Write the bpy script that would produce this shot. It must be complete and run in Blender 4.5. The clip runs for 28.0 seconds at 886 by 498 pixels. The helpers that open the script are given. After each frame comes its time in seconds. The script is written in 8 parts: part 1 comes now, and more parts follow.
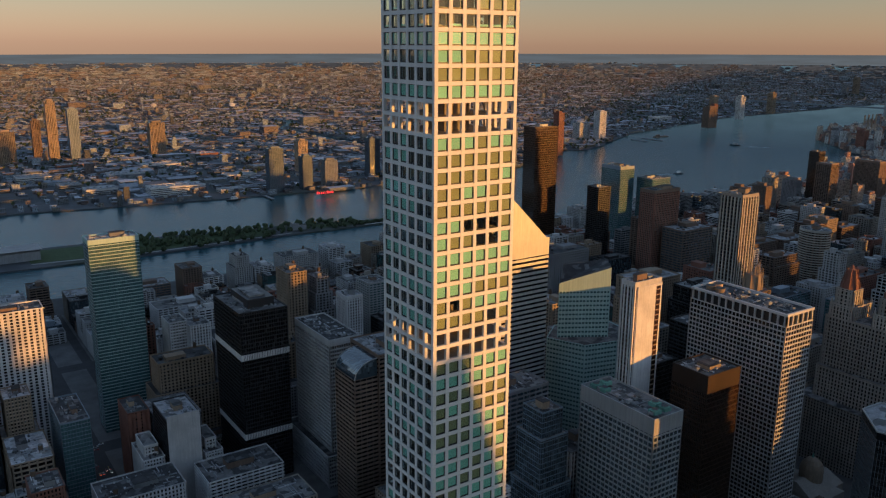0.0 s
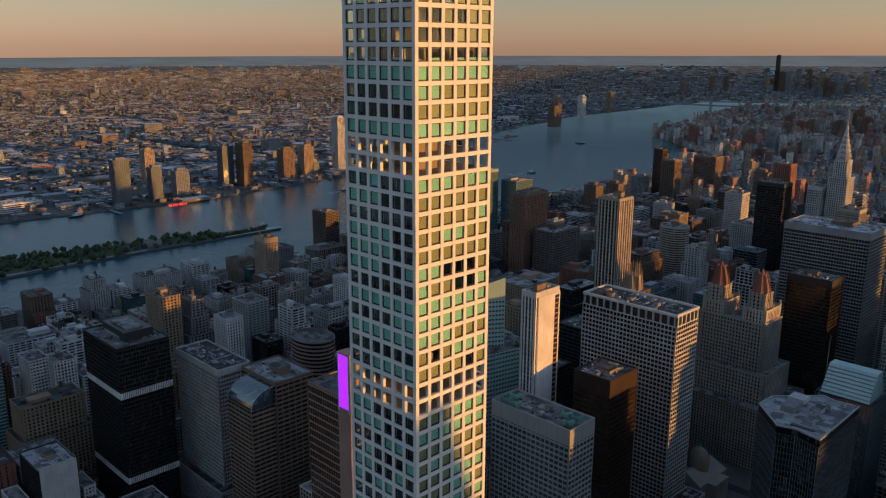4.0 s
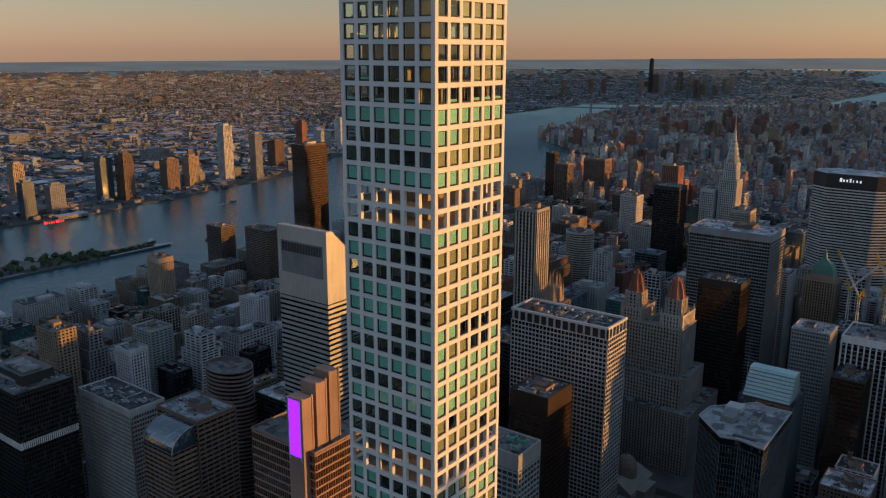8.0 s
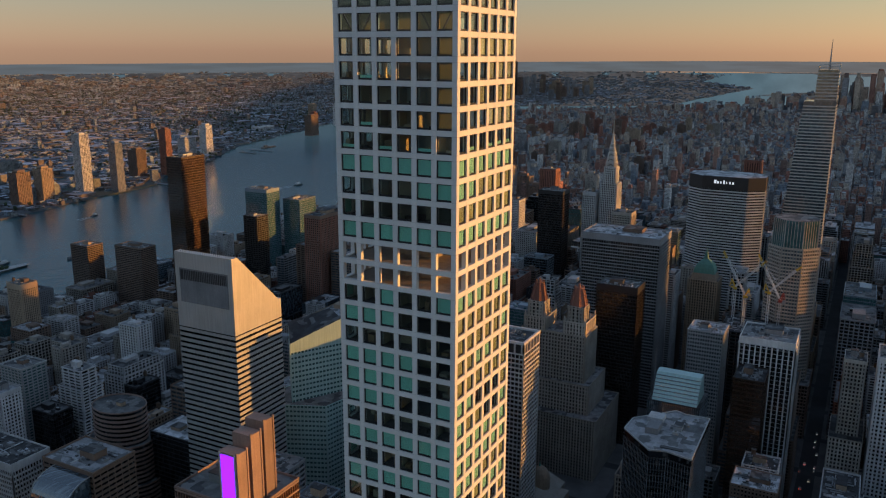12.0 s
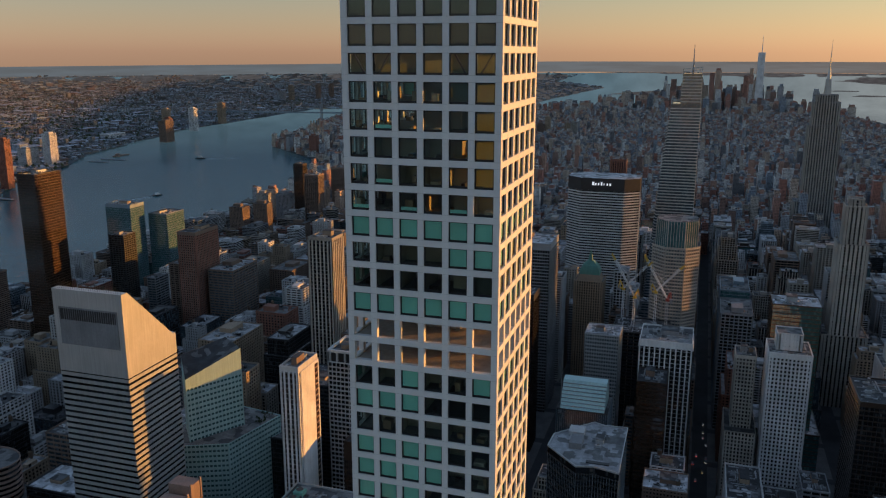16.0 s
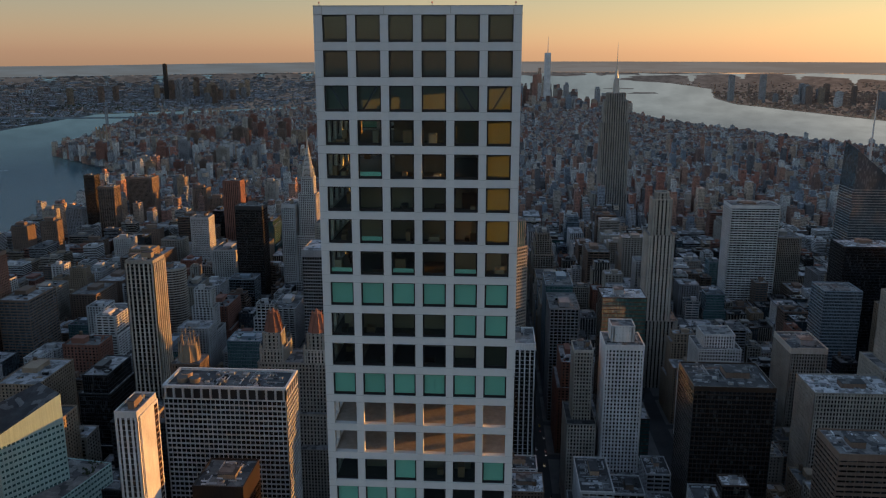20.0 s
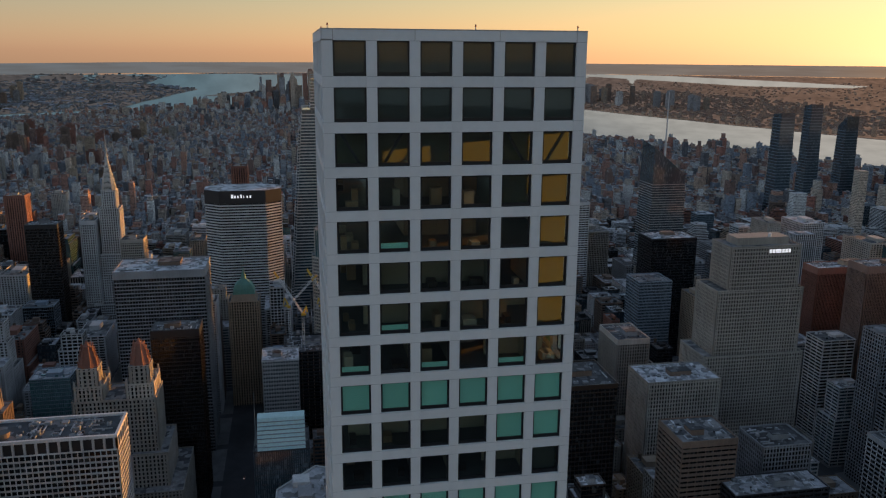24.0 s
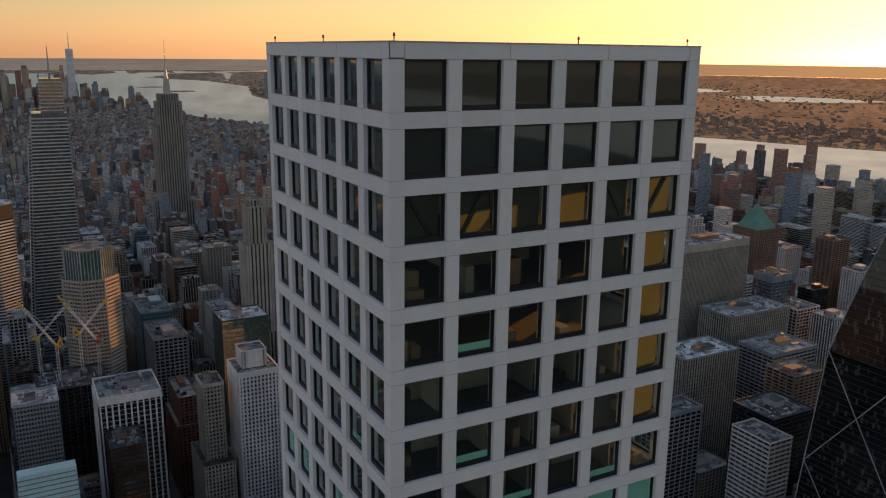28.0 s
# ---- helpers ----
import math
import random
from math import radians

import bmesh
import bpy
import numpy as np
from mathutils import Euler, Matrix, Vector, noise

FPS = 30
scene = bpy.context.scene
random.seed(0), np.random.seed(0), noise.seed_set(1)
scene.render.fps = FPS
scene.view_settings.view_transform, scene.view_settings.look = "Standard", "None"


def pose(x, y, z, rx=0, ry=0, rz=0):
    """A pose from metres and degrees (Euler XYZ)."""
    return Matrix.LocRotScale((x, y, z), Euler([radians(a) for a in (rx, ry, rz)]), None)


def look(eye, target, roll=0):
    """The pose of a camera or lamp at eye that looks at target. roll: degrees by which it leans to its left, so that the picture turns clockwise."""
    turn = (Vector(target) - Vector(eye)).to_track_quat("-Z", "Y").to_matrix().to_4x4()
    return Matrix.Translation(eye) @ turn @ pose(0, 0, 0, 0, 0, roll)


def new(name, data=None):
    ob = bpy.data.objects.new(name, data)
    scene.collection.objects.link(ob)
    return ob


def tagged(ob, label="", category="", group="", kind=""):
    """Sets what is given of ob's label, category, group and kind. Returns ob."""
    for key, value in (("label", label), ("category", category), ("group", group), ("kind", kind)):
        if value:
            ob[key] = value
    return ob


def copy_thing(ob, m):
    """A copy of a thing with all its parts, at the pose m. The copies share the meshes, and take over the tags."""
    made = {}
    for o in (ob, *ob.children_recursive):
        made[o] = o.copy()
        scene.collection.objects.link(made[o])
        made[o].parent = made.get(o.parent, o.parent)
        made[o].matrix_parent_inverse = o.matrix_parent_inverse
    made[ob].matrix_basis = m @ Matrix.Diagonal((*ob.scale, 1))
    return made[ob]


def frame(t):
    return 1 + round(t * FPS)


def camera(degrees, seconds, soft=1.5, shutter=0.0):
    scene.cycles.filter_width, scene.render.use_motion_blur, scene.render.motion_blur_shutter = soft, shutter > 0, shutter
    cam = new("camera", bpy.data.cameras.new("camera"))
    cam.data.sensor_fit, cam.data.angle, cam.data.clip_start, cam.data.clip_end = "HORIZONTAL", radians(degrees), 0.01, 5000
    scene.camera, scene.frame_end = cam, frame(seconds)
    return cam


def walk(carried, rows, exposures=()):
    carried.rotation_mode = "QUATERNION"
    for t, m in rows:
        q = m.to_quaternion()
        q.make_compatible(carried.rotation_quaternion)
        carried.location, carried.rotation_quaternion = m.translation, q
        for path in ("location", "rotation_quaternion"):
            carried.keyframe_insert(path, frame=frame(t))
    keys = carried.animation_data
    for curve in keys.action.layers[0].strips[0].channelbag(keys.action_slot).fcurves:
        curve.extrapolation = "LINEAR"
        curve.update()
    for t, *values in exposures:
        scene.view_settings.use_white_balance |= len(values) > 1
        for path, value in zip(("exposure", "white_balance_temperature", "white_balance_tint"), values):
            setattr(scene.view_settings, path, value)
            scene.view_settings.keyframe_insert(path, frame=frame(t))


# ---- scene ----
cam = camera(56.9, 28.0, soft=1.2)
PATH = [
    (0, (-137.112, -201.109, 382.956), (-136.027, -199.5, 382.4722), 0.44),
    (0.5, (-139.318, -196.875, 384.021), (-138.2011, -195.288, 383.5369), 0.50),
    (1, (-141.882, -193.062, 385.026), (-140.7298, -191.5002, 384.5432), 0.47),
    (1.5, (-144.246, -188.808, 386.033), (-143.0561, -187.2743, 385.5513), 0.51),
    (2, (-146.449, -184.244, 387.016), (-145.2169, -182.7435, 386.535), 0.48),
    (2.5, (-148.838, -179.983, 388.117), (-147.5689, -178.5138, 387.6359), 0.46),
    (3, (-150.72, -175.101, 389.063), (-149.4161, -173.662, 388.5831), 0.32),
    (3.5, (-152.432, -170.264, 390.254), (-151.0951, -168.8559, 389.7741), 0.33),
    (4, (-154.059, -165.385, 391.263), (-152.6924, -164.0064, 390.783), 0.29),
    (4.5, (-155.228, -160.268, 392.248), (-153.837, -158.9127, 391.7683), 0.19),
    (6.5, (-158.662, -140.913, 396.53), (-157.1846, -139.6516, 396.0543), 0.23),
    (7, (-159.25, -136.034, 397.674), (-157.7479, -134.8027, 397.1979), 0.26),
    (7.5, (-159.08, -130.634, 398.637), (-157.5518, -129.4342, 398.1628), 0.26),
    (8, (-159.179, -125.697, 399.477), (-157.6262, -124.5279, 399.0039), 0.20),
    (8.5, (-159.173, -120.603, 400.618), (-157.5962, -119.4661, 400.1452), 0.21),
    (9, (-159.328, -115.708, 401.516), (-157.7274, -114.6048, 401.0444), 0.32),
    (9.5, (-159.098, -110.628, 402.529), (-157.475, -109.5583, 402.0576), 0.35),
    (10, (-159.12, -105.647, 403.571), (-157.4742, -104.6129, 403.1), 0.32),
    (10.5, (-158.515, -100.517, 404.512), (-156.8484, -99.5173, 404.0402), 0.35),
    (11, (-158.05, -95.612, 405.565), (-156.3637, -94.6449, 405.0928), 0.28),
    (11.5, (-157.697, -90.681, 406.53), (-155.9914, -89.7486, 406.0606), 0.34),
    (12, (-157.147, -85.642, 407.407), (-155.422, -84.7444, 406.9383), 0.26),
    (12.5, (-155.944, -80.441, 408.126), (-154.2017, -79.5778, 407.658), 0.21),
    (14.5, (-150.802, -60.435, 412.558), (-148.9942, -59.7192, 412.0894), 0.17),
    (15, (-149.699, -55.883, 413.415), (-147.8775, -55.2044, 412.9466), 0.18),
    (15.5, (-148.065, -50.906, 414.194), (-146.2284, -50.2663, 413.7273), 0.08),
    (16, (-146.636, -46.171, 415.035), (-144.7826, -45.583, 414.567), 0.08),
    (16.5, (-145.033, -41.489, 415.779), (-143.1639, -40.9538, 415.3117), 0.08),
    (17, (-142.828, -36.736, 416.439), (-140.9441, -36.2533, 415.9708), 0.05),
    (17.5, (-140.929, -32.007, 417.036), (-139.0306, -31.586, 416.5674), 0.11),
    (18, (-138.898, -27.664, 417.506), (-136.9871, -27.3041, 417.0386), 0.09),
    (18.5, (-136.636, -23.297, 418.053), (-134.7147, -22.9995, 417.5851), 0.05),
    (19, (-133.936, -18.963, 418.541), (-132.0057, -18.7274, 418.0723), 0.11),
    (19.5, (-131.37, -14.86, 419.01), (-129.4336, -14.6826, 418.5422), 0.03),
    (20, (-129.055, -10.507, 419.47), (-127.1145, -10.3896, 419.0016), 0.06),
    (20.5, (-125.539, -6.683, 420.063), (-123.5961, -6.6248, 419.5942), 0.05),
    (21, (-121.988, -2.869, 420.548), (-120.0437, -2.8685, 420.0792), 0.02),
    (21.5, (-118.798, 0.895, 421.02), (-116.8548, 0.8334, 420.5507), 0.06),
    (22, (-115.859, 4.705, 421.642), (-113.9188, 4.5807, 421.173), 0.19),
    (22.5, (-112.405, 8.294, 422), (-110.4693, 8.1114, 421.5321), 0.18),
    (24.5, (-96.718, 20.504, 423.63), (-94.8172, 20.0924, 423.1631), 0.26),
    (25, (-92.232, 23.374, 423.992), (-90.3449, 22.9057, 423.5237), -0.00),
    (25.5, (-88.046, 26.157, 424.295), (-86.1782, 25.6168, 423.8254), 0.13),
    (26, (-83.667, 28.798, 424.539), (-81.8245, 28.1782, 424.0692), 0.46),
    (26.5, (-79.127, 31.189, 424.737), (-77.3134, 30.491, 424.2656), 0.52),
    (27, (-74.554, 33.49, 424.847), (-72.7699, 32.7197, 424.3753), 0.64),
    (27.5, (-70.166, 35.83, 425.064), (-68.4157, 34.987, 424.5907), 0.84),
    (28, (-65.754, 37.862, 424.952), (-64.0446, 36.9356, 424.4817), 0.66),
]
walk(cam, [(t, look(eye, target, roll)) for t, eye, target, roll in PATH], [(0, 1.40, 6000, 13), (12, 1.49, 6000, 13), (20, 1.60, 6200, 13), (25, 1.64, 6550, 16), (28, 1.68, 7250, 19)])

# ---- world, sun ----
SUN_DIR = Vector((0.489, -0.872, math.tan(radians(4.3)))).normalized()
world = bpy.data.worlds.new("sky")
scene.world = world
world.use_nodes = True
wn, wl = world.node_tree.nodes, world.node_tree.links
sky = wn.new("ShaderNodeTexSky")
sky.sky_type = "NISHITA"
sky.sun_disc = False
sky.sun_elevation = radians(4.3)
sky.sun_rotation = math.atan2(SUN_DIR.x, SUN_DIR.y)
sky.altitude = 400
sky.air_density, sky.dust_density, sky.ozone_density = 1.3, 0.25, 3.0
soft = wn.new("ShaderNodeHueSaturation")
soft.inputs["Saturation"].default_value = 0.72
wl.new(sky.outputs[0], soft.inputs["Color"])
# low over the horizon the evening air is rose in the east and golden in the west
way = wn.new("ShaderNodeSeparateXYZ")
wl.new(wn.new("ShaderNodeTexCoord").outputs["Generated"], way.inputs[0])
low_air, east_air, air, tinted = wn.new("ShaderNodeMapRange"), wn.new("ShaderNodeMapRange"), wn.new("ShaderNodeMix"), wn.new("ShaderNodeMix")
for k, (lo, hi, a, b) in ((low_air, (0.05, 0.40, 1.0, 0.0)), (east_air, (-0.7, 0.7, 0.0, 1.0))):
    k.interpolation_type = "SMOOTHSTEP"
    for i, v in enumerate((lo, hi, a, b)):
        k.inputs[i + 1].default_value = v
wl.new(way.outputs[2], low_air.inputs[0])
wl.new(way.outputs[1], east_air.inputs[0])
air.data_type, tinted.data_type, tinted.blend_type = "RGBA", "RGBA", "MULTIPLY"
wl.new(east_air.outputs[0], air.inputs[0])
air.inputs[6].default_value, air.inputs[7].default_value = (0.88, 0.71, 0.54, 1), (0.82, 0.73, 0.80, 1)
wl.new(low_air.outputs[0], tinted.inputs[0])
wl.new(soft.outputs[0], tinted.inputs[6])
wl.new(air.outputs[2], tinted.inputs[7])
wl.new(tinted.outputs[2], wn["Background"].inputs[0])
wn["Background"].inputs[1].default_value = 0.116
sun = new("sun", bpy.data.lights.new("sun", "SUN"))
sun.data.energy, sun.data.angle, sun.data.color = 2.0, radians(0.6), (1.0, 0.425, 0.07)
sun.matrix_world = look((0, 0, 800), Vector((0, 0, 800)) - SUN_DIR)

# ---- distances: past NEAR the land is drawn in towards RIM, each point along its own line of sight ----
HUB, NEAR, RIM, GLOBE = Vector((-115.0, -60.0, 408.0)), 2600.0, 4780.0, 7.0e6
# the middle of sight for each bearing: bearing in degrees from the x axis, x, y, z
SIGHT = [(-180, -66, 38, 425), (-57, -66, 38, 425), (-40, -83, 29, 424), (-10, -114, 4, 421.5), (10, -139, -27, 417), (28, -159, -106, 400), (56, -156, -158, 386), (84, -138, -196, 368), (180, -138, -196, 368)]


def drawn_in(p):
    """An array of true places, n x 3, moved in along the lines to HUB."""
    p = np.array(p, float)
    turn = np.degrees(np.arctan2(p[:, 1] - HUB.y, p[:, 0] - HUB.x))
    hub = np.stack([np.interp(turn, [k[0] for k in SIGHT], [k[i] for k in SIGHT]) for i in (1, 2, 3)], 1)
    q = p - hub
    far_d = np.hypot(q[:, 0], q[:, 1])
    q[:, 2] -= far_d ** 2 / (2 * GLOBE)
    s = np.ones(len(p))
    out = far_d > NEAR
    span = RIM - NEAR
    s[out] = (NEAR + span * (1 - np.exp(-(far_d[out] - NEAR) / span))) / far_d[out]
    return q * s[:, None] + hub


def on_map(lat, lon):
    """Degrees to metres: x runs downtown, y crosstown to the east, from the tower's middle."""
    n, e = (lat - 40.76155) * 111050, (lon + 73.9719) * 84330
    return -0.485 * e - 0.875 * n, 0.875 * e - 0.485 * n


# ---- materials ----
def nodes_of(name):
    m = bpy.data.materials.new(name)
    m.use_nodes = True
    return m, m.node_tree.nodes, m.node_tree.links, m.node_tree.nodes["Principled BSDF"]


def maths(n, l, op, a, b=None):
    k = n.new("ShaderNodeMath")
    k.operation = op
    for i, v in enumerate((a, b)):
        if v is None:
            continue
        if isinstance(v, (int, float)):
            k.inputs[i].default_value = v
        else:
            l.new(v, k.inputs[i])
    return k.outputs[0]


def mixed(n, l, fac, a, b, kind="MIX"):
    k = n.new("ShaderNodeMix")
    k.data_type, k.blend_type = "RGBA", kind
    for i, v in ((0, fac), (6, a), (7, b)):
        if hasattr(v, "is_linked"):
            l.new(v, k.inputs[i])
        elif isinstance(v, (int, float)):
            k.inputs[i].default_value = v
        else:
            k.inputs[i].default_value = (*v, 1)
    return k.outputs[2]


def noise_of(n, l, scale, detail=4.0, coords=None, rough=0.6):
    k = n.new("ShaderNodeTexNoise")
    k.inputs["Scale"].default_value, k.inputs["Detail"].default_value, k.inputs["Roughness"].default_value = scale, detail, rough
    if coords is None:
        coords = n.new("ShaderNodeNewGeometry").outputs["Position"]
    l.new(coords, k.inputs["Vector"])
    return k.outputs[0]


def spread(n, l, v, lo, hi, to_lo=0.0, to_hi=1.0):
    k = n.new("ShaderNodeMapRange")
    l.new(v, k.inputs[0])
    for i, x in enumerate((lo, hi, to_lo, to_hi)):
        k.inputs[i + 1].default_value = x
    return k.outputs[0]


def wall_mat(name, col, rough=0.85, grain=0.25, metal=0.0, random_tint=0.25, bump=0.15, streak=True):
    """Masonry or metal: a tint per object, blotches at two sizes and streaks that run down."""
    m, n, l, p = nodes_of(name)
    pos = n.new("ShaderNodeNewGeometry").outputs["Position"]
    big = spread(n, l, noise_of(n, l, 0.05, 5, pos), 0.3, 0.7, 1 - grain, 1 + grain * 0.5)
    small = spread(n, l, noise_of(n, l, 1.3, 4, pos), 0.3, 0.7, 1 - grain * 0.6, 1 + grain * 0.4)
    v = maths(n, l, "MULTIPLY", big, small)
    if streak:
        mp = n.new("ShaderNodeMapping")
        mp.inputs["Scale"].default_value = (0.9, 0.9, 0.03)
        l.new(pos, mp.inputs[0])
        v = maths(n, l, "MULTIPLY", v, spread(n, l, noise_of(n, l, 1.0, 3, mp.outputs[0]), 0.35, 0.7, 0.86, 1.06))
    info = n.new("ShaderNodeObjectInfo").outputs["Random"]
    v = maths(n, l, "MULTIPLY", v, spread(n, l, info, 0, 1, 1 - random_tint, 1 + random_tint))
    c = mixed(n, l, 1.0, col, (1, 1, 1), "MULTIPLY")
    k = n.new("ShaderNodeVectorMath")
    k.operation = "SCALE"
    l.new(c, k.inputs[0])
    l.new(v, k.inputs["Scale"])
    l.new(k.outputs[0], p.inputs["Base Color"])
    p.inputs["Roughness"].default_value, p.inputs["Metallic"].default_value = rough, metal
    if bump:
        b = n.new("ShaderNodeBump")
        b.inputs["Strength"].default_value, b.inputs["Distance"].default_value = bump, 0.05
        l.new(noise_of(n, l, 3.0, 3, pos), b.inputs["Height"])
        l.new(b.outputs[0], p.inputs["Normal"])
    return m


def roof_mat(name, col, patch, rough=0.9, share=0.35):
    """A flat roof: sheets laid at right angles in slightly different tones, ponding stains and grit."""
    m, n, l, p = nodes_of(name)
    pos = n.new("ShaderNodeNewGeometry").outputs["Position"]
    tile = n.new("ShaderNodeTexVoronoi")
    tile.distance, tile.inputs["Scale"].default_value, tile.inputs["Randomness"].default_value = "CHEBYCHEV", 0.17, 0.85
    l.new(pos, tile.inputs["Vector"])
    sheet_tone = n.new("ShaderNodeSeparateXYZ")
    l.new(tile.outputs["Color"], sheet_tone.inputs[0])
    c = mixed(n, l, maths(n, l, "GREATER_THAN", sheet_tone.outputs[0], 1 - share), col, patch)
    v = maths(n, l, "MULTIPLY", spread(n, l, sheet_tone.outputs[1], 0, 1, 0.75, 1.2), spread(n, l, noise_of(n, l, 0.16, 5, pos), 0.3, 0.7, 0.6, 1.25))
    v = maths(n, l, "MULTIPLY", v, spread(n, l, noise_of(n, l, 2.2, 4, pos), 0.3, 0.7, 0.8, 1.12))
    v = maths(n, l, "MULTIPLY", v, spread(n, l, n.new("ShaderNodeObjectInfo").outputs["Random"], 0, 1, 0.65, 1.3))
    k = n.new("ShaderNodeVectorMath")
    k.operation = "SCALE"
    l.new(c, k.inputs[0])
    l.new(v, k.inputs["Scale"])
    l.new(k.outputs[0], p.inputs["Base Color"])
    p.inputs["Roughness"].default_value = rough
    return m


def window_cells(n, l, bay, floor_h):
    """A number from 0 to 1 for each window opening, and its place across the wall."""
    g = n.new("ShaderNodeNewGeometry")
    s = n.new("ShaderNodeSeparateXYZ")
    l.new(g.outputs["Position"], s.inputs[0])
    across = maths(n, l, "ADD", s.outputs[0], s.outputs[1])
    u, w = maths(n, l, "FLOOR", maths(n, l, "DIVIDE", across, bay)), maths(n, l, "FLOOR", maths(n, l, "DIVIDE", s.outputs[2], floor_h))
    k = n.new("ShaderNodeCombineXYZ")
    l.new(u, k.inputs[0])
    l.new(w, k.inputs[1])
    r = n.new("ShaderNodeTexWhiteNoise")
    l.new(k.outputs[0], r.inputs["Vector"])
    return r.outputs["Value"]


def glass_mat(name, col, pale, bay=1.6, floor_h=3.6, rough=0.12, blinds=0.35, gloss=0.5):
    """Window glass seen from outside: dark rooms behind, some with pale blinds drawn, and the panes' own slight waviness."""
    m, n, l, p = nodes_of(name)
    r = window_cells(n, l, bay, floor_h)
    drawn = spread(n, l, r, 1 - blinds, 1.0, 0.0, 0.9)
    dim = spread(n, l, noise_of(n, l, 0.35, 3), 0.3, 0.7, 0.0, 0.35)
    c = mixed(n, l, drawn, col, pale)
    c = mixed(n, l, dim, c, tuple(x * 0.4 for x in col))
    l.new(c, p.inputs["Base Color"])
    p.inputs["Roughness"].default_value = rough
    p.inputs["Specular IOR Level"].default_value = 0.5
    p.inputs["IOR"].default_value = 1.3 + gloss
    b = n.new("ShaderNodeBump")
    b.inputs["Strength"].default_value, b.inputs["Distance"].default_value = 0.12, 0.3
    l.new(r, b.inputs["Height"])
    b2 = n.new("ShaderNodeBump")
    b2.inputs["Strength"].default_value, b2.inputs["Distance"].default_value = 0.1, 0.4
    l.new(noise_of(n, l, 0.25, 2), b2.inputs["Height"])
    l.new(b2.outputs[0], p.inputs["Normal"])
    return m


def plain(name, col, rough=0.6, metal=0.0, grain=0.2, scale=2.0, emit=0.0):
    m, n, l, p = nodes_of(name)
    v = spread(n, l, noise_of(n, l, scale, 4), 0.3, 0.7, 0, 1)
    c = mixed(n, l, v, tuple(x * (1 - grain) for x in col), tuple(min(1, x * (1 + grain)) for x in col))
    l.new(c, p.inputs["Base Color"])
    p.inputs["Roughness"].default_value, p.inputs["Metallic"].default_value = rough, metal
    if emit:
        l.new(c, p.inputs["Emission Color"])
        p.inputs["Emission Strength"].default_value = emit
    return m


LIMESTONE = wall_mat("limestone", (0.391, 0.351, 0.302))
PALE = wall_mat("pale_concrete", (0.508, 0.498, 0.488))
WHITE = wall_mat("white_brick", (0.606, 0.595, 0.586), random_tint=0.15)
GREYWALL = wall_mat("grey_stone", (0.264, 0.264, 0.273))
RED = wall_mat("red_brick", (0.253, 0.112, 0.0781))
BROWN = wall_mat("brown_brick", (0.195, 0.132, 0.0977))
TAN = wall_mat("tan_brick", (0.351, 0.264, 0.186))
BLACK = wall_mat("black_metal", (0.022, 0.022, 0.025), 0.45, 0.3, 0.0, 0.15, 0.05)
BRONZE = wall_mat("bronze_metal", (0.055, 0.035, 0.025), 0.4, 0.3, 0.3, 0.1, 0.05)
ALU = wall_mat("aluminium_panel", (0.46, 0.465, 0.46), 0.40, 0.12, 0.45, 0.08, 0.05)
STEELBLUE = wall_mat("blue_grey_metal", (0.22, 0.27, 0.32), 0.4, 0.2, 0.2, 0.1, 0.05)
# dark blue-grey puts the shade on the far riverside towers into their walls
SHADED_BLUE = wall_mat("shaded_blue_panel", (0.085, 0.115, 0.15), 0.5, 0.2, 0.1, 0.1, 0.05)
PINKSTONE = wall_mat("rose_granite", (0.293, 0.195, 0.156), 0.6)
COPPER = wall_mat("green_copper", (0.13, 0.30, 0.24), 0.7)
GLASS_DARK = glass_mat("dark_window_glass", (0.006, 0.007, 0.009), (0.09, 0.09, 0.088), blinds=0.16, gloss=0.24)
GLASS_BLUE = glass_mat("blue_window_glass", (0.035, 0.055, 0.07), (0.16, 0.20, 0.22), 1.5, 3.9, 0.08, 0.3, 0.7)
GLASS_TEAL = glass_mat("teal_window_glass", (0.04, 0.11, 0.115), (0.10, 0.22, 0.22), 1.5, 3.9, 0.08, 0.4, 0.95)
GLASS_BRONZE = glass_mat("bronze_window_glass", (0.045, 0.022, 0.012), (0.10, 0.06, 0.04), 1.45, 3.7, 0.08, 0.25, 0.7)
GLASS_HOME = glass_mat("flat_window_glass", (0.008, 0.009, 0.011), (0.17, 0.16, 0.15), 2.4, 3.1, 0.12, 0.22, 0.28)
ROOF_TAR = roof_mat("tar_roof", (0.05, 0.05, 0.053), (0.13, 0.13, 0.13))
ROOF_GREY = roof_mat("gravel_roof", (0.20, 0.195, 0.19), (0.07, 0.07, 0.072))
ROOF_PALE = roof_mat("pale_roof_membrane", (0.46, 0.46, 0.47), (0.20, 0.20, 0.20), 0.8, 0.3)
MACHINE = wall_mat("rooftop_machine_metal", (0.30, 0.31, 0.32), 0.55, 0.3, 0.4, 0.35, 0.1, False)
TANKWOOD = wall_mat("cedar_tank_wood", (0.13, 0.085, 0.055), 0.9)
RUST = wall_mat("red_paint", (0.42, 0.06, 0.04), 0.6)
YELLOW = wall_mat("yellow_crane_paint", (0.62, 0.38, 0.04), 0.5, 0.15, 0, 0.05)
LEAF = wall_mat("foliage", (0.045, 0.065, 0.025), 0.9, 0.6, 0, 0.3, 0.4, False)
ASPHALT = wall_mat("asphalt", (0.05, 0.05, 0.052), 0.85, 0.35, 0, 0.0, 0.1, False)
PAVING = wall_mat("concrete_paving", (0.14, 0.137, 0.133), 0.9, 0.35, 0, 0.0, 0.1, False)


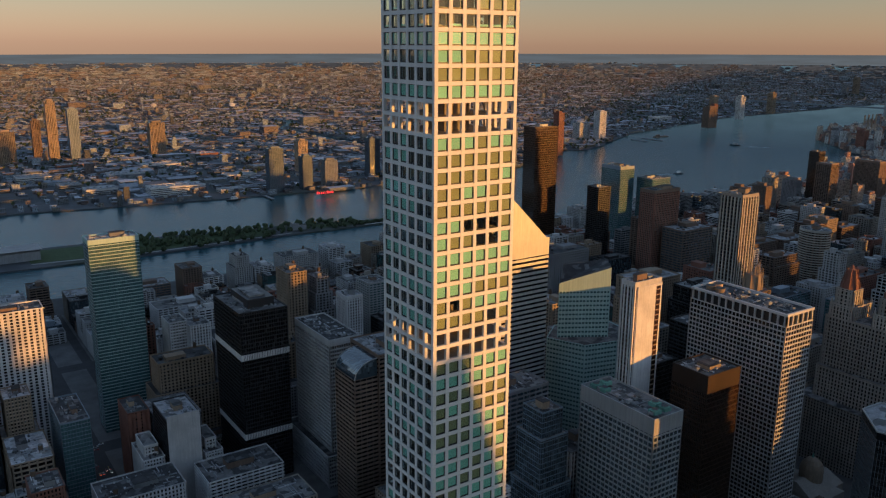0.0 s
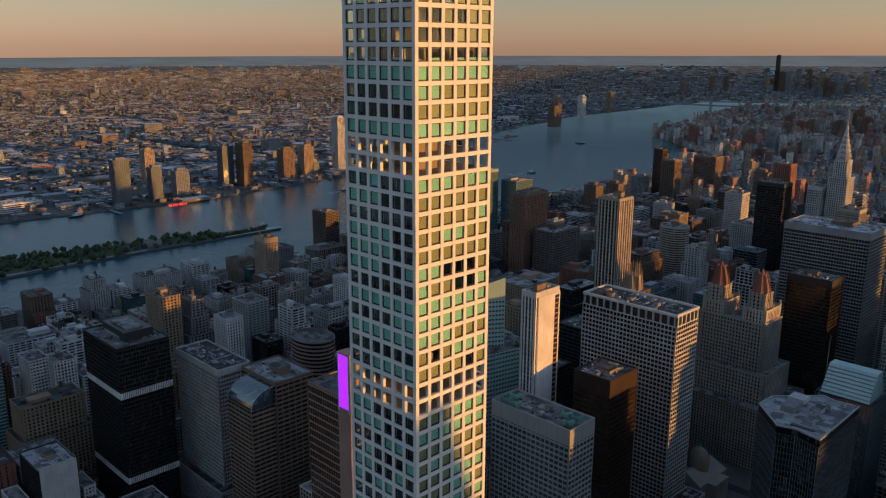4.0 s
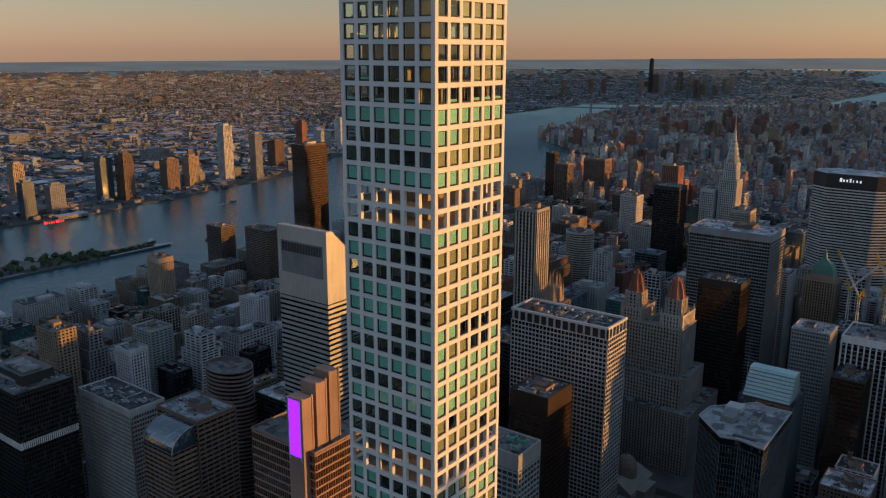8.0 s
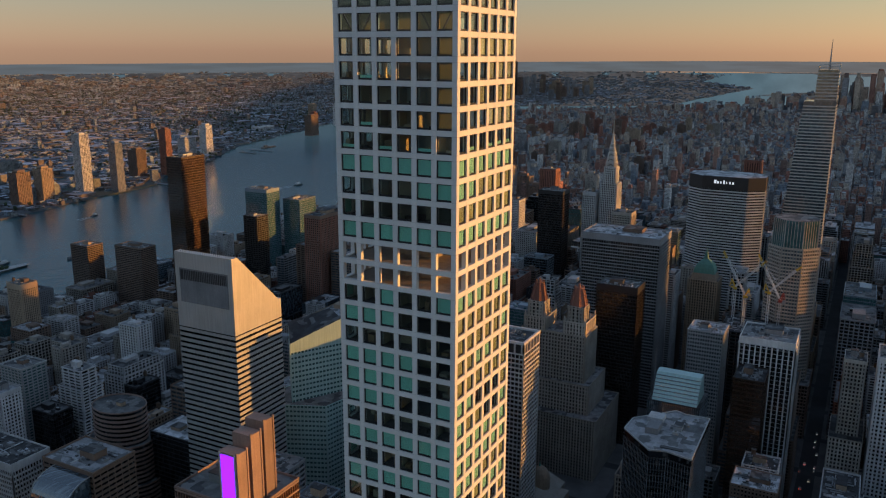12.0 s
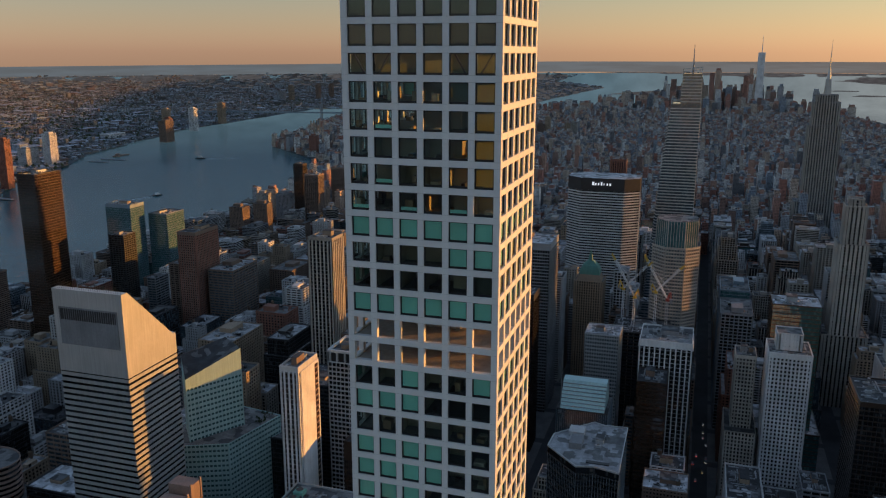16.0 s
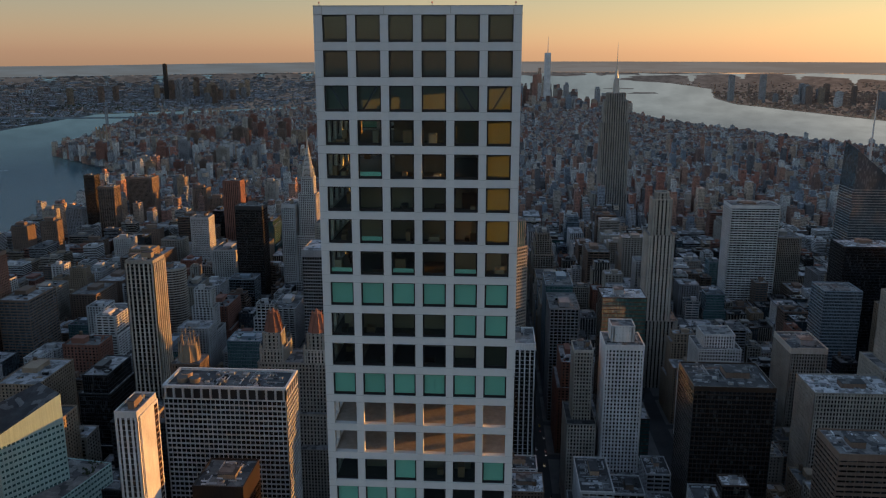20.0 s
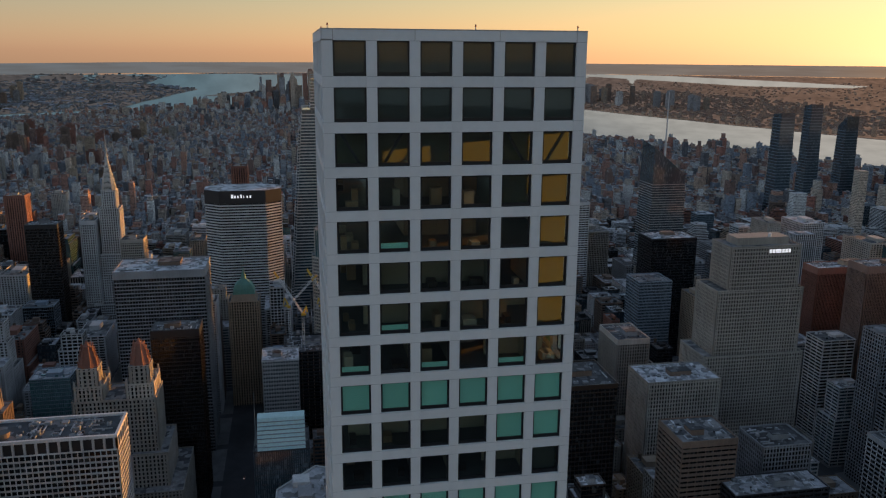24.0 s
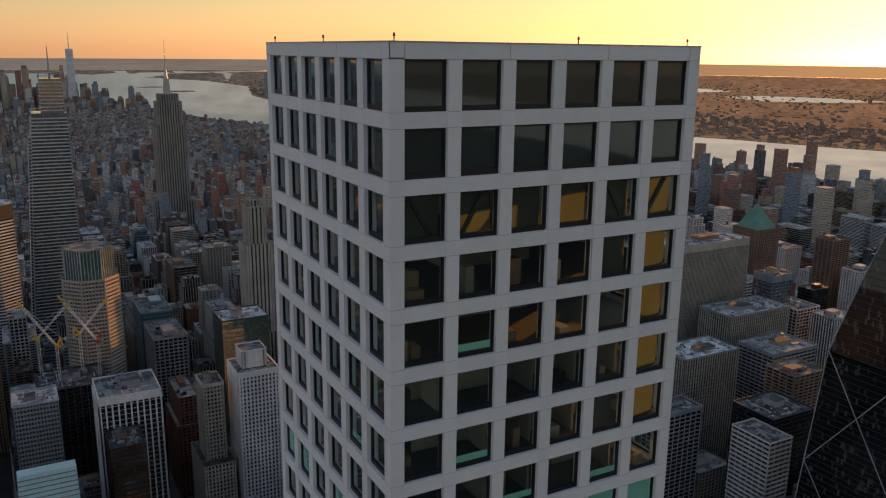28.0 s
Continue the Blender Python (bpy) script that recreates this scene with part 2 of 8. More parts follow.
def far_wall_mat(name, tones, floor_h=3.4, bay=3.0, glass=(0.016, 0.018, 0.022), roofs=((0.10, 0.10, 0.10), (0.50, 0.49, 0.48))):
    """Walls of joined far houses: a tone for each house, dark window openings, plain roofs."""
    m, n, l, p = nodes_of(name)
    g = n.new("ShaderNodeNewGeometry")
    ramp = n.new("ShaderNodeValToRGB")
    ramp.color_ramp.interpolation = "CONSTANT"
    for i, t in enumerate(tones):
        e = ramp.color_ramp.elements[i] if i < 2 else ramp.color_ramp.elements.new(i / len(tones))
        e.position = i / len(tones)
        e.color = (*t, 1)
    l.new(g.outputs["Random Per Island"], ramp.inputs[0])
    s, nn = n.new("ShaderNodeSeparateXYZ"), n.new("ShaderNodeSeparateXYZ")
    l.new(g.outputs["Position"], s.inputs[0])
    l.new(g.outputs["True Normal"], nn.inputs[0])
    across = maths(n, l, "ADD", s.outputs[0], s.outputs[1])
    u = maths(n, l, "FRACT", maths(n, l, "DIVIDE", across, bay))
    w = maths(n, l, "FRACT", maths(n, l, "DIVIDE", s.outputs[2], floor_h))
    open_u = maths(n, l, "LESS_THAN", maths(n, l, "ABSOLUTE", maths(n, l, "SUBTRACT", u, 0.5)), 0.29)
    open_w = maths(n, l, "LESS_THAN", maths(n, l, "ABSOLUTE", maths(n, l, "SUBTRACT", w, 0.5)), 0.27)
    side = maths(n, l, "LESS_THAN", maths(n, l, "ABSOLUTE", nn.outputs[2]), 0.5)
    win = maths(n, l, "MULTIPLY", maths(n, l, "MULTIPLY", open_u, open_w), side)
    stain = spread(n, l, noise_of(n, l, 0.12, 4), 0.3, 0.7, 0.7, 1.15)
    k = n.new("ShaderNodeVectorMath")
    k.operation = "SCALE"
    l.new(ramp.outputs[0], k.inputs[0])
    l.new(stain, k.inputs["Scale"])
    tone = n.new("ShaderNodeTexWhiteNoise")
    tone.noise_dimensions = "1D"
    l.new(g.outputs["Random Per Island"], tone.inputs["W"])
    roof = mixed(n, l, maths(n, l, "POWER", tone.outputs["Value"], 1.6), roofs[0], roofs[1])
    roof = mixed(n, l, spread(n, l, noise_of(n, l, 0.35, 4), 0.4, 0.62, 0.0, 0.55), roof, (0.06, 0.06, 0.065))
    c = mixed(n, l, side, roof, k.outputs[0])
    c = mixed(n, l, win, c, glass)
    l.new(c, p.inputs["Base Color"])
    l.new(spread(n, l, win, 0, 1, 0.85, 0.2), p.inputs["Roughness"])
    return m


# paler than the masonry: the lightening by distant haze is put into these tones
FAR_MANHATTAN = far_wall_mat("far_city_walls", [(0.6, 0.516, 0.432), (0.456, 0.24, 0.18), (0.672, 0.648, 0.612), (0.18, 0.174, 0.18), (0.528, 0.3, 0.216), (0.74, 0.72, 0.684), (0.396, 0.396, 0.408), (0.576, 0.408, 0.3), (0.48, 0.216, 0.156), (0.3, 0.336, 0.384), (0.624, 0.504, 0.396), (0.288, 0.18, 0.144)])
# bluish tones carry the cool haze over the eastern houses
FAR_LOW = far_wall_mat("far_low_houses", [(0.24, 0.25, 0.245), (0.18, 0.14, 0.13), (0.30, 0.35, 0.39), (0.10, 0.105, 0.11), (0.22, 0.175, 0.155), (0.36, 0.42, 0.48), (0.17, 0.185, 0.195), (0.25, 0.23, 0.21)], 3.4, 3.6, roofs=((0.045, 0.05, 0.058), (0.66, 0.70, 0.80)))
# warm tones carry the brown sunset haze over the western houses
FAR_WEST = far_wall_mat("western_houses", [(0.40, 0.27, 0.19), (0.34, 0.21, 0.15), (0.48, 0.36, 0.26), (0.30, 0.21, 0.16), (0.44, 0.29, 0.20)], 3.4, 3.6, roofs=((0.10, 0.075, 0.06), (0.36, 0.28, 0.22)))


# ---- mesh building ----
class Shape:
    def __init__(self):
        self.v, self.f, self.m = [], [], []

    def quad(self, a, b, c, d, m=0):
        i = len(self.v)
        self.v += [a, b, c, d]
        self.f.append((i, i + 1, i + 2, i + 3))
        self.m.append(m)

    def poly(self, pts, m=0):
        i = len(self.v)
        self.v += list(pts)
        self.f.append(tuple(range(i, i + len(pts))))
        self.m.append(m)

    def box(self, x0, x1, y0, y1, z0, z1, m=0):
        i = len(self.v)
        self.v += [(x0, y0, z0), (x1, y0, z0), (x1, y1, z0), (x0, y1, z0), (x0, y0, z1), (x1, y0, z1), (x1, y1, z1), (x0, y1, z1)]
        self.f += [(i, i + 3, i + 2, i + 1), (i + 4, i + 5, i + 6, i + 7), (i, i + 1, i + 5, i + 4), (i + 1, i + 2, i + 6, i + 5), (i + 2, i + 3, i + 7, i + 6), (i + 3, i, i + 4, i + 7)]
        self.m += [m] * 6

    def prism(self, low, high, m=0, top=None, bottom=False):
        """Walls between two rings of the same number of points, and the top."""
        i, k = len(self.v), len(low)
        self.v += list(low) + list(high)
        for a in range(k):
            b = (a + 1) % k
            self.f.append((i + a, i + b, i + k + b, i + k + a))
            self.m.append(m)
        self.f.append(tuple(range(i + k, i + 2 * k)))
        self.m.append(m if top is None else top)
        if bottom:
            self.f.append(tuple(range(i + k - 1, i - 1, -1)))
            self.m.append(m)

    def bar(self, a, b, w, m=0):
        """A square bar between two points."""
        a, b = Vector(a), Vector(b)
        d = (b - a).normalized()
        s = d.cross(Vector((0, 0, 1)) if abs(d.z) < 0.9 else Vector((1, 0, 0))).normalized() * (w / 2)
        t = d.cross(s).normalized() * (w / 2)
        ring = lambda c: [tuple(c - s - t), tuple(c + s - t), tuple(c + s + t), tuple(c - s + t)]
        self.prism(ring(a), ring(b), m, None, True)

    def drum(self, x, y, z0, z1, r, k=12, m=0, r1=None, top=None):
        ring = lambda rr, z: [(x + rr * math.cos(2 * math.pi * j / k), y + rr * math.sin(2 * math.pi * j / k), z) for j in range(k)]
        self.prism(ring(r, z0), ring(r if r1 is None else max(r1, 0.01), z1), m, top, True)

    def mesh(self, name, mats, drawn=False):
        me = bpy.data.meshes.new(name)
        v = drawn_in(self.v) if drawn else self.v
        me.from_pydata([tuple(p) for p in v], [], self.f)
        for mt in mats:
            me.materials.append(mt)
        if drawn and len(v) > 3000 and name == "water":
            me.polygons.foreach_set("use_smooth", [True] * len(self.f))
        if len(mats) > 1:
            me.polygons.foreach_set("material_index", self.m)
        return me


def part(name, shape, mats, parent, label="", kind="", at=None):
    mats = mats if isinstance(mats, (list, tuple)) else [mats]
    ob = new(name, shape if isinstance(shape, bpy.types.Mesh) else shape.mesh(name, mats))
    ob.parent = parent
    if at is not None:
        ob.matrix_basis = at
    return tagged(ob, label, "", "", kind)


def thing(name, label, category, group="", kind="", at=(0, 0, 0)):
    ob = new(name)
    ob.location = at
    return tagged(ob, label, category, group, kind)


def structure(name, shape, mats, label, category, kind="structure", drawn=False):
    mats = mats if isinstance(mats, (list, tuple)) else [mats]
    return tagged(new(name, shape.mesh(name, mats, drawn)), label, category, "", kind)


def rect(x0, x1, y0, y1):
    return [(x0, y0), (x1, y0), (x1, y1), (x0, y1)]


def ngon(x, y, rx, ry, k, turn=0.0):
    return [(x + rx * math.cos(turn + 2 * math.pi * j / k), y + ry * math.sin(turn + 2 * math.pi * j / k)) for j in range(k)]


def inset(poly, d):
    """A convex ring moved inwards by d (outwards where d is negative)."""
    out, k = [], len(poly)
    for i in range(k):
        p, q, r = Vector(poly[i - 1]), Vector(poly[i]), Vector(poly[(i + 1) % k])
        a, b = (q - p).normalized(), (r - q).normalized()
        na, nb = Vector((-a.y, a.x)), Vector((-b.y, b.x))
        m = (na + nb).normalized()
        out.append(tuple(q + m * (d / max(0.3, m.dot(na)))))
    return out


def at_z(poly, z):
    return [(x, y, z) for x, y in poly]


def edges(poly):
    for i in range(len(poly)):
        a, b = Vector(poly[i]), Vector(poly[(i + 1) % len(poly)])
        d = b - a
        if d.length > 0.5:
            d2 = d.normalized()
            yield a, d2, Vector((d2.y, -d2.x)), d.length


def bands(s, poly, z0, z1, floor_h, tall, deep, m=0, start=None):
    """A spandrel band round the building at each floor."""
    z = z0 + (floor_h - tall if start is None else start)
    rows = []
    while z < z1 - tall * 0.5:
        rows.append((z, min(z + tall, z1)))
        z += floor_h
    for a, d, n, length in edges(poly):
        p, q = a - d * deep * 0.9, a + d * (length + deep * 0.9)
        po, qo = p + n * deep, q + n * deep
        for lo, hi in rows:
            s.quad((po.x, po.y, lo), (qo.x, qo.y, lo), (qo.x, qo.y, hi), (po.x, po.y, hi), m)
            s.quad((po.x, po.y, hi), (qo.x, qo.y, hi), (q.x, q.y, hi), (p.x, p.y, hi), m)
            s.quad((p.x, p.y, lo), (q.x, q.y, lo), (qo.x, qo.y, lo), (po.x, po.y, lo), m)


def piers(s, poly, z0, z1, bay, wide, deep, m=0, corner=None):
    """Upright piers along each wall, with wider ones at the corners."""
    corner = wide if corner is None else corner
    for a, d, n, length in edges(poly):
        k = max(1, round(length / bay))
        for i in range(k + 1):
            w = corner if i in (0, k) else wide
            c = length * i / k
            lo, hi = max(c - w / 2, 0 if i else -deep), min(c + w / 2, length + (deep if i == k else 0))
            if i == 0:
                lo, hi = -deep, w
            elif i == k:
                lo, hi = length - w, length + deep
            p, q = a + d * lo, a + d * hi
            po, qo = p + n * deep, q + n * deep
            s.quad((po.x, po.y, z0), (qo.x, qo.y, z0), (qo.x, qo.y, z1), (po.x, po.y, z1), m)
            s.quad((p.x, p.y, z0), (po.x, po.y, z0), (po.x, po.y, z1), (p.x, p.y, z1), m)
            s.quad((qo.x, qo.y, z0), (q.x, q.y, z0), (q.x, q.y, z1), (qo.x, qo.y, z1), m)


def parapet(s, poly, z, high=1.1, thick=0.4, m=0, out=0.45):
    o, i = inset(poly, -out), inset(poly, thick - out)
    k = len(poly)
    for a in range(k):
        b = (a + 1) % k
        s.quad((*o[a], z), (*o[b], z), (*o[b], z + high), (*o[a], z + high), m)
        s.quad((*o[a], z + high), (*o[b], z + high), (*i[b], z + high), (*i[a], z + high), m)
        s.quad((*i[b], z), (*i[a], z), (*i[a], z + high), (*i[b], z + high), m)


# how a front is made up: floor height, bay, band height, pier width, their depths, wall, pier and glass materials
STYLES = {
    "punched": dict(fl=3.2, bay=2.9, sp=1.35, pr=1.35, ds=0.30, dp=0.36),
    "ribbon": dict(fl=3.7, bay=6.0, sp=1.5, pr=0.5, ds=0.40, dp=0.30),
    "fins": dict(fl=3.7, bay=2.6, sp=1.0, pr=0.8, ds=0.20, dp=0.55),
    "curtain": dict(fl=3.9, bay=1.6, sp=0.5, pr=0.12, ds=0.10, dp=0.14),
    "grid": dict(fl=3.8, bay=3.2, sp=1.1, pr=0.8, ds=0.45, dp=0.50),
    "balcony": dict(fl=3.0, bay=5.0, sp=1.2, pr=1.2, ds=0.9, dp=0.35),
}


def tier(ob, poly, z0, z1, st, wall, pier_mat, glass, roof=None, names=("wall", "pier"), parap=1.1, joined=False):
    """One block of a building: a glazed core, bands, piers and a roof with its parapet."""
    core = Shape()
    inner = inset(poly, 0.05)
    core.prism(at_z(inner, z0), at_z(inner, z1), 0, 1)
    roof = roof or ROOF_GREY
    w, p = Shape(), Shape()
    if st["sp"] > 0:
        bands(w, poly, z0, z1, st["fl"], st["sp"], st["ds"])
    if st["pr"] > 0:
        piers(p, poly, z0, z1, st["bay"], st["pr"], st["dp"], 0, st.get("corner"))
    if joined:
        one = core
        off = len(one.v)
        for sh, mi in ((w, 2), (p, 3)):
            off = len(one.v)
            one.v += sh.v
            one.f += [tuple(i + off for i in f) for f in sh.f]
            one.m += [mi] * len(sh.f)
        parapet(one, poly, z1 - 0.02, parap, 0.4, 2, st["ds"] + 0.1)
        part("body", one, [glass, roof, wall, pier_mat], ob)
        return
    part("glazing", core, [glass, roof], ob)
    if w.f:
        part("spandrel_wall", w, wall, ob, "", "stuff")
    if p.f:
        part("pier_wall", p, pier_mat, ob, "", "stuff")
    cap = Shape()
    parapet(cap, poly, z1 - 0.02, parap, 0.5, 0, max(st["ds"], st["dp"]) + 0.06)
    part("parapet", cap, wall, ob)


def roof_machines(ob, x0, x1, y0, y1, z, seed, tank=False, big=True, count=5):
    """A lift house, cooling units with round fans, ducts and now and then a water tank on legs."""
    r = random.Random(seed)
    w, d = x1 - x0, y1 - y0
    if w < 7 or d < 7:
        return
    taken = []

    def free(a, b, c, e):
        if any(a < q[1] + 0.5 and b > q[0] - 0.5 and c < q[3] + 0.5 and e > q[2] - 0.5 for q in taken):
            return False
        taken.append((a, b, c, e))
        return True

    if big:
        a, b = w * r.uniform(0.22, 0.45), d * r.uniform(0.22, 0.45)
        cx, cy = x0 + w * r.uniform(0.35, 0.65), y0 + d * r.uniform(0.35, 0.65)
        hh = r.uniform(2.8, 5.5)
        taken.append((cx - a / 2, cx + a / 2, cy - b / 2, cy + b / 2))
        s = Shape()
        s.box(cx - a / 2, cx + a / 2, cy - b / 2, cy + b / 2, z, z + hh, 0)
        s.box(cx - a / 2 - 0.2, cx + a / 2 + 0.2, cy - b / 2 - 0.2, cy + b / 2 + 0.2, z + hh, z + hh + 0.35, 1)
        part("lift_house", s, [r.choice((MACHINE, GREYWALL, BROWN, TAN)), ROOF_TAR], ob)
    for _ in range(count):
        a, b, hh = r.uniform(1.6, 4.5), r.uniform(1.6, 4.5), r.uniform(1.0, 2.4)
        cx, cy = r.uniform(x0 + a / 2 + 1, x1 - a / 2 - 1), r.uniform(y0 + b / 2 + 1, y1 - b / 2 - 1)
        if not free(cx - a / 2, cx + a / 2, cy - b / 2, cy + b / 2):
            continue
        s = Shape()
        s.box(cx - a / 2, cx + a / 2, cy - b / 2, cy + b / 2, z, z + hh, 0)
        if r.random() < 0.6:
            s.drum(cx, cy, z + hh, z + hh + 0.4, min(a, b) * 0.38, 10, 0, None, 1)
        part("cooling_unit", s, [MACHINE, BLACK], ob)
    if tank:
        cx, cy = x0 + w * r.choice((0.18, 0.8)), y0 + d * r.choice((0.2, 0.8))
        if free(cx - 2, cx + 2, cy - 2, cy + 2):
            s = Shape()
            for sx in (-1.2, 1.2):
                for sy in (-1.2, 1.2):
                    s.bar((cx + sx, cy + sy, z), (cx + sx, cy + sy, z + 3.2), 0.25, 1)
            s.drum(cx, cy, z + 3.1, z + 7.0, 1.9, 12, 0)
            s.drum(cx, cy, z + 7.0, z + 8.3, 2.0, 12, 1, 0.1)
            part("water_tank", s, [TANKWOOD, ROOF_TAR], ob, "wooden water tank on steel legs")


def roof_clutter(ob, x0, x1, y0, y1, z, seed, share=0.06):
    """Ducts, hatches, vents, skylights and pipe runs scattered over a roof."""
    r, s = random.Random(seed), Shape()
    w, d = x1 - x0, y1 - y0
    if w < 6 or d < 6:
        return
    for _ in range(min(60, int(w * d * share) + 5)):
        kind, x, y = r.random(), r.uniform(x0 + 0.5, x1 - 2), r.uniform(y0 + 0.5, y1 - 2)
        if kind < 0.30:
            long = r.uniform(3, 0.45 * (w if r.random() < 0.5 else d) + 3)
            along = r.random() < 0.5
            a, b = (min(x + long, x1 - 0.4), y + 0.7) if along else (x + 0.7, min(y + long, y1 - 0.4))
            s.box(x, a, y, b, z + 0.15, z + r.uniform(0.5, 1.1), r.choice((0, 0, 2)))
        elif kind < 0.55:
            e = r.uniform(0.6, 1.5)
            s.box(x, x + e, y, y + e * r.uniform(0.7, 1.5), z, z + r.uniform(0.4, 1.6), r.randrange(3))
        elif kind < 0.75:
            s.drum(x, y, z, z + r.uniform(0.5, 1.5), r.uniform(0.2, 0.6), 7, 0)
        else:
            e, f = r.uniform(1.2, 2.0), r.uniform(1.5, 5.0)
            s.prism(at_z(rect(x, x + e, y, min(y + f, y1 - 0.4)), z), at_z(rect(x + 0.3, x + e - 0.3, y + 0.2, min(y + f, y1 - 0.4) - 0.2), z + r.uniform(0.4, 0.9)), r.choice((1, 2)))
    part("roof_clutter", s, [MACHINE, BLACK, ROOF_PALE], ob, "", "stuff")


# ---- water and land ----
from mathutils import geometry


def water_mat():
    m, n, l, p = nodes_of("river_water")
    c = mixed(n, l, spread(n, l, noise_of(n, l, 0.004, 4), 0.35, 0.65), (0.016, 0.066, 0.084), (0.026, 0.084, 0.102))
    l.new(c, p.inputs["Base Color"])
    p.inputs["Roughness"].default_value = 0.26
    p.inputs["IOR"].default_value = 1.33
    p.inputs["Specular IOR Level"].default_value = 0.32
    b = n.new("ShaderNodeBump")
    b.inputs["Strength"].default_value, b.inputs["Distance"].default_value = 0.6, 1.0
    h = maths(n, l, "ADD", noise_of(n, l, 0.09, 5), maths(n, l, "MULTIPLY", noise_of(n, l, 0.011, 3), 2.0))
    l.new(h, b.inputs["Height"])
    l.new(b.outputs[0], p.inputs["Normal"])
    # beyond a few kilometres the water is a backdrop, its sky reflection painted as emission
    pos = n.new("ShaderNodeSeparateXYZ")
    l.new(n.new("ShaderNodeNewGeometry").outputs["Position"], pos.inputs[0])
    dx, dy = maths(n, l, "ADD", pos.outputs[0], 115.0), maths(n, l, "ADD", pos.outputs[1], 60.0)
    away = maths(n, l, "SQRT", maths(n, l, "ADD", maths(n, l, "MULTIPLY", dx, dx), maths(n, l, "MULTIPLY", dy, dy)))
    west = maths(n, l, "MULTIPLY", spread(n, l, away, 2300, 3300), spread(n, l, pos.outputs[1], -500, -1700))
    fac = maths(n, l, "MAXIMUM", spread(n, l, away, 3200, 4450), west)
    # painted glow of the sky, brighter towards the sunset side
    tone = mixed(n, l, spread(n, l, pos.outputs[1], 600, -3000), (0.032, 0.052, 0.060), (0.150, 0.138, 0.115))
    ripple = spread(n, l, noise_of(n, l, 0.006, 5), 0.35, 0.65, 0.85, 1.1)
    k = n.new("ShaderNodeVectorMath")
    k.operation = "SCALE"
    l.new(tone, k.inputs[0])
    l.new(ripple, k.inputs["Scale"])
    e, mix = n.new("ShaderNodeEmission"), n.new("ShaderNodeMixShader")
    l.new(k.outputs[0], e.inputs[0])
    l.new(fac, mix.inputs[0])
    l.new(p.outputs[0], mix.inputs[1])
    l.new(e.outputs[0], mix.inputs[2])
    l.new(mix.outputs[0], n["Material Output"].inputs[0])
    return m


def land_mat():
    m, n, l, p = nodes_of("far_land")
    a = spread(n, l, noise_of(n, l, 0.006, 6), 0.35, 0.65)
    b = spread(n, l, noise_of(n, l, 0.05, 5), 0.35, 0.65)
    c = mixed(n, l, a, (0.058, 0.066, 0.076), (0.125, 0.132, 0.142))
    green = spread(n, l, noise_of(n, l, 0.0022, 5), 0.52, 0.62)
    c = mixed(n, l, maths(n, l, "MULTIPLY", green, 0.8), c, (0.05, 0.065, 0.03))
    c = mixed(n, l, maths(n, l, "MULTIPLY", b, 0.5), c, (0.05, 0.047, 0.045))
    l.new(c, p.inputs["Base Color"])
    p.inputs["Roughness"].default_value = 0.9
    return m


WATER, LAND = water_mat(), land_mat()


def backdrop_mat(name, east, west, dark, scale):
    """Far land or water with the evening haze painted in as emission; its tone turns from the east side to the sunset
    side.
    """
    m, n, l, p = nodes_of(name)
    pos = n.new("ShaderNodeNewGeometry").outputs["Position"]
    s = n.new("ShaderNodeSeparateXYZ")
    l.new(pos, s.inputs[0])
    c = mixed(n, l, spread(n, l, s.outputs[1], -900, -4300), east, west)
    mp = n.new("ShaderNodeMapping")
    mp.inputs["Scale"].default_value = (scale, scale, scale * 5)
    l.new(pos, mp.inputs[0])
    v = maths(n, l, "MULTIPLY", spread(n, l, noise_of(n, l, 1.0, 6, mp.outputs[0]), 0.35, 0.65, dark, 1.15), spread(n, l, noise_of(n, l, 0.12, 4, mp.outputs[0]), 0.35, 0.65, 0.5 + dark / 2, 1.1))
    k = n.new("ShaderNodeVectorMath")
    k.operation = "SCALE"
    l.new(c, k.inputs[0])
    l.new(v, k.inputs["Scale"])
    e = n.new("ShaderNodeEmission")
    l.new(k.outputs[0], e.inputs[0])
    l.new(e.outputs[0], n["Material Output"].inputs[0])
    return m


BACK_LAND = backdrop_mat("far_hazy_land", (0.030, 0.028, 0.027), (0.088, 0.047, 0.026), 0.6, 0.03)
MANHATTAN = [on_map(*p) for p in [
    (40.8200, -73.9330), (40.7950, -73.9290), (40.7835, -73.9435), (40.7695, -73.9488), (40.7592, -73.9583), (40.7515, -73.9640), (40.7480, -73.9672), (40.7430, -73.9710),
    (40.7355, -73.9742), (40.7285, -73.9712), (40.7200, -73.9738), (40.7105, -73.9775), (40.7080, -73.9990), (40.7010, -74.0130),
    (40.7060, -74.0185), (40.7180, -74.0165), (40.7260, -74.0118), (40.7400, -74.0100), (40.7570, -74.0055), (40.7720, -73.9955), (40.7850, -73.9865), (40.8190, -73.9620)]]
LONG_ISLAND = [on_map(*p) for p in [
    (40.8300, -73.8000), (40.7900, -73.9100), (40.7780, -73.9360), (40.7650, -73.9425), (40.7560, -73.9498), (40.7470, -73.9585), (40.7400, -73.9620), (40.7376, -73.9612), (40.7362, -73.9622), (40.7300, -73.9622), (40.7200, -73.9652), (40.7130, -73.9695), (40.7050, -73.9745), (40.7045, -73.9950), (40.6760, -74.0190),
    (40.6550, -74.0210), (40.6250, -74.0420), (40.6080, -74.0370), (40.5750, -74.0050), (40.5750, -73.8500), (40.5900, -73.7000), (40.6000, -73.2500), (40.9000, -73.2500)]]
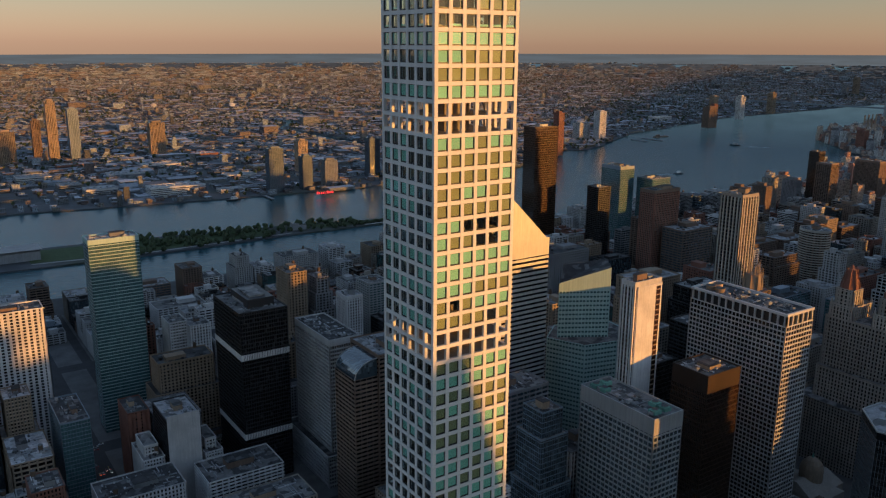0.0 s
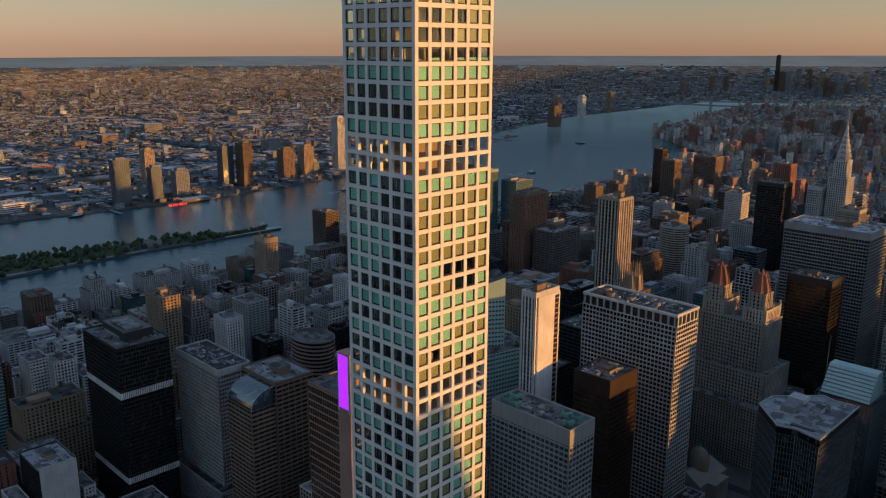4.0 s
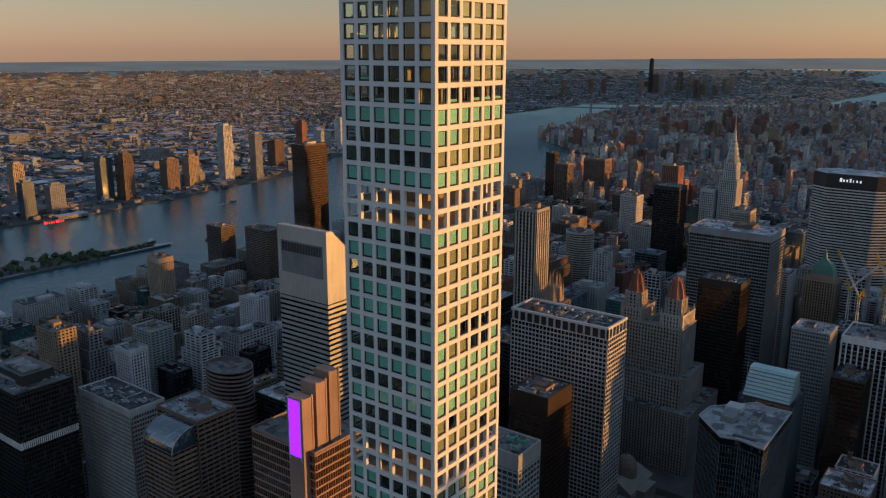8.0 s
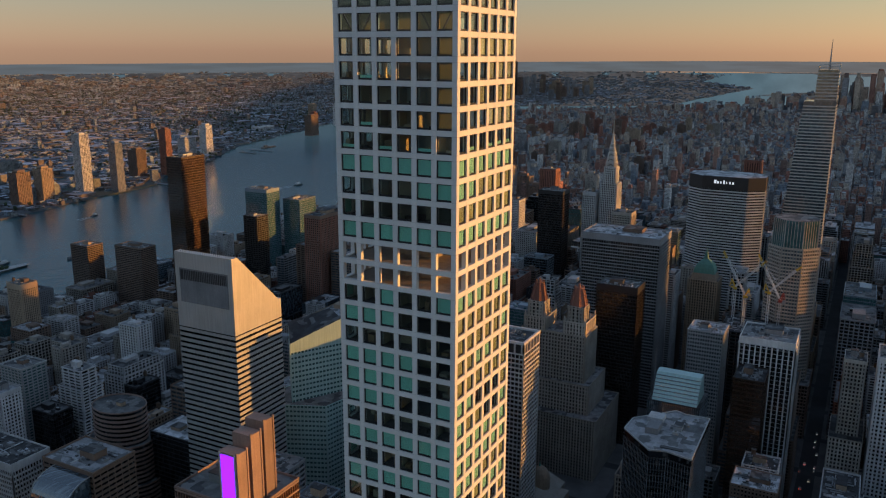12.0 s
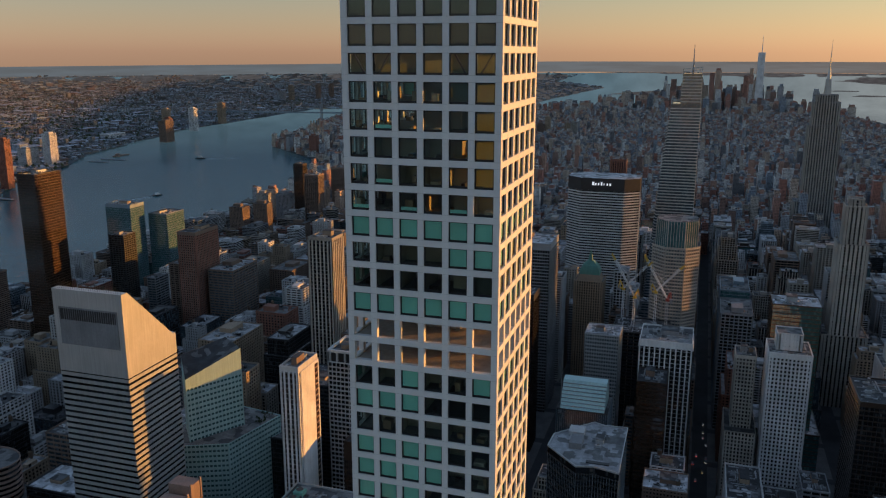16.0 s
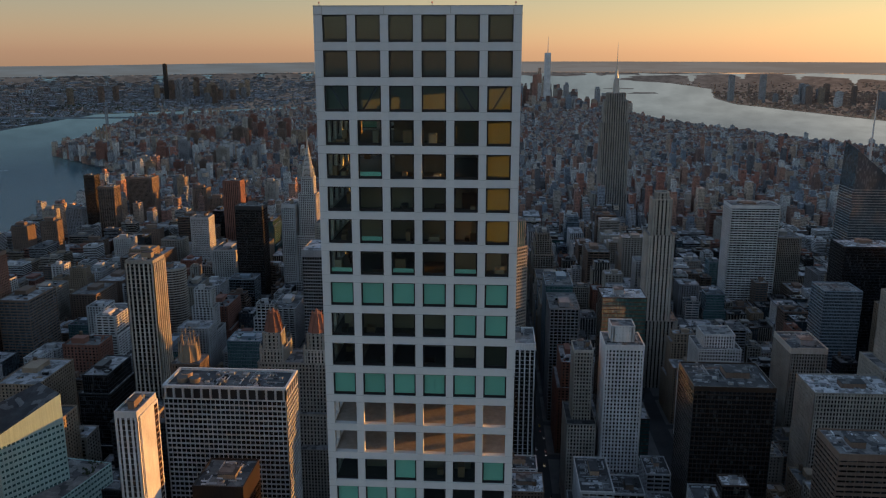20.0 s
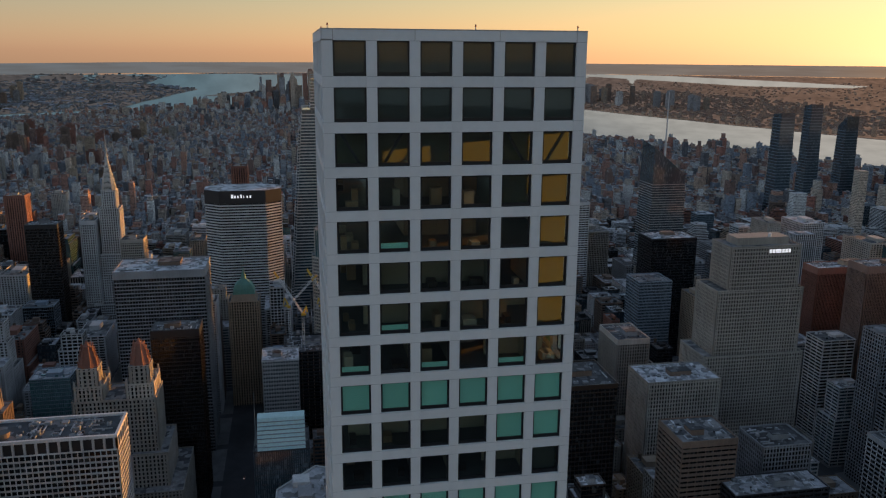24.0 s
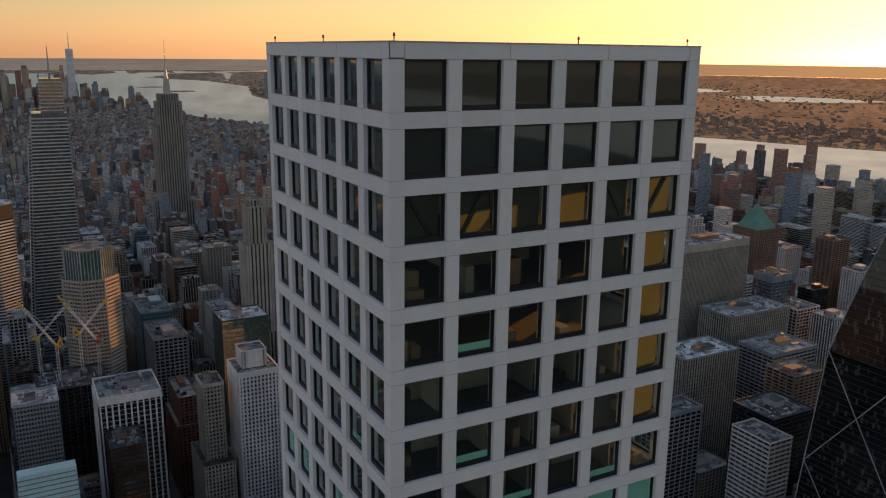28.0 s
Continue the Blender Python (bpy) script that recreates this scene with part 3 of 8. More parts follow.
CREEK = [(1720, 2180), (1500, 2340), (1428, 2600), (1400, 2920), (1385, 3200), (1400, 3450), (1520, 3620), (1600, 3810), (1760, 3960), (1835, 4250), (1815, 4640), (1790, 4990)]
_mouth = min(range(len(LONG_ISLAND)), key=lambda i: math.hypot(LONG_ISLAND[i][0] - 1890, LONG_ISLAND[i][1] - 2079))
LONG_ISLAND[_mouth + 1:_mouth + 1] = [(x - 32, y - 14) for x, y in CREEK] + [(x + 32, y + 14) for x, y in CREEK[::-1]]
JERSEY = [on_map(*p) for p in [
    (40.9200, -73.9200), (40.8500, -73.9650), (40.7900, -74.0020), (40.7650, -74.0210), (40.7450, -74.0245), (40.7350, -74.0270), (40.7160, -74.0330), (40.7080, -74.0400), (40.6950, -74.0560),
    (40.6800, -74.0660), (40.6620, -74.0700), (40.6480, -74.0900), (40.6430, -74.1500), (40.6300, -74.2000), (40.5500, -74.2500), (40.4700, -74.2600), (40.4000, -74.1000), (40.3900, -73.9800), (40.2000, -74.0000), (40.2000, -74.7000), (40.9200, -74.7000)]]
STATEN = [on_map(*p) for p in [(40.6450, -74.0730), (40.6020, -74.0580), (40.5700, -74.0900), (40.5200, -74.1800), (40.5000, -74.2450), (40.5500, -74.2200), (40.6300, -74.1900), (40.6400, -74.1400)]]
HARBOUR_ISLE = [on_map(*p) for p in [(40.6935, -74.0160), (40.6900, -74.0120), (40.6840, -74.0230), (40.6870, -74.0255), (40.6915, -74.0205)]]
STATUE_ISLE = [on_map(*p) for p in [(40.6912, -74.0460), (40.6890, -74.0430), (40.6882, -74.0460), (40.6900, -74.0475)]]
STATION_ISLE = [on_map(*p) for p in [(40.7003, -74.0405), (40.6990, -74.0370), (40.6972, -74.0400), (40.6985, -74.0420)]]
RIVER_ISLE = [(-1500, 1400), (-300, 1352), (241, 1330), (532, 1346), (700, 1343), (838, 1347), (842, 1355), (780, 1378), (620, 1422), (520, 1436), (200, 1480), (-300, 1510), (-1500, 1560)]
ISLET = [(905, 1318), (925, 1312), (948, 1318), (940, 1328), (915, 1330)]


def inside(poly, p):
    """For an array of n x 2 places, whether each lies in the ring."""
    p, r = np.asarray(p, float), np.asarray(poly, float)
    hit = np.zeros(len(p), bool)
    for (ax, ay), (bx, by) in zip(r, np.roll(r, -1, 0)):
        cross = ((ay > p[:, 1]) != (by > p[:, 1]))
        if ay != by:
            hit ^= cross & (p[:, 0] < (bx - ax) * (p[:, 1] - ay) / (by - ay) + ax)
    return hit


def rings(r0, r1, k, grow=1.13):
    out, r = [], r0
    while r < r1:
        out += [(HUB.x + r * math.cos(2 * math.pi * j / k), HUB.y + r * math.sin(2 * math.pi * j / k)) for j in range(k)]
        r *= grow
    return np.array(out)


def land(name, ring, label, mat, rough_shore=0.0, category="ground"):
    """A sheet of land with a quay wall down to the water."""
    pts, r = [], random.Random(3)
    for i, a in enumerate(ring):
        b = ring[(i + 1) % len(ring)]
        far_d = min(math.hypot(q[0] - HUB.x, q[1] - HUB.y) for q in (a, b))
        step = max(40.0, far_d * 0.03)
        k = min(150, max(1, int(math.hypot(b[0] - a[0], b[1] - a[1]) / step)))
        for j in range(k):
            w = rough_shore * min(1.0, step / 120) if 0 < j else 0
            pts.append((a[0] + (b[0] - a[0]) * j / k + r.uniform(-w, w), a[1] + (b[1] - a[1]) * j / k + r.uniform(-w, w)))
    grid = rings(300, 18500, 110, 1.1)
    grid = np.concatenate([grid, rings(19350, 19400, 150)])
    grid = grid[inside(pts, grid)]
    n = len(pts)
    verts = [Vector(p) for p in pts] + [Vector(p) for p in grid]
    got = geometry.delaunay_2d_cdt(verts, [(i, (i + 1) % n) for i in range(n)], [], 1, 0.001)
    s = Shape()
    s.v = [(p.x, p.y, 0.0) for p in got[0]]
    s.f = [tuple(f) for f in got[2] if all(math.hypot(got[0][i].x - HUB.x, got[0][i].y - HUB.y) < 19500 for i in f)]
    spot = lambda f: math.hypot(sum(s.v[i][0] for i in f) / len(f) - HUB.x, sum(s.v[i][1] for i in f) / len(f) - HUB.y)
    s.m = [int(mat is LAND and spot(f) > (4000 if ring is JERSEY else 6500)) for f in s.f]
    for i in range(n):
        if math.hypot(pts[i][0] - HUB.x, pts[i][1] - HUB.y) > 19000:
            continue
        a, b = pts[i], pts[(i + 1) % n]
        s.quad((*a, -4.5), (*b, -4.5), (*b, 0), (*a, 0))
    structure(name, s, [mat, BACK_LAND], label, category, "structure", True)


sheet = Shape()
disc = [(HUB.x, HUB.y)] + [tuple(p) for p in rings(250, 19800, 150, 1.08)]
got = geometry.delaunay_2d_cdt([Vector(p) for p in disc], [], [], 0, 0.001)
under = inside(JERSEY, [tuple(p) for p in got[0]])  # the sheet runs deep beneath the western inland
sheet.v, sheet.f = [(p.x, p.y, -90.0 if u and p.y < -7500 else -3.0) for p, u in zip(got[0], under)], [tuple(f) for f in got[2]]
sheet.m = [0] * len(sheet.f)
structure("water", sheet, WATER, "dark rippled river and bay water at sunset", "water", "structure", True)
NEWARK_BAY = [on_map(*p) for p in [(40.7050, -74.1000), (40.7160, -74.1080), (40.7150, -74.1180), (40.6950, -74.1330), (40.6650, -74.1500), (40.6480, -74.1480), (40.6520, -74.1300), (40.6800, -74.1150)]]
MEADOWS = [[on_map(*p) for p in ring] for ring in (
    [(40.7420, -74.0760), (40.7470, -74.0690), (40.7520, -74.0720), (40.7560, -74.0790), (40.7500, -74.0830), (40.7440, -74.0820)],
    [(40.7640, -74.0850), (40.7700, -74.0800), (40.7790, -74.0860), (40.7760, -74.0950), (40.7680, -74.0930)],
    [(40.7300, -74.0900), (40.7360, -74.0850), (40.7400, -74.0930), (40.7340, -74.1010)])]
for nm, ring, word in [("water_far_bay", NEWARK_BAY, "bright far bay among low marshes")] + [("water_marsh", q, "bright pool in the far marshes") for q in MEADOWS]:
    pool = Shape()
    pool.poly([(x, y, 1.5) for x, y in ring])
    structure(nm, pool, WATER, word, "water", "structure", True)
land("ground", MANHATTAN, "asphalt city ground of the island", ASPHALT)
land("ground_east_bank", LONG_ISLAND, "built-up land across the east river", LAND, 18)
land("ground_west_bank", JERSEY, "low land across the west river", LAND, 18)
land("ground_south_island", STATEN, "hazy hills of a distant island", LAND, 30)
land("ground_harbour_island", HARBOUR_ISLE, "low green harbour island", LAND)
land("ground_statue_island", STATUE_ISLE, "small harbour island", LAND)
land("ground_station_island", STATION_ISLE, "small harbour island with quays", LAND)
land("ground_river_island", RIVER_ISLE, "long narrow river island with lawns and trees", LAND)
land("ground_islet", ISLET, "small rocky islet with scrub in the river", LAND)


# ---- the far plain along the horizon, its haze painted as emission ----
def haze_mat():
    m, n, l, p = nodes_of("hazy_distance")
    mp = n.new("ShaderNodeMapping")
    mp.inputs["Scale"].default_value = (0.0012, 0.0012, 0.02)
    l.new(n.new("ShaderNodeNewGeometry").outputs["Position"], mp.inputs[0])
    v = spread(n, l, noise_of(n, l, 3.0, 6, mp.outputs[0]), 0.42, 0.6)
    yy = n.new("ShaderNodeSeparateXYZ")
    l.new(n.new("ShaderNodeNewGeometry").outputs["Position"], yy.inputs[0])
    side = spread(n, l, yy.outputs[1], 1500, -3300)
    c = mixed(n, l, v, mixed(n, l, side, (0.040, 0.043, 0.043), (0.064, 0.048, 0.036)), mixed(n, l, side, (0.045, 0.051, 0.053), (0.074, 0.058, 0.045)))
    # sunset glow put into the colour towards the west
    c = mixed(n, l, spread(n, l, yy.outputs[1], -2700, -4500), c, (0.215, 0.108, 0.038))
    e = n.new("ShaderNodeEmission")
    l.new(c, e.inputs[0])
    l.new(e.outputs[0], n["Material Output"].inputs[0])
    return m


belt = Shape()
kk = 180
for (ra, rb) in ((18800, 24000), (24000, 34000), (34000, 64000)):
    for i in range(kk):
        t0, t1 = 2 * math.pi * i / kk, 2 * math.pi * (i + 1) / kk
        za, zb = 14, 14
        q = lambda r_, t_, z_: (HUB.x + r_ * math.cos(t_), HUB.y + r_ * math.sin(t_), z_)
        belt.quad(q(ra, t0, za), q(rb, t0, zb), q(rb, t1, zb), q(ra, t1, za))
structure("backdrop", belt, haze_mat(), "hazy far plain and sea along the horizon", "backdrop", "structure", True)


# ---- the slender tower with the square window grid ----
ROOF_Z, FLOOR, BAY, HALF = 425.5, 4.74, 4.55, 14.25
OPEN_W, OPEN_H, DEEP = 3.44, 3.62, 0.55
CONCRETE = wall_mat("white_cast_concrete", (0.65, 0.65, 0.64), 0.7, 0.06, 0, 0.04, 0.04, False)
JOINT = plain("joint_sealant", (0.30, 0.30, 0.30), 0.9)
FRAME = plain("dark_window_frame", (0.014, 0.015, 0.017), 0.4, 0.3)
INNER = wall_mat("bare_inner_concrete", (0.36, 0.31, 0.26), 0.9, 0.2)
# darker copy for closed rows: the rooms' shade is put into the floor colour
DARKFLOOR = wall_mat("dim_room_floor", (0.11, 0.095, 0.08), 0.6, 0.2)
SHADE = wall_mat("sea_green_roller_shade", (0.27, 0.60, 0.51), 0.8, 0.06, 0, 0.10, 0, False)
# west face only: blinds with the sunset's olive tone put into their colour
SUNSET_BLIND = wall_mat("sunset_olive_blind", (0.30, 0.31, 0.17), 0.8, 0.12, 0, 0.25, 0, False)
SCRIM, n_, l_, p_ = nodes_of("pale_translucent_scrim")
tr = n_.new("ShaderNodeBsdfTranslucent")
tr.inputs[0].default_value = (0.13, 0.145, 0.075, 1)
mx = n_.new("ShaderNodeMixShader")
mx.inputs[0].default_value = 0.6
p_.inputs["Base Color"].default_value = (0.12, 0.12, 0.10, 1)
p_.inputs["Roughness"].default_value = 0.9
l_.new(p_.outputs[0], mx.inputs[1])
l_.new(tr.outputs[0], mx.inputs[2])
l_.new(mx.outputs[0], n_["Material Output"].inputs[0])
SHADE_GREY = wall_mat("dark_louvre_panel", (0.030, 0.034, 0.033), 0.7, 0.15, 0, 0.15, 0, False)
PLASTER = wall_mat("white_room_plaster", (0.32, 0.28, 0.21), 0.9, 0.05, 0, 0.1, 0, False)
TIMBER = wall_mat("oak_floor", (0.28, 0.18, 0.10), 0.5, 0.2, 0, 0.1, 0, False)


def pane_mat():
    m, n, l, p = nodes_of("clear_tinted_glass")
    out = n["Material Output"]
    clear, gloss, mix, lw = n.new("ShaderNodeBsdfTransparent"), n.new("ShaderNodeBsdfGlossy"), n.new("ShaderNodeMixShader"), n.new("ShaderNodeLayerWeight")
    clear.inputs[0].default_value = (0.90, 0.95, 0.92, 1)
    gloss.inputs["Roughness"].default_value = 0.03
    gloss.inputs[0].default_value = (0.75, 0.9, 1, 1)
    lw.inputs[0].default_value = 0.5
    amount = spread(n, l, maths(n, l, "POWER", lw.outputs["Facing"], 3.0), 0, 1, 0.032, 0.75)
    b = n.new("ShaderNodeBump")
    b.inputs["Strength"].default_value, b.inputs["Distance"].default_value = 0.02, 0.1
    l.new(noise_of(n, l, 0.5, 2), b.inputs["Height"])
    l.new(b.outputs[0], gloss.inputs["Normal"])
    l.new(amount, mix.inputs[0])
    l.new(clear.outputs[0], mix.inputs[1])
    l.new(gloss.outputs[0], mix.inputs[2])
    l.new(mix.outputs[0], out.inputs[0])
    return m


PANE = pane_mat()
tower = thing("residential_tower", "slender white concrete tower with a square grid of large windows", "skyscraper")


def row_z(k):
    return ROOF_Z - 2.9 - (k - 1) * FLOOR


ROWS_ALL = 88
OPEN_ROWS = {13, 14, 27, 28, 41, 42, 55, 56, 69, 70}
SIDES = {"north": (0, -1), "west": (-1, 0), "east": (1, 0), "south": (0, 1)}


def side_pose(side, u, z, out=0.0):
    """On a face: u metres along it from its left end as seen from outside, z up, out of the face."""
    h = HALF + out
    if side == "north":
        return pose(-h, HALF - u, z, 0, 0, -90)
    if side == "west":
        return pose(-HALF + u, -h, z, 0, 0, 0)
    if side == "south":
        return pose(h, -HALF + u, z, 0, 0, 90)
    return pose(HALF - u, h, z, 0, 0, 180)


EDGE = HALF - 2.5 * BAY
column, corner_column, beam = Shape(), Shape(), Shape()
cw = BAY - OPEN_W
column.box(-cw / 2, cw / 2, 0, 1.0, 0, ROOF_Z - 1.0)
col_mesh = column.mesh("column", [CONCRETE])
corner_w = EDGE - OPEN_W / 2
for sx in (-1, 1):
    for sy in (-1, 1):
        s = Shape()
        a, b = HALF, HALF - corner_w
        s.box(min(sx * a, sx * b), max(sx * a, sx * b), min(sy * a, sy * b), max(sy * a, sy * b), 0, ROOF_Z - 1.0)
        part("corner_column", s, CONCRETE, tower)
for side in SIDES:
    for j in range(5):
        part("column", col_mesh, CONCRETE, tower, at=side_pose(side, EDGE + BAY * (j + 0.5), 0))
# beams: a ring at each floor, set back two centimetres behind the columns
bz = (FLOOR - OPEN_H)
low_beams = Shape()
for k in range(1, ROWS_ALL + 1):
    top = row_z(k) - OPEN_H / 2
    lo, hi, o, i = top - bz, top, HALF - 0.02, HALF - 1.0
    for x0, x1, y0, y1 in ((-o, -i, -o, o), (i, o, -o, o), (-i, i, -o, -i), (-i, i, i, o)):
        if k > 55:
            low_beams.box(x0, x1, y0, y1, lo, hi)
            continue
        s = Shape()
        s.box(x0, x1, y0, y1, lo, hi)
        part("spandrel_beam", s, CONCRETE, tower)
part("lower_beam_rings", low_beams, CONCRETE, tower, "", "stuff")
lo = row_z(1) + OPEN_H / 2
# the crown: cast panels with open joints, in front of a backing wall
back_wall = Shape()
hb = HALF - 0.06
for x0, x1, y0, y1 in ((-hb, -hb + 0.9, -hb, hb), (hb - 0.9, hb, -hb, hb), (-hb + 0.9, hb - 0.9, -hb, -hb + 0.9), (-hb + 0.9, hb - 0.9, hb - 0.9, hb)):
    back_wall.box(x0, x1, y0, y1, lo + 0.01, ROOF_Z - 0.05)
part("crown_backing", back_wall, INNER, tower, "", "stuff")
JOINTS = [0, corner_w + 0.02, EDGE + BAY * 1.5, EDGE + BAY * 3.5, 2 * HALF - corner_w - 0.02, 2 * HALF]
for side in SIDES:
    for ua, ub in zip(JOINTS, JOINTS[1:]):
        s = Shape()
        s.box(ua + 0.03 if ua else 0, ub - 0.03 if ub < 2 * HALF else ub, 0.0, 0.058, lo, ROOF_Z)
        part("crown_panel", s, CONCRETE, tower, at=side_pose(side, 0, 0))
coping = Shape()
for x0, x1, y0, y1 in ((-HALF, -HALF + 1, -HALF, HALF), (HALF - 1, HALF, -HALF, HALF), (-HALF + 1, HALF - 1, -HALF, -HALF + 1), (-HALF + 1, HALF - 1, HALF - 1, HALF)):
    coping.box(x0 - 0.03, x1 + 0.03, y0 - 0.03, y1 + 0.03, ROOF_Z, ROOF_Z + 0.12)
part("coping", coping, MACHINE, tower)
s = Shape()
o = HALF - 1.0
s.box(-o, o, -o, o, ROOF_Z - 0.9, ROOF_Z - 0.5)
part("roof", s, ROOF_GREY, tower)
# sealed joints across the columns at each floor
seams = Shape()
for k in range(1, 56):
    for z in (row_z(k) + OPEN_H / 2 - 0.02, row_z(k) - OPEN_H / 2 - 0.02):
        for side in ("north", "west", "east"):
            spans = [(0.02, corner_w), (2 * HALF - corner_w, 2 * HALF - 0.02)] + [(EDGE + BAY * (j + 0.5) - cw / 2, EDGE + BAY * (j + 0.5) + cw / 2) for j in range(5)]
            m = side_pose(side, 0, z)
            for ua, ub in spans:
                seams.quad(*[tuple(m @ Vector(p)) for p in ((ua, -0.004, 0), (ub, -0.004, 0), (ub, -0.004, 0.035), (ua, -0.004, 0.035))])
part("joint_seal", seams, JOINT, tower, "", "stuff")
# floors, lift core and inner walls
well = Shape()
for k in range(1, ROWS_ALL + 1):
    z = row_z(k) - OPEN_H / 2 - bz
    plate = Shape()
    plate.box(-o, o, -o, o, z + 0.35, z + bz - 0.3)
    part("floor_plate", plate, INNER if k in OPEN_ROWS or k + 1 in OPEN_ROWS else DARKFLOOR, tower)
well.box(-4.5, 4.5, -4.5, 4.5, 0, ROOF_Z - 1.2)
part("lift_core", well, INNER, tower)
rooms = Shape()
r = random.Random(11)
for k in range(1, 50):
    if k in OPEN_ROWS:
        continue
    z0, z1 = row_z(k) - OPEN_H / 2 - 0.28, row_z(k) + OPEN_H / 2 + 0.33
    if k < 6:
        continue
    for j in range(1, 6):
        u = -HALF + EDGE + BAY * (j - 0.5)
        if r.random() < 0.55:
            rooms.box(-HALF + 2.2, -4.6, u - 0.1, u + 0.1, z0, z1, 0)
        if r.random() < 0.45:
            rooms.box(u - 0.1, u + 0.1, -HALF + 2.2, -4.6, z0, z1, 0)
        if r.random() < 0.35:
            rooms.box(u - 0.1, u + 0.1, 4.6, HALF - 2.2, z0, z1, 0)
    if r.random() < 0.5:
        rooms.box(-HALF + 5.0, -HALF + 5.2, -10 + r.uniform(0, 4), 10, z0, z1, 0)
part("partition_walls", rooms, PLASTER, tower, "", "stuff")

# slanting props behind the third row, furniture-like blocks further down
props = Shape()
for side, js in (("north", (0, 1, 4, 5)), ("east", (1, 3)), ("west", (2,))):
    for j in js:
        m = side_pose(side, EDGE + BAY * j, row_z(3), -1.1)
        lean = 1.2 if j % 2 else -1.2
        props.bar(tuple(m @ Vector((-lean, 0, -2.0))), tuple(m @ Vector((lean, 0, 2.0))), 0.28)
part("slanting_props", props, BLACK, tower, "", "stuff")
furnish = Shape()
for k in range(4, 40):
    if k in OPEN_ROWS:
        continue
    for side in ("north", "west", "east"):
        for j in range(6):
            if r.random() < 0.55:
                m = side_pose(side, EDGE + BAY * j + r.uniform(-1, 1), row_z(k) - OPEN_H / 2 - 0.27, -r.uniform(2.2, 3.5))
                c = m.translation
                a, b, hgt = r.uniform(0.4, 1.1), r.uniform(0.3, 0.8), r.choice((0.8, 0.8, 1.0, 1.8, 2.2))
                furnish.box(c.x - a, c.x + a, c.y - b, c.y + b, c.z, c.z + hgt, r.randrange(3))
part("furniture", furnish, [TIMBER, PLASTER, BRONZE], tower, "", "stuff")

# windows
fr, pn, sh = Shape(), Shape(), Shape()
hw, hh, t = OPEN_W / 2, OPEN_H / 2, 0.17
fo = [(-hw, -hh), (hw, -hh), (hw, hh), (-hw, hh)]
fi = [(-hw + t, -hh + 0.38), (hw - t, -hh + 0.38), (hw - t, hh - t), (-hw + t, hh - t)]
fb = [(x * 0.97, z * 0.985) for x, z in fi]
fr.v = [(x, 0.34, z) for x, z in fo] + [(x, 0.34, z) for x, z in fi] + [(x, 0.40, z) for x, z in fi] + [(x, 0.40, z) for x, z in fb] + [(x, DEEP, z) for x, z in fb]
for q in range(4):
    w2 = (q + 1) % 4
    for lo2, hi2 in ((0, 4), (4, 8), (8, 12), (12, 16)):
        fr.f.append((lo2 + q, lo2 + w2, hi2 + w2, hi2 + q))
        fr.m.append(0)
pn.box(-hw + t, hw - t, 0.45, 0.47, -hh + 0.36, hh - t)
sh.box(-hw + 0.05, hw - 0.05, 0.50, 0.52, -hh + 0.1, hh - 0.05)
sunset_blind_mesh = sh.mesh("sheer_blind", [SUNSET_BLIND])
# below row 3 scrims are added only to glow like the sunlit rooms
scrim = Shape()
scrim.quad((-hw + 0.05, 1.3, -hh + 0.1), (hw - 0.05, 1.3, -hh + 0.1), (hw - 0.05, 1.3, hh - 0.05), (-hw + 0.05, 1.3, hh - 0.05))
scrim_mesh = scrim.mesh("scrim", [SCRIM])
half_shade = Shape()
half_shade.box(-hw + 0.05, hw - 0.05, 0.50, 0.52, -hh + 0.1, -hh + 1.0)
frame_mesh, pane_mesh = fr.mesh("window", [FRAME]), pn.mesh("pane", [PANE])
shade_mesh, grey_mesh, half_mesh = sh.mesh("roller_shade", [SHADE]), sh.mesh("louvre_panel", [SHADE_GREY]), half_shade.mesh("low_shade", [SHADE])
NORTH_SHADES = {9: "111111", 10: "000011", 12: "111111", 15: "001001", 16: "111000", 17: "000000", 18: "111100", 19: "111100", 20: "111001", 21: "000000", 22: "111111",
                23: "000011", 24: "111111", 25: "000000", 26: "001111", 29: "110000", 30: "111000", 31: "000110", 8: "h0h0h0", 7: "0h000y", 3: "yyyyyy", 4: "0000yy", 5: "0h000y", 6: "00000y", 11: "00000y"}
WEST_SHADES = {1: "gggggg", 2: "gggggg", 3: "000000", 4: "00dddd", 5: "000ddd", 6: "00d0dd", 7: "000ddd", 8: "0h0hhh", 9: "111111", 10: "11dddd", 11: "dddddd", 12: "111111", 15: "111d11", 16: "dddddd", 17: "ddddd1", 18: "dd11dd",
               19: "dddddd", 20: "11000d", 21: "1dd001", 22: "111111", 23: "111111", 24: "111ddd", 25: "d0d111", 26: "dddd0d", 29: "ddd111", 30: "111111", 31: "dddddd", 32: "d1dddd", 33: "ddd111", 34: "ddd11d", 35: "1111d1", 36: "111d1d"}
EAST_SHADES = {**{k: "000000" for k in (1, 2, 3, 4, 5, 6, 8)}, 7: "0000h0", 9: "110111", 10: "001000"}
rest_f, rest_p, rest_s, rest_d = Shape(), Shape(), Shape(), Shape()


def add_to(dst, src, m):
    off = len(dst.v)
    dst.v += [tuple(m @ Vector(p)) for p in src.v]
    dst.f += [tuple(i + off for i in f) for f in src.f]
    dst.m += src.m


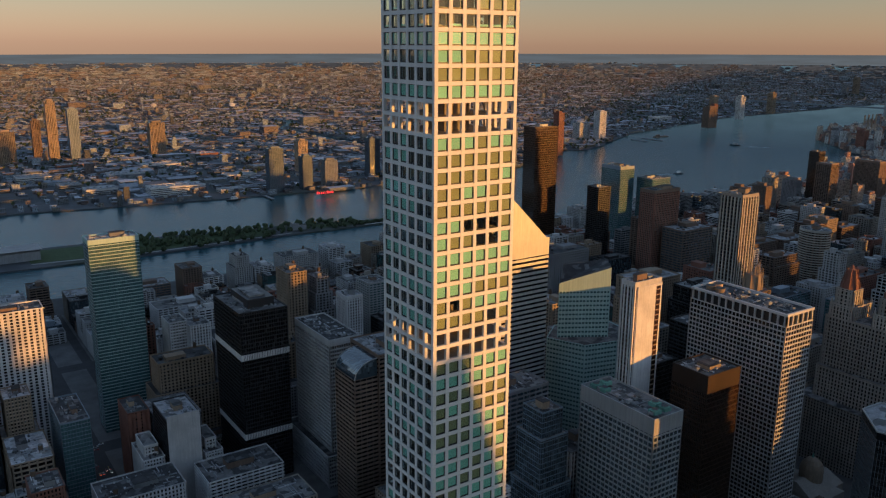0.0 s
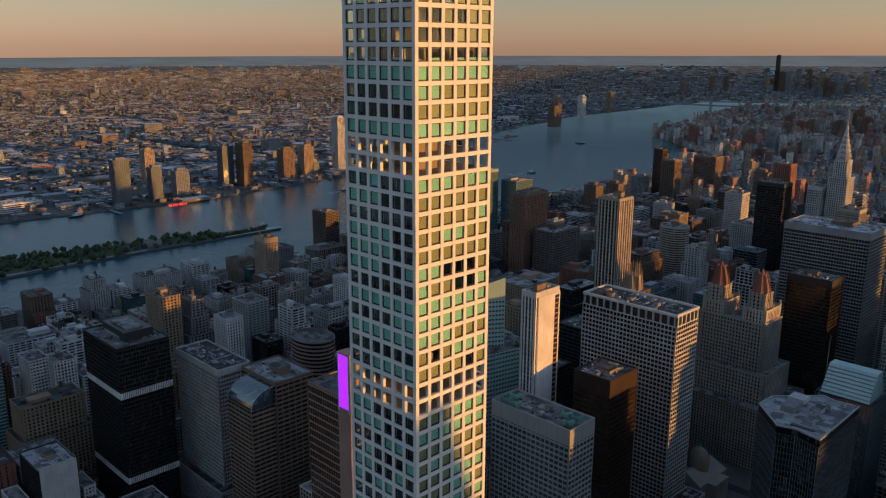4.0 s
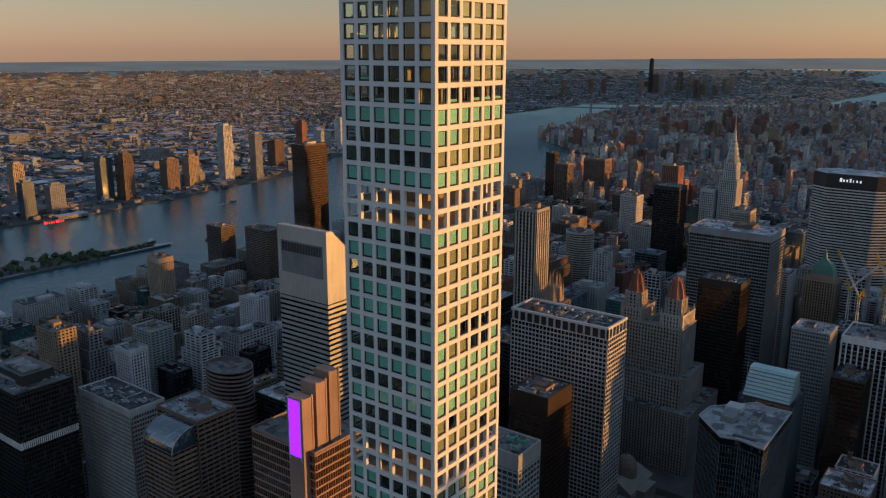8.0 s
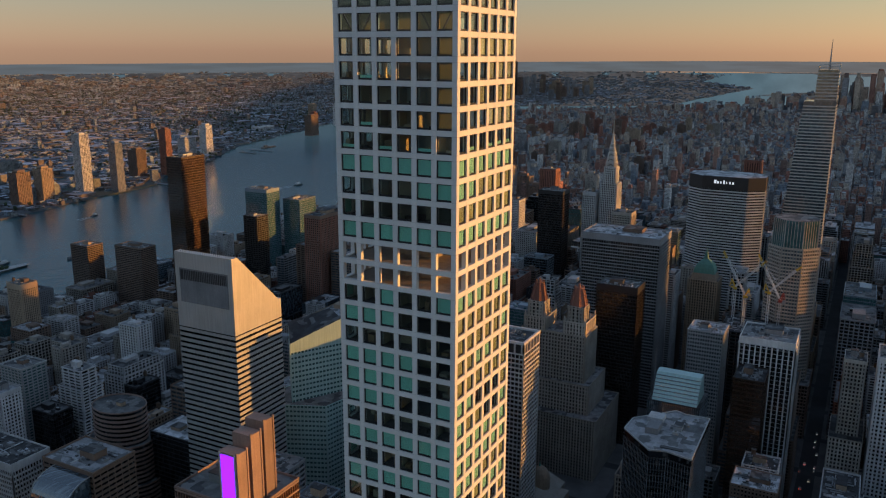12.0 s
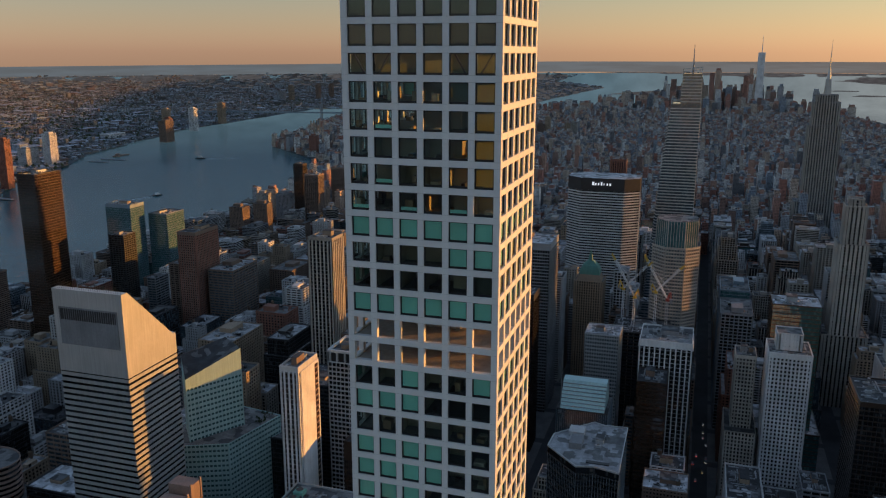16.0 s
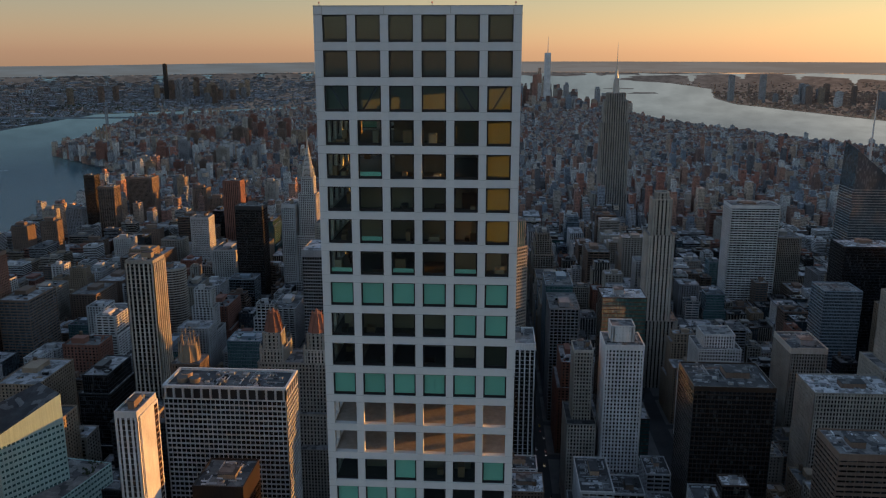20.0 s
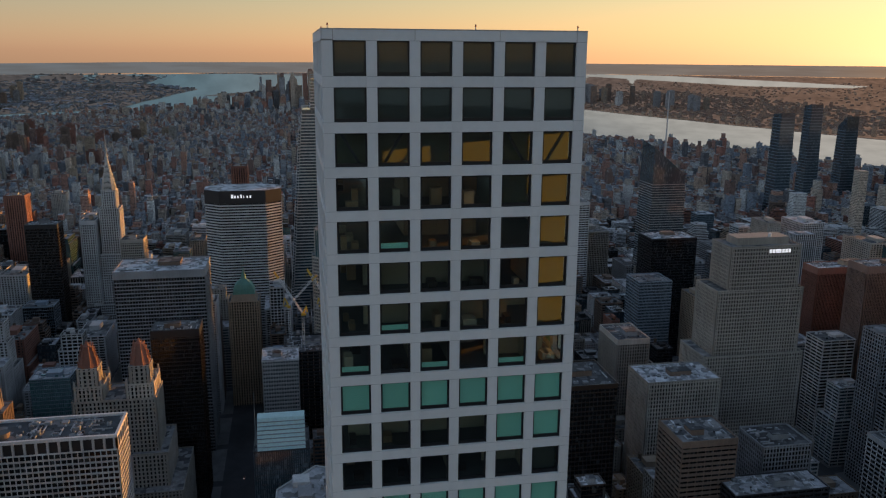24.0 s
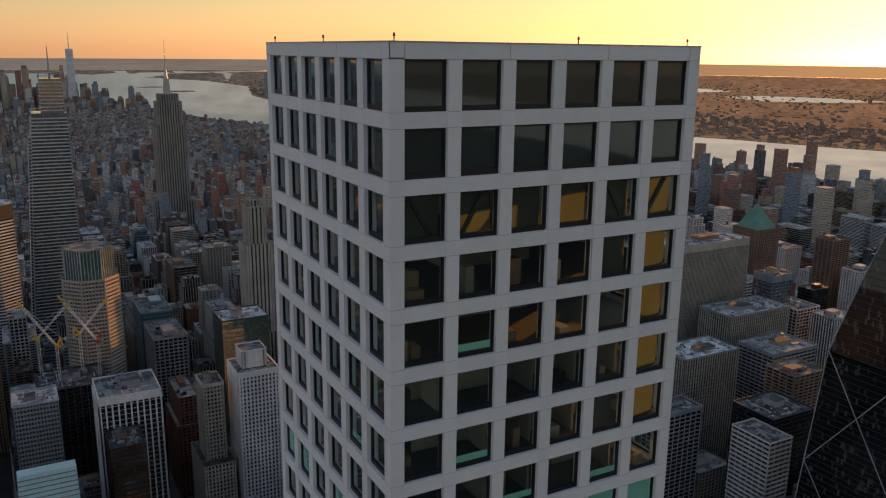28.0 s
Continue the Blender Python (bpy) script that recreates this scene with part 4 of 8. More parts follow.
for side, top_row, split_row, last_row in (("north", 1, 24, 46), ("east", 1, 12, 30), ("west", 1, 14, 58), ("south", 1, 0, 30)):
    table = {"north": NORTH_SHADES, "west": WEST_SHADES, "east": EAST_SHADES}.get(side, {})
    for k in range(top_row, last_row + 1):
        if k in OPEN_ROWS:
            continue
        for j in range(6):
            m = side_pose(side, EDGE + BAY * j, row_z(k))
            code = table.get(k)
            if code is None:
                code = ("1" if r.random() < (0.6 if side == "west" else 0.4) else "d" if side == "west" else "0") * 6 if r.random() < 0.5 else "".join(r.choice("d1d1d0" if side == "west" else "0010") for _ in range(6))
            code = "g" if k <= 2 else code[j]
            if k <= split_row:
                w = part("window", frame_mesh, FRAME, tower, at=m)
                q = part("pane", pane_mesh, PANE, w)
                q.visible_shadow = False
                if code in "1ghdy":
                    part({"1": "roller_shade", "g": "louvre_panel", "h": "low_shade", "d": "sheer_blind", "y": "scrim"}[code], {"1": shade_mesh, "g": grey_mesh, "h": half_mesh, "d": sunset_blind_mesh, "y": scrim_mesh}[code], SHADE, w)
            else:
                add_to(rest_f, fr, m)
                add_to(rest_p, pn, m)
                if code == "1":
                    add_to(rest_s, sh, m)
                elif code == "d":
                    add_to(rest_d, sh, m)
                elif code == "h":
                    add_to(rest_s, half_shade, m)
part("lower_window_frames", rest_f, FRAME, tower, "", "stuff")
q = part("lower_panes", rest_p, PANE, tower, "", "stuff")
q.visible_shadow = False
part("lower_shades", rest_s, SHADE, tower, "", "stuff")
part("lower_blinds", rest_d, SUNSET_BLIND, tower, "", "stuff")
# beacons on the roof's edge
for x, y in ((-HALF + 0.7, HALF - 0.7), (-HALF + 0.7, -HALF + 0.9), (HALF - 0.7, HALF - 0.7), (0, HALF - 0.6), (-HALF + 0.6, -2)):
    s = Shape()
    s.drum(x, y, ROOF_Z + 0.1, ROOF_Z + 0.42, 0.05, 6, 0)
    s.drum(x, y, ROOF_Z + 0.42, ROOF_Z + 0.66, 0.11, 8, 1, 0.07)
    part("roof_beacon", s, [MACHINE, RUST], tower, "small red roof beacon")


# ---- the tall buildings round the tower ----
FOOT = [(-20, 20, -20, 20)]


def st(base, **kw):
    d = dict(STYLES[base])
    d.update(kw)
    return d


def bounds(poly):
    xs, ys = [p[0] for p in poly], [p[1] for p in poly]
    return min(xs), max(xs), min(ys), max(ys)


def keep(poly, margin=3):
    x0, x1, y0, y1 = bounds(poly)
    FOOT.append((x0 - margin, x1 + margin, y0 - margin, y1 + margin))


def block(name, label, category, poly, h, style, wall, pier_mat, glass, roof=None, machines=6, seed=1, tank=False, top_band=0.0, base=None, big=True, parap=1.2):
    """A plain tall building; top_band: metres of blank wall below the roof; base: (ring, height) of a podium."""
    ob = thing(name, label, category)
    z0 = 0.0
    keep(poly)
    if base:
        keep(base[0])
        tier(ob, base[0], 0, base[1], style, wall, pier_mat, glass, roof)
        z0 = base[1]
    tier(ob, poly, z0, h - top_band, style, wall, pier_mat, glass, roof, parap=0.0 if top_band else parap)
    if top_band:
        s = Shape()
        o = inset(poly, -style["ds"] - 0.05)
        s.prism(at_z(o, h - top_band), at_z(o, h - 1.2), 0, 1)
        parapet(s, poly, h - 1.22, 1.22, 0.6, 0, style["ds"] + 0.05)
        part("crown", s, [wall, roof or ROOF_GREY], ob)
    x0, x1, y0, y1 = bounds(inset(poly, 2.0))
    roof_machines(ob, x0, x1, y0, y1, h - (1.2 if top_band else 0), seed, tank, big, machines)
    roof_clutter(ob, x0, x1, y0, y1, h - (1.2 if top_band else 0), seed + 0.5, 0.03)
    return ob


# slant-roofed office tower on stilts, white bands
slanted_tower = thing("office_tower", "white banded office tower with a slanted roof", "skyscraper")
cx0, cx1, cy0, cy1 = 238.0, 286.0, 276.0, 326.0
keep(rect(cx0, cx1, cy0, cy1))
cp = rect(cx0, cx1, cy0, cy1)
tier(slanted_tower, cp, 30, 222, st("ribbon", fl=3.9, sp=2.15, ds=0.25, pr=0, bay=12), ALU, ALU, GLASS_DARK, parap=0.0)
s = Shape()
s.box(cx0 + 15, cx1 - 15, cy0 + 15, cy1 - 15, 0, 30)
for a, b in ((cx0, (cy0 + cy1) / 2), (cx1 - 7, (cy0 + cy1) / 2), ((cx0 + cx1) / 2, cy0), ((cx0 + cx1) / 2, cy1 - 7)):
    s.box(a if a in (cx0, cx1 - 7) else a - 3.5, (a if a in (cx0, cx1 - 7) else a - 3.5) + 7, b if b in (cy0, cy1 - 7) else b - 3.5, (b if b in (cy0, cy1 - 7) else b - 3.5) + 7, 0, 30)
part("stilts", s, ALU, slanted_tower)
s = Shape()
o = inset(cp, -0.3)
(ax, ay), (bx, by) = o[0], o[2]
T, E0, Z0 = 275.0, 236.0, 222.0
rx = ax + 5.5
s.quad((ax, ay, Z0), (ax, by, Z0), (ax, by, T), (ax, ay, T))
s.poly([(ax, ay, Z0), (ax, ay, T), (rx, ay, T), (bx - 3, ay, E0), (bx, ay, E0), (bx, ay, Z0)])
s.poly([(ax, by, Z0), (bx, by, Z0), (bx, by, E0), (bx - 3, by, E0), (rx, by, T), (ax, by, T)])
s.quad((ax, ay, T), (ax, by, T), (rx, by, T), (rx, ay, T))
s.quad((rx, ay, T), (rx, by, T), (bx - 3, by, E0), (bx - 3, ay, E0))
s.quad((bx - 3, ay, E0), (bx - 3, by, E0), (bx, by, E0), (bx, ay, E0))
s.quad((bx, ay, Z0), (bx, ay, E0), (bx, by, E0), (bx, by, Z0))
part("slanted_crown", s, ALU, slanted_tower, "smooth aluminium slanted crown")
s = Shape()
s.box(ax - 0.35, ax - 0.02, ay + 4, by - 4, 240, 264, 0)
s.box(ax - 0.5, ax - 0.36, ay + 5, by - 5, 256, 263, 1)
for i in range(24):
    s.box(ax - 0.75, ax - 0.51, ay + 5.6 + i * 1.6, ay + 5.9 + i * 1.6, 256, 263, 0)
part("plant_louvre", s, [GREYWALL, BLACK], slanted_tower, "recessed grey plant-room louvre")
s = Shape()
for i in range(30):
    y = ay + 1.5 + i * (by - ay - 3) / 29
    s.bar((ax + 1.5, y, T), (ax + 1.5, y, T + 2.0 + (i % 4) * 0.9), 0.16)
part("aerials", s, BLACK, slanted_tower, "", "stuff")

# green glass tower, faceted, with a slanted top
TEALPANEL = wall_mat("pale_green_metal_panel", (0.38, 0.54, 0.52), 0.4, 0.1, 0.1, 0.05, 0.05)
teal = thing("glass_tower", "blue-green glass tower with slanted faceted top", "skyscraper")
A, B, C, D = (312, 290), (350, 268), (368, 292), (331, 306)
low = [(304, 294), (318, 262), (372, 250), (380, 300), (330, 314)]
keep(low)
tier(teal, low, 0, 142, st("curtain", sp=2.3, fl=3.9, bay=3.0, pr=0.9, ds=0.08, dp=0.09), TEALPANEL, TEALPANEL, GLASS_TEAL, parap=0.6)
hi_poly = [A, B, C, D]
tier(teal, hi_poly, 142, 184, st("curtain", sp=2.3, fl=3.9, bay=3.0, pr=0.9, ds=0.08, dp=0.09), TEALPANEL, TEALPANEL, GLASS_TEAL, parap=0.0)
s = Shape()
tops = [190, 203, 203, 200]
s.prism(at_z(hi_poly, 184), [(p[0], p[1], z) for p, z in zip(hi_poly, tops)], 0, 1)
part("slanted_top", s, [TEALPANEL, ROOF_TAR], teal)
s = Shape()
bands(s, hi_poly, 184, 190, 3.9, 1.9, 0.08, 0, 0)
part("top_bands", s, TEALPANEL, teal, "", "stuff")
s = Shape()
r = random.Random(4)
for i in range(26):
    x, y = r.uniform(356, 374), r.uniform(256, 266)
    s.drum(x, y, 142.2, 142.6 + r.uniform(0.3, 1.4), r.uniform(0.4, 1.1), 6, 0, 0.2)
part("terrace_shrubs", s, LEAF, teal, "", "stuff")

slim = block("apartment_tower", "slim pale apartment tower with bronze window strips", "skyscraper", rect(297, 325, 193, 206), 217, st("fins", fl=3.6, bay=3.2, sp=0.35, pr=1.3, dp=0.35, ds=0.12), PALE, WHITE, GLASS_BRONZE, None, 5, 2, False, 4)
s = Shape()
s.box(300, 325.4, 192.2, 192.6, 6, 213)
part("blank_wall", s, WHITE, slim, "plain pale side wall")
s = Shape()
s.box(319.2, 323.6, 191.95, 192.19, 8, 211)
part("window_strip", s, GLASS_BRONZE, slim, "tall bronze glass strip")
s = Shape()
for z in range(12, 210, 4):
    s.box(319.2, 323.6, 191.8, 191.94, z, z + 0.9)
part("spandrel_rows", s, TAN, slim, "", "stuff")
s345 = thing("office_tower", "broad office slab with a deep white concrete grid", "skyscraper")
pp = rect(391, 424, 130, 217)
keep(pp)
tier(s345, pp, 0, 183, st("grid", fl=3.75, bay=3.35, sp=1.2, pr=0.55, ds=0.4, dp=0.45), PALE, PALE, GLASS_DARK, ROOF_TAR, parap=0.0)
s = Shape()
s.prism(at_z(inset(pp, 1.2), 183), at_z(inset(pp, 1.2), 191.6), 0, 1)
part("plant_floor", s, [BLACK, ROOF_TAR], s345, "dark open plant floor")
s = Shape()
piers(s, inset(pp, 0.9), 183, 191.8, 6.7, 1.3, 1.35)
part("crown_colonnade", s, PALE, s345, "", "stuff")
s = Shape()
bands(s, pp, 183, 184, 9, 0.9, 0.5, 0, 0)
parapet(s, pp, 191.3, 2.0, 1.7, 0, 0.5)
part("crown_rim", s, PALE, s345)
for x, y in ((402, 207), (402, 198), (411, 207)):
    s = Shape()
    s.drum(x, y, 191.6, 195, 3.6, 14, 0, 3.9, 1)
    part("cooling_fan", s, [TAN, BLACK], s345)
roof_machines(s345, 396, 420, 135, 192, 191.6, 5, False, False, 14)
roof_clutter(s345, 395, 421, 134, 195, 191.6, 55, 0.05)
bronze_block = block("office_tower", "dark bronze-glass office tower beside a plaza", "skyscraper", rect(321, 357, 141, 173), 157, st("curtain", fl=4.0, bay=1.5, sp=1.0, pr=0.22, ds=0.1, dp=0.25), BRONZE, BRONZE, GLASS_BRONZE, ROOF_GREY, 8, 6, False, 14, None, True)
b399 = block("office_block", "pale blue-grey office block with a plain metal crown", "office building", rect(231, 257, 110, 175), 160, st("grid", fl=3.8, bay=3.9, sp=1.25, pr=0.6, ds=0.25, dp=0.3), ALU, ALU, GLASS_BLUE, ROOF_GREY, 10, 7, False, 11, None, False)
for x, y in ((238, 168), (247, 168), (238, 160), (240, 118), (249, 118), (249, 126)):
    s = Shape()
    s.box(x - 3, x + 3, y - 3, y + 3, 158.8, 161.2, 0)
    s.drum(x, y, 161.2, 161.9, 2.5, 14, 0, 2.3, 1)
    part("roof_fan", s, [COPPER, BLACK], b399, "round green cooling fan")

# three-bladed tower under construction, with its wrapped screen
blade = thing("office_tower", "tower with three tall rose blades and violet-lit screen", "skyscraper")
keep(rect(70, 122, 118, 190))
tier(blade, rect(78, 120, 120, 186), 0, 100, st("curtain", sp=0.9), STEELBLUE, STEELBLUE, GLASS_DARK)
tier(blade, rect(80, 112, 128, 172), 100, 218, st("curtain", sp=0.9, fl=4.2), PINKSTONE, PINKSTONE, GLASS_BRONZE)
for i, (x, top) in enumerate(((76.5, 246), (85.5, 251), (94.0, 254))):
    s = Shape()
    s.box(x, x + 6.5, 131.5, 141.5, 96 if i == 0 else 200, top - 1.2, 0)
    s.box(x - 0.25, x + 0.6, 131.2, 131.9, 200, top, 0)
    s.box(x + 5.9, x + 6.8, 131.2, 131.9, 200, top, 0)
    s.box(x, x + 6.5, 131.5, 141.5, top - 1.2, top - 1.0, 0)
    part("blade", s, PINKSTONE, blade)
s = Shape()
s.box(76.3, 76.46, 133.0, 140.2, 216, 244, 0)
scr = plain("violet_lit_screen", (0.17, 0.01, 1.0), 0.5, 0, 0.02, 1.0, 1.2)
part("screen", s, scr, blade, "glowing violet screen")
s = Shape()
s.box(76.25, 76.48, 132.2, 133.0, 214, 245, 0)
s.box(76.25, 76.48, 140.2, 141.0, 214, 245, 0)
part("screen_frame", s, PALE, blade)
roof_machines(blade, 82, 111, 142, 171, 218, 3, False, True, 12)

# east of the avenue
t919 = block("office_tower", "black steel office tower with two white louvre bands", "skyscraper", rect(88, 131, 440, 506), 160, st("curtain", fl=3.7, bay=2.2, sp=1.1, pr=0.35, ds=0.15, dp=0.3), BLACK, BLACK, GLASS_DARK, ROOF_GREY, 6, 8, False, 0, None, True)
s = Shape()
o = inset(rect(88, 131, 440, 506), -0.35)
for z in (118.0, 44.0):
    piers(s, o, z, z + 5.5, 1.5, 0.95, 0.3)
part("white_louvres", s, WHITE, t919, "", "stuff")
s = Shape()
s.box(100, 124, 452, 494, 160, 168, 0)
s.box(104, 118, 458, 486, 168, 169.5, 1)
part("penthouse", s, [BLACK, ROOF_GREY], t919)
c909 = block("office_tower", "pale concrete tower with deep square punched windows", "skyscraper", rect(153, 182, 403, 474), 136, st("grid", fl=3.6, bay=2.3, sp=1.35, pr=0.75, ds=0.5, dp=0.5), WHITE, WHITE, GLASS_DARK, ROOF_TAR, 9, 9, False, 6, (rect(146, 206, 396, 486), 30), False)
block("office_tower", "brown banded office tower with a glass quarter-round crown", "skyscraper", rect(164, 198, 336, 384), 141, st("ribbon", fl=3.7, sp=2.0), BROWN, BROWN, GLASS_DARK, ROOF_PALE, 8, 10)
t900 = thing("office_tower", "stepped brown tower with curved glass crown", "skyscraper")
keep(rect(143, 164, 336, 384))
tier(t900, rect(143, 164, 338, 372), 0, 124, st("ribbon", fl=3.7, sp=2.0), BROWN, BROWN, GLASS_DARK, parap=0.3)
s = Shape()
k = 10
arc = [(143 + 20.5 * (1 - math.cos(a)), 124 + 15 * math.sin(a)) for a in [math.pi / 2 * i / k for i in range(k + 1)]]
for (xa, za), (xb, zb) in zip(arc, arc[1:]):
    s.quad((xa, 338.4, za), (xb, 338.4, zb), (xb, 371.6, zb), (xa, 371.6, za))
s.poly([(163.5, 338.4, 124)] + [(x, 338.4, z) for x, z in reversed(arc)])
s.poly([(163.5, 371.6, 124)] + [(x, 371.6, z) for x, z in arc])
part("curved_crown", s, GLASS_BLUE, t900, "curved blue glass crown")
s = Shape()
for yy in (338.0, 371.7):
    for (xa, za), (xb, zb) in zip(arc, arc[1:]):
        s.bar((xa, yy, za), (xb, yy, zb), 0.6)
part("crown_ribs", s, ALU, t900, "", "stuff")

ell = thing("office_tower", "stepped oval rose-granite office tower", "skyscraper")
for (rx, ry), (za, zb) in zip(((25, 33), (21.5, 28), (18, 23)), ((0, 72), (72, 104), (104, 132))):
    poly = ngon(262, 424, rx, ry, 28)
    if za == 0:
        keep(poly)
    tier(ell, poly, za, zb, st("ribbon", fl=3.7, sp=1.9, pr=0, ds=0.3), PINKSTONE, PINKSTONE, GLASS_DARK, ROOF_GREY)
roof_machines(ell, 254, 270, 412, 436, 132, 4, False, True, 5)
wav = thing("office_building", "black glass office building with a faceted front", "office building")
keep(rect(268, 300, 352, 400))
tier(wav, [(268, 356), (276, 350), (286, 356), (296, 350), (302, 358), (302, 398), (268, 398)], 0, 112, st("ribbon", fl=3.8, sp=0.5, pr=0.2), BLACK, BLACK, GLASS_DARK, ROOF_PALE)
roof_machines(wav, 272, 298, 362, 394, 112, 9)
yel = block("apartment_tower", "tall blue-green glass apartment tower", "skyscraper", rect(5, 52, 615, 640), 200, st("curtain", fl=3.4, bay=2.0, sp=0.75, pr=0.18), TEALPANEL, STEELBLUE, GLASS_TEAL, ROOF_PALE, 8, 11, False, 5)
block("apartment_tower", "white balconied apartment slab with tan window strips", "apartment building", rect(-110, -42, 596, 622), 146, st("fins", fl=3.0, bay=5.0, sp=1.1, pr=2.4, dp=0.7, ds=0.3), WHITE, WHITE, GLASS_HOME, ROOF_GREY, 6, 12, True)
block("apartment_tower", "cream brick apartment tower in two stepped wings", "apartment building", rect(74, 92, 612, 640), 104, st("punched"), WHITE, WHITE, GLASS_HOME, ROOF_GREY, 4, 13, True)
block("apartment_tower", "cream brick apartment tower in two stepped wings", "apartment building", rect(92.5, 114, 603, 630), 100, st("punched"), WHITE, WHITE, GLASS_HOME, ROOF_GREY, 4, 14, True)
block("apartment_tower", "white narrow apartment tower with dark square windows", "apartment building", rect(247, 266, 553, 578), 120, st("punched", bay=3.0), WHITE, WHITE, GLASS_HOME, ROOF_PALE, 3, 15, False, 4)
block("apartment_tower", "pale green glass apartment tower", "apartment building", rect(300, 326, 600, 630), 114, st("balcony"), ALU, ALU, GLASS_TEAL, ROOF_GREY, 4, 16)
block("apartment_tower", "tan brick stepped apartment tower by the river", "apartment building", rect(505, 530, 888, 915), 106, st("punched"), TAN, TAN, GLASS_HOME, ROOF_GREY, 3, 17, True, 8)
block("apartment_tower", "grey riverside apartment slab with rows of balconies", "apartment building", rect(735, 765, 1040, 1080), 92, st("balcony"), BROWN, BLACK, GLASS_HOME, None, 4, 18)
block("apartment_tower", "grey riverside apartment slab with rows of balconies", "apartment building", rect(736, 766, 918, 975), 102, st("balcony"), BROWN, BLACK, GLASS_HOME, None, 4, 19)
block("apartment_tower", "tall dark bronze-glass residential slab", "skyscraper", rect(690, 736, 772, 800), 260, st("curtain", fl=3.6, bay=1.8, sp=0.6, pr=0.2), BRONZE, BRONZE, GLASS_BRONZE, ROOF_TAR, 3, 20)
block("office_tower", "blue-green glass office slab with a folded top", "skyscraper", rect(950, 985, 838, 886), 172, st("curtain", fl=3.8, bay=1.6, sp=0.4, pr=0.12), STEELBLUE, STEELBLUE, GLASS_TEAL, ROOF_GREY, 3, 21, False, 6)
block("office_tower", "blue-green glass office slab with a folded top", "skyscraper", rect(992, 1040, 800, 836), 150, st("curtain", fl=3.8, bay=1.6, sp=0.4, pr=0.12), STEELBLUE, STEELBLUE, GLASS_TEAL, ROOF_GREY, 3, 22)
block("apartment_tower", "dark red-brown brick apartment slab", "skyscraper", rect(748, 800, 577, 604), 186, st("punched", bay=3.2), BROWN, RED, GLASS_HOME, ROOF_TAR, 4, 23, False, 5)
block("apartment_tower", "dark slender residential tower", "skyscraper", rect(760, 785, 700, 724), 170, st("balcony", sp=0.9), BLACK, BLACK, GLASS_HOME, None, 3, 24)
block("office_tower", "slender tower with pale vertical fins and recessed corners", "skyscraper", rect(531, 556, 278, 302), 246, st("fins", fl=3.7, bay=4.0, sp=0.5, pr=1.3, dp=0.8, ds=0.1), LIMESTONE, LIMESTONE, GLASS_DARK, None, 4, 25, False, 3)
block("office_block", "dark office block with a flat roof", "office building", rect(455, 500, 235, 290), 132, st("ribbon"), BLACK, BLACK, GLASS_DARK, ROOF_TAR, 8, 26)
block("office_block", "black glass office tower", "skyscraper", rect(360, 388, 225, 262), 128, st("curtain"), BLACK, BLACK, GLASS_DARK, ROOF_TAR, 6, 27)

# hotel with twin copper-capped towers
hotel = thing("hotel_tower", "limestone hotel with twin stepped crowns", "skyscraper")
keep(rect(552, 632, 118, 215))
tier(hotel, rect(552, 632, 118, 215), 0, 62, st("punched"), LIMESTONE, LIMESTONE, GLASS_HOME)
tier(hotel, rect(564, 618, 130, 203), 62, 92, st("fins", bay=3.2, pr=1.7, sp=1.2), LIMESTONE, LIMESTONE, GLASS_HOME)
tier(hotel, rect(570, 606, 137, 203), 92, 140, st("fins", bay=3.2, pr=1.7, sp=1.2), LIMESTONE, LIMESTONE, GLASS_HOME)
for yy in (149, 190):
    tier(hotel, rect(571, 603, yy - 11, yy + 11), 140, 152, st("fins", bay=3.2, pr=1.7, sp=1.0), LIMESTONE, LIMESTONE, GLASS_HOME, parap=1.6)
    s = Shape()
    for ux in (571.6, 587, 602.4):
        for uy in (-10.4, 10.4):
            s.drum(ux, yy + uy, 152, 158, 1.3, 6, 0, 0.6)
    part("corner_pinnacles", s, LIMESTONE, hotel, "", "stuff")
    tier(hotel, rect(573, 589, yy - 8, yy + 8), 152, 168, st("fins", bay=4.0, pr=2.2, sp=1.2), LIMESTONE, LIMESTONE, GLASS_HOME, parap=0.4)
    s = Shape()
    for ra, rb, za, zb in ((8.0, 7.4, 168, 172), (7.0, 6.4, 172, 177), (5.8, 5.2, 177, 182), (4.6, 3.6, 182, 186)):
        s.prism(at_z(ngon(581, yy, ra, ra, 8, 0.39), za), at_z(ngon(581, yy, rb, rb, 8, 0.39), zb), 0)
        for k in range(8):
            a = 0.39 + k * math.pi / 4
            s.drum(581 + ra * math.cos(a), yy + ra * math.sin(a), za, zb + 1.5, 0.7, 5, 0, 0.3)
    s.drum(581, yy, 186, 190, 2.2, 8, 0, 0.6)
    part("cupola", s, RED, hotel, "weathered red-brown stepped cupola")
spire = thing("art_deco_tower", "brick tower with pinnacled gothic stone crown", "skyscraper")
keep(rect(500, 522, 232, 256))
tier(spire, rect(500, 522, 232, 256), 0, 165, st("fins", fl=3.5, bay=3.2, pr=1.6, sp=1.0), BROWN, BROWN, GLASS_HOME, parap=0.4)
s = Shape()
s.prism(at_z(ngon(511, 244, 9, 9, 8, 0.39), 165), at_z(ngon(511, 244, 7, 7, 8, 0.39), 180), 0)
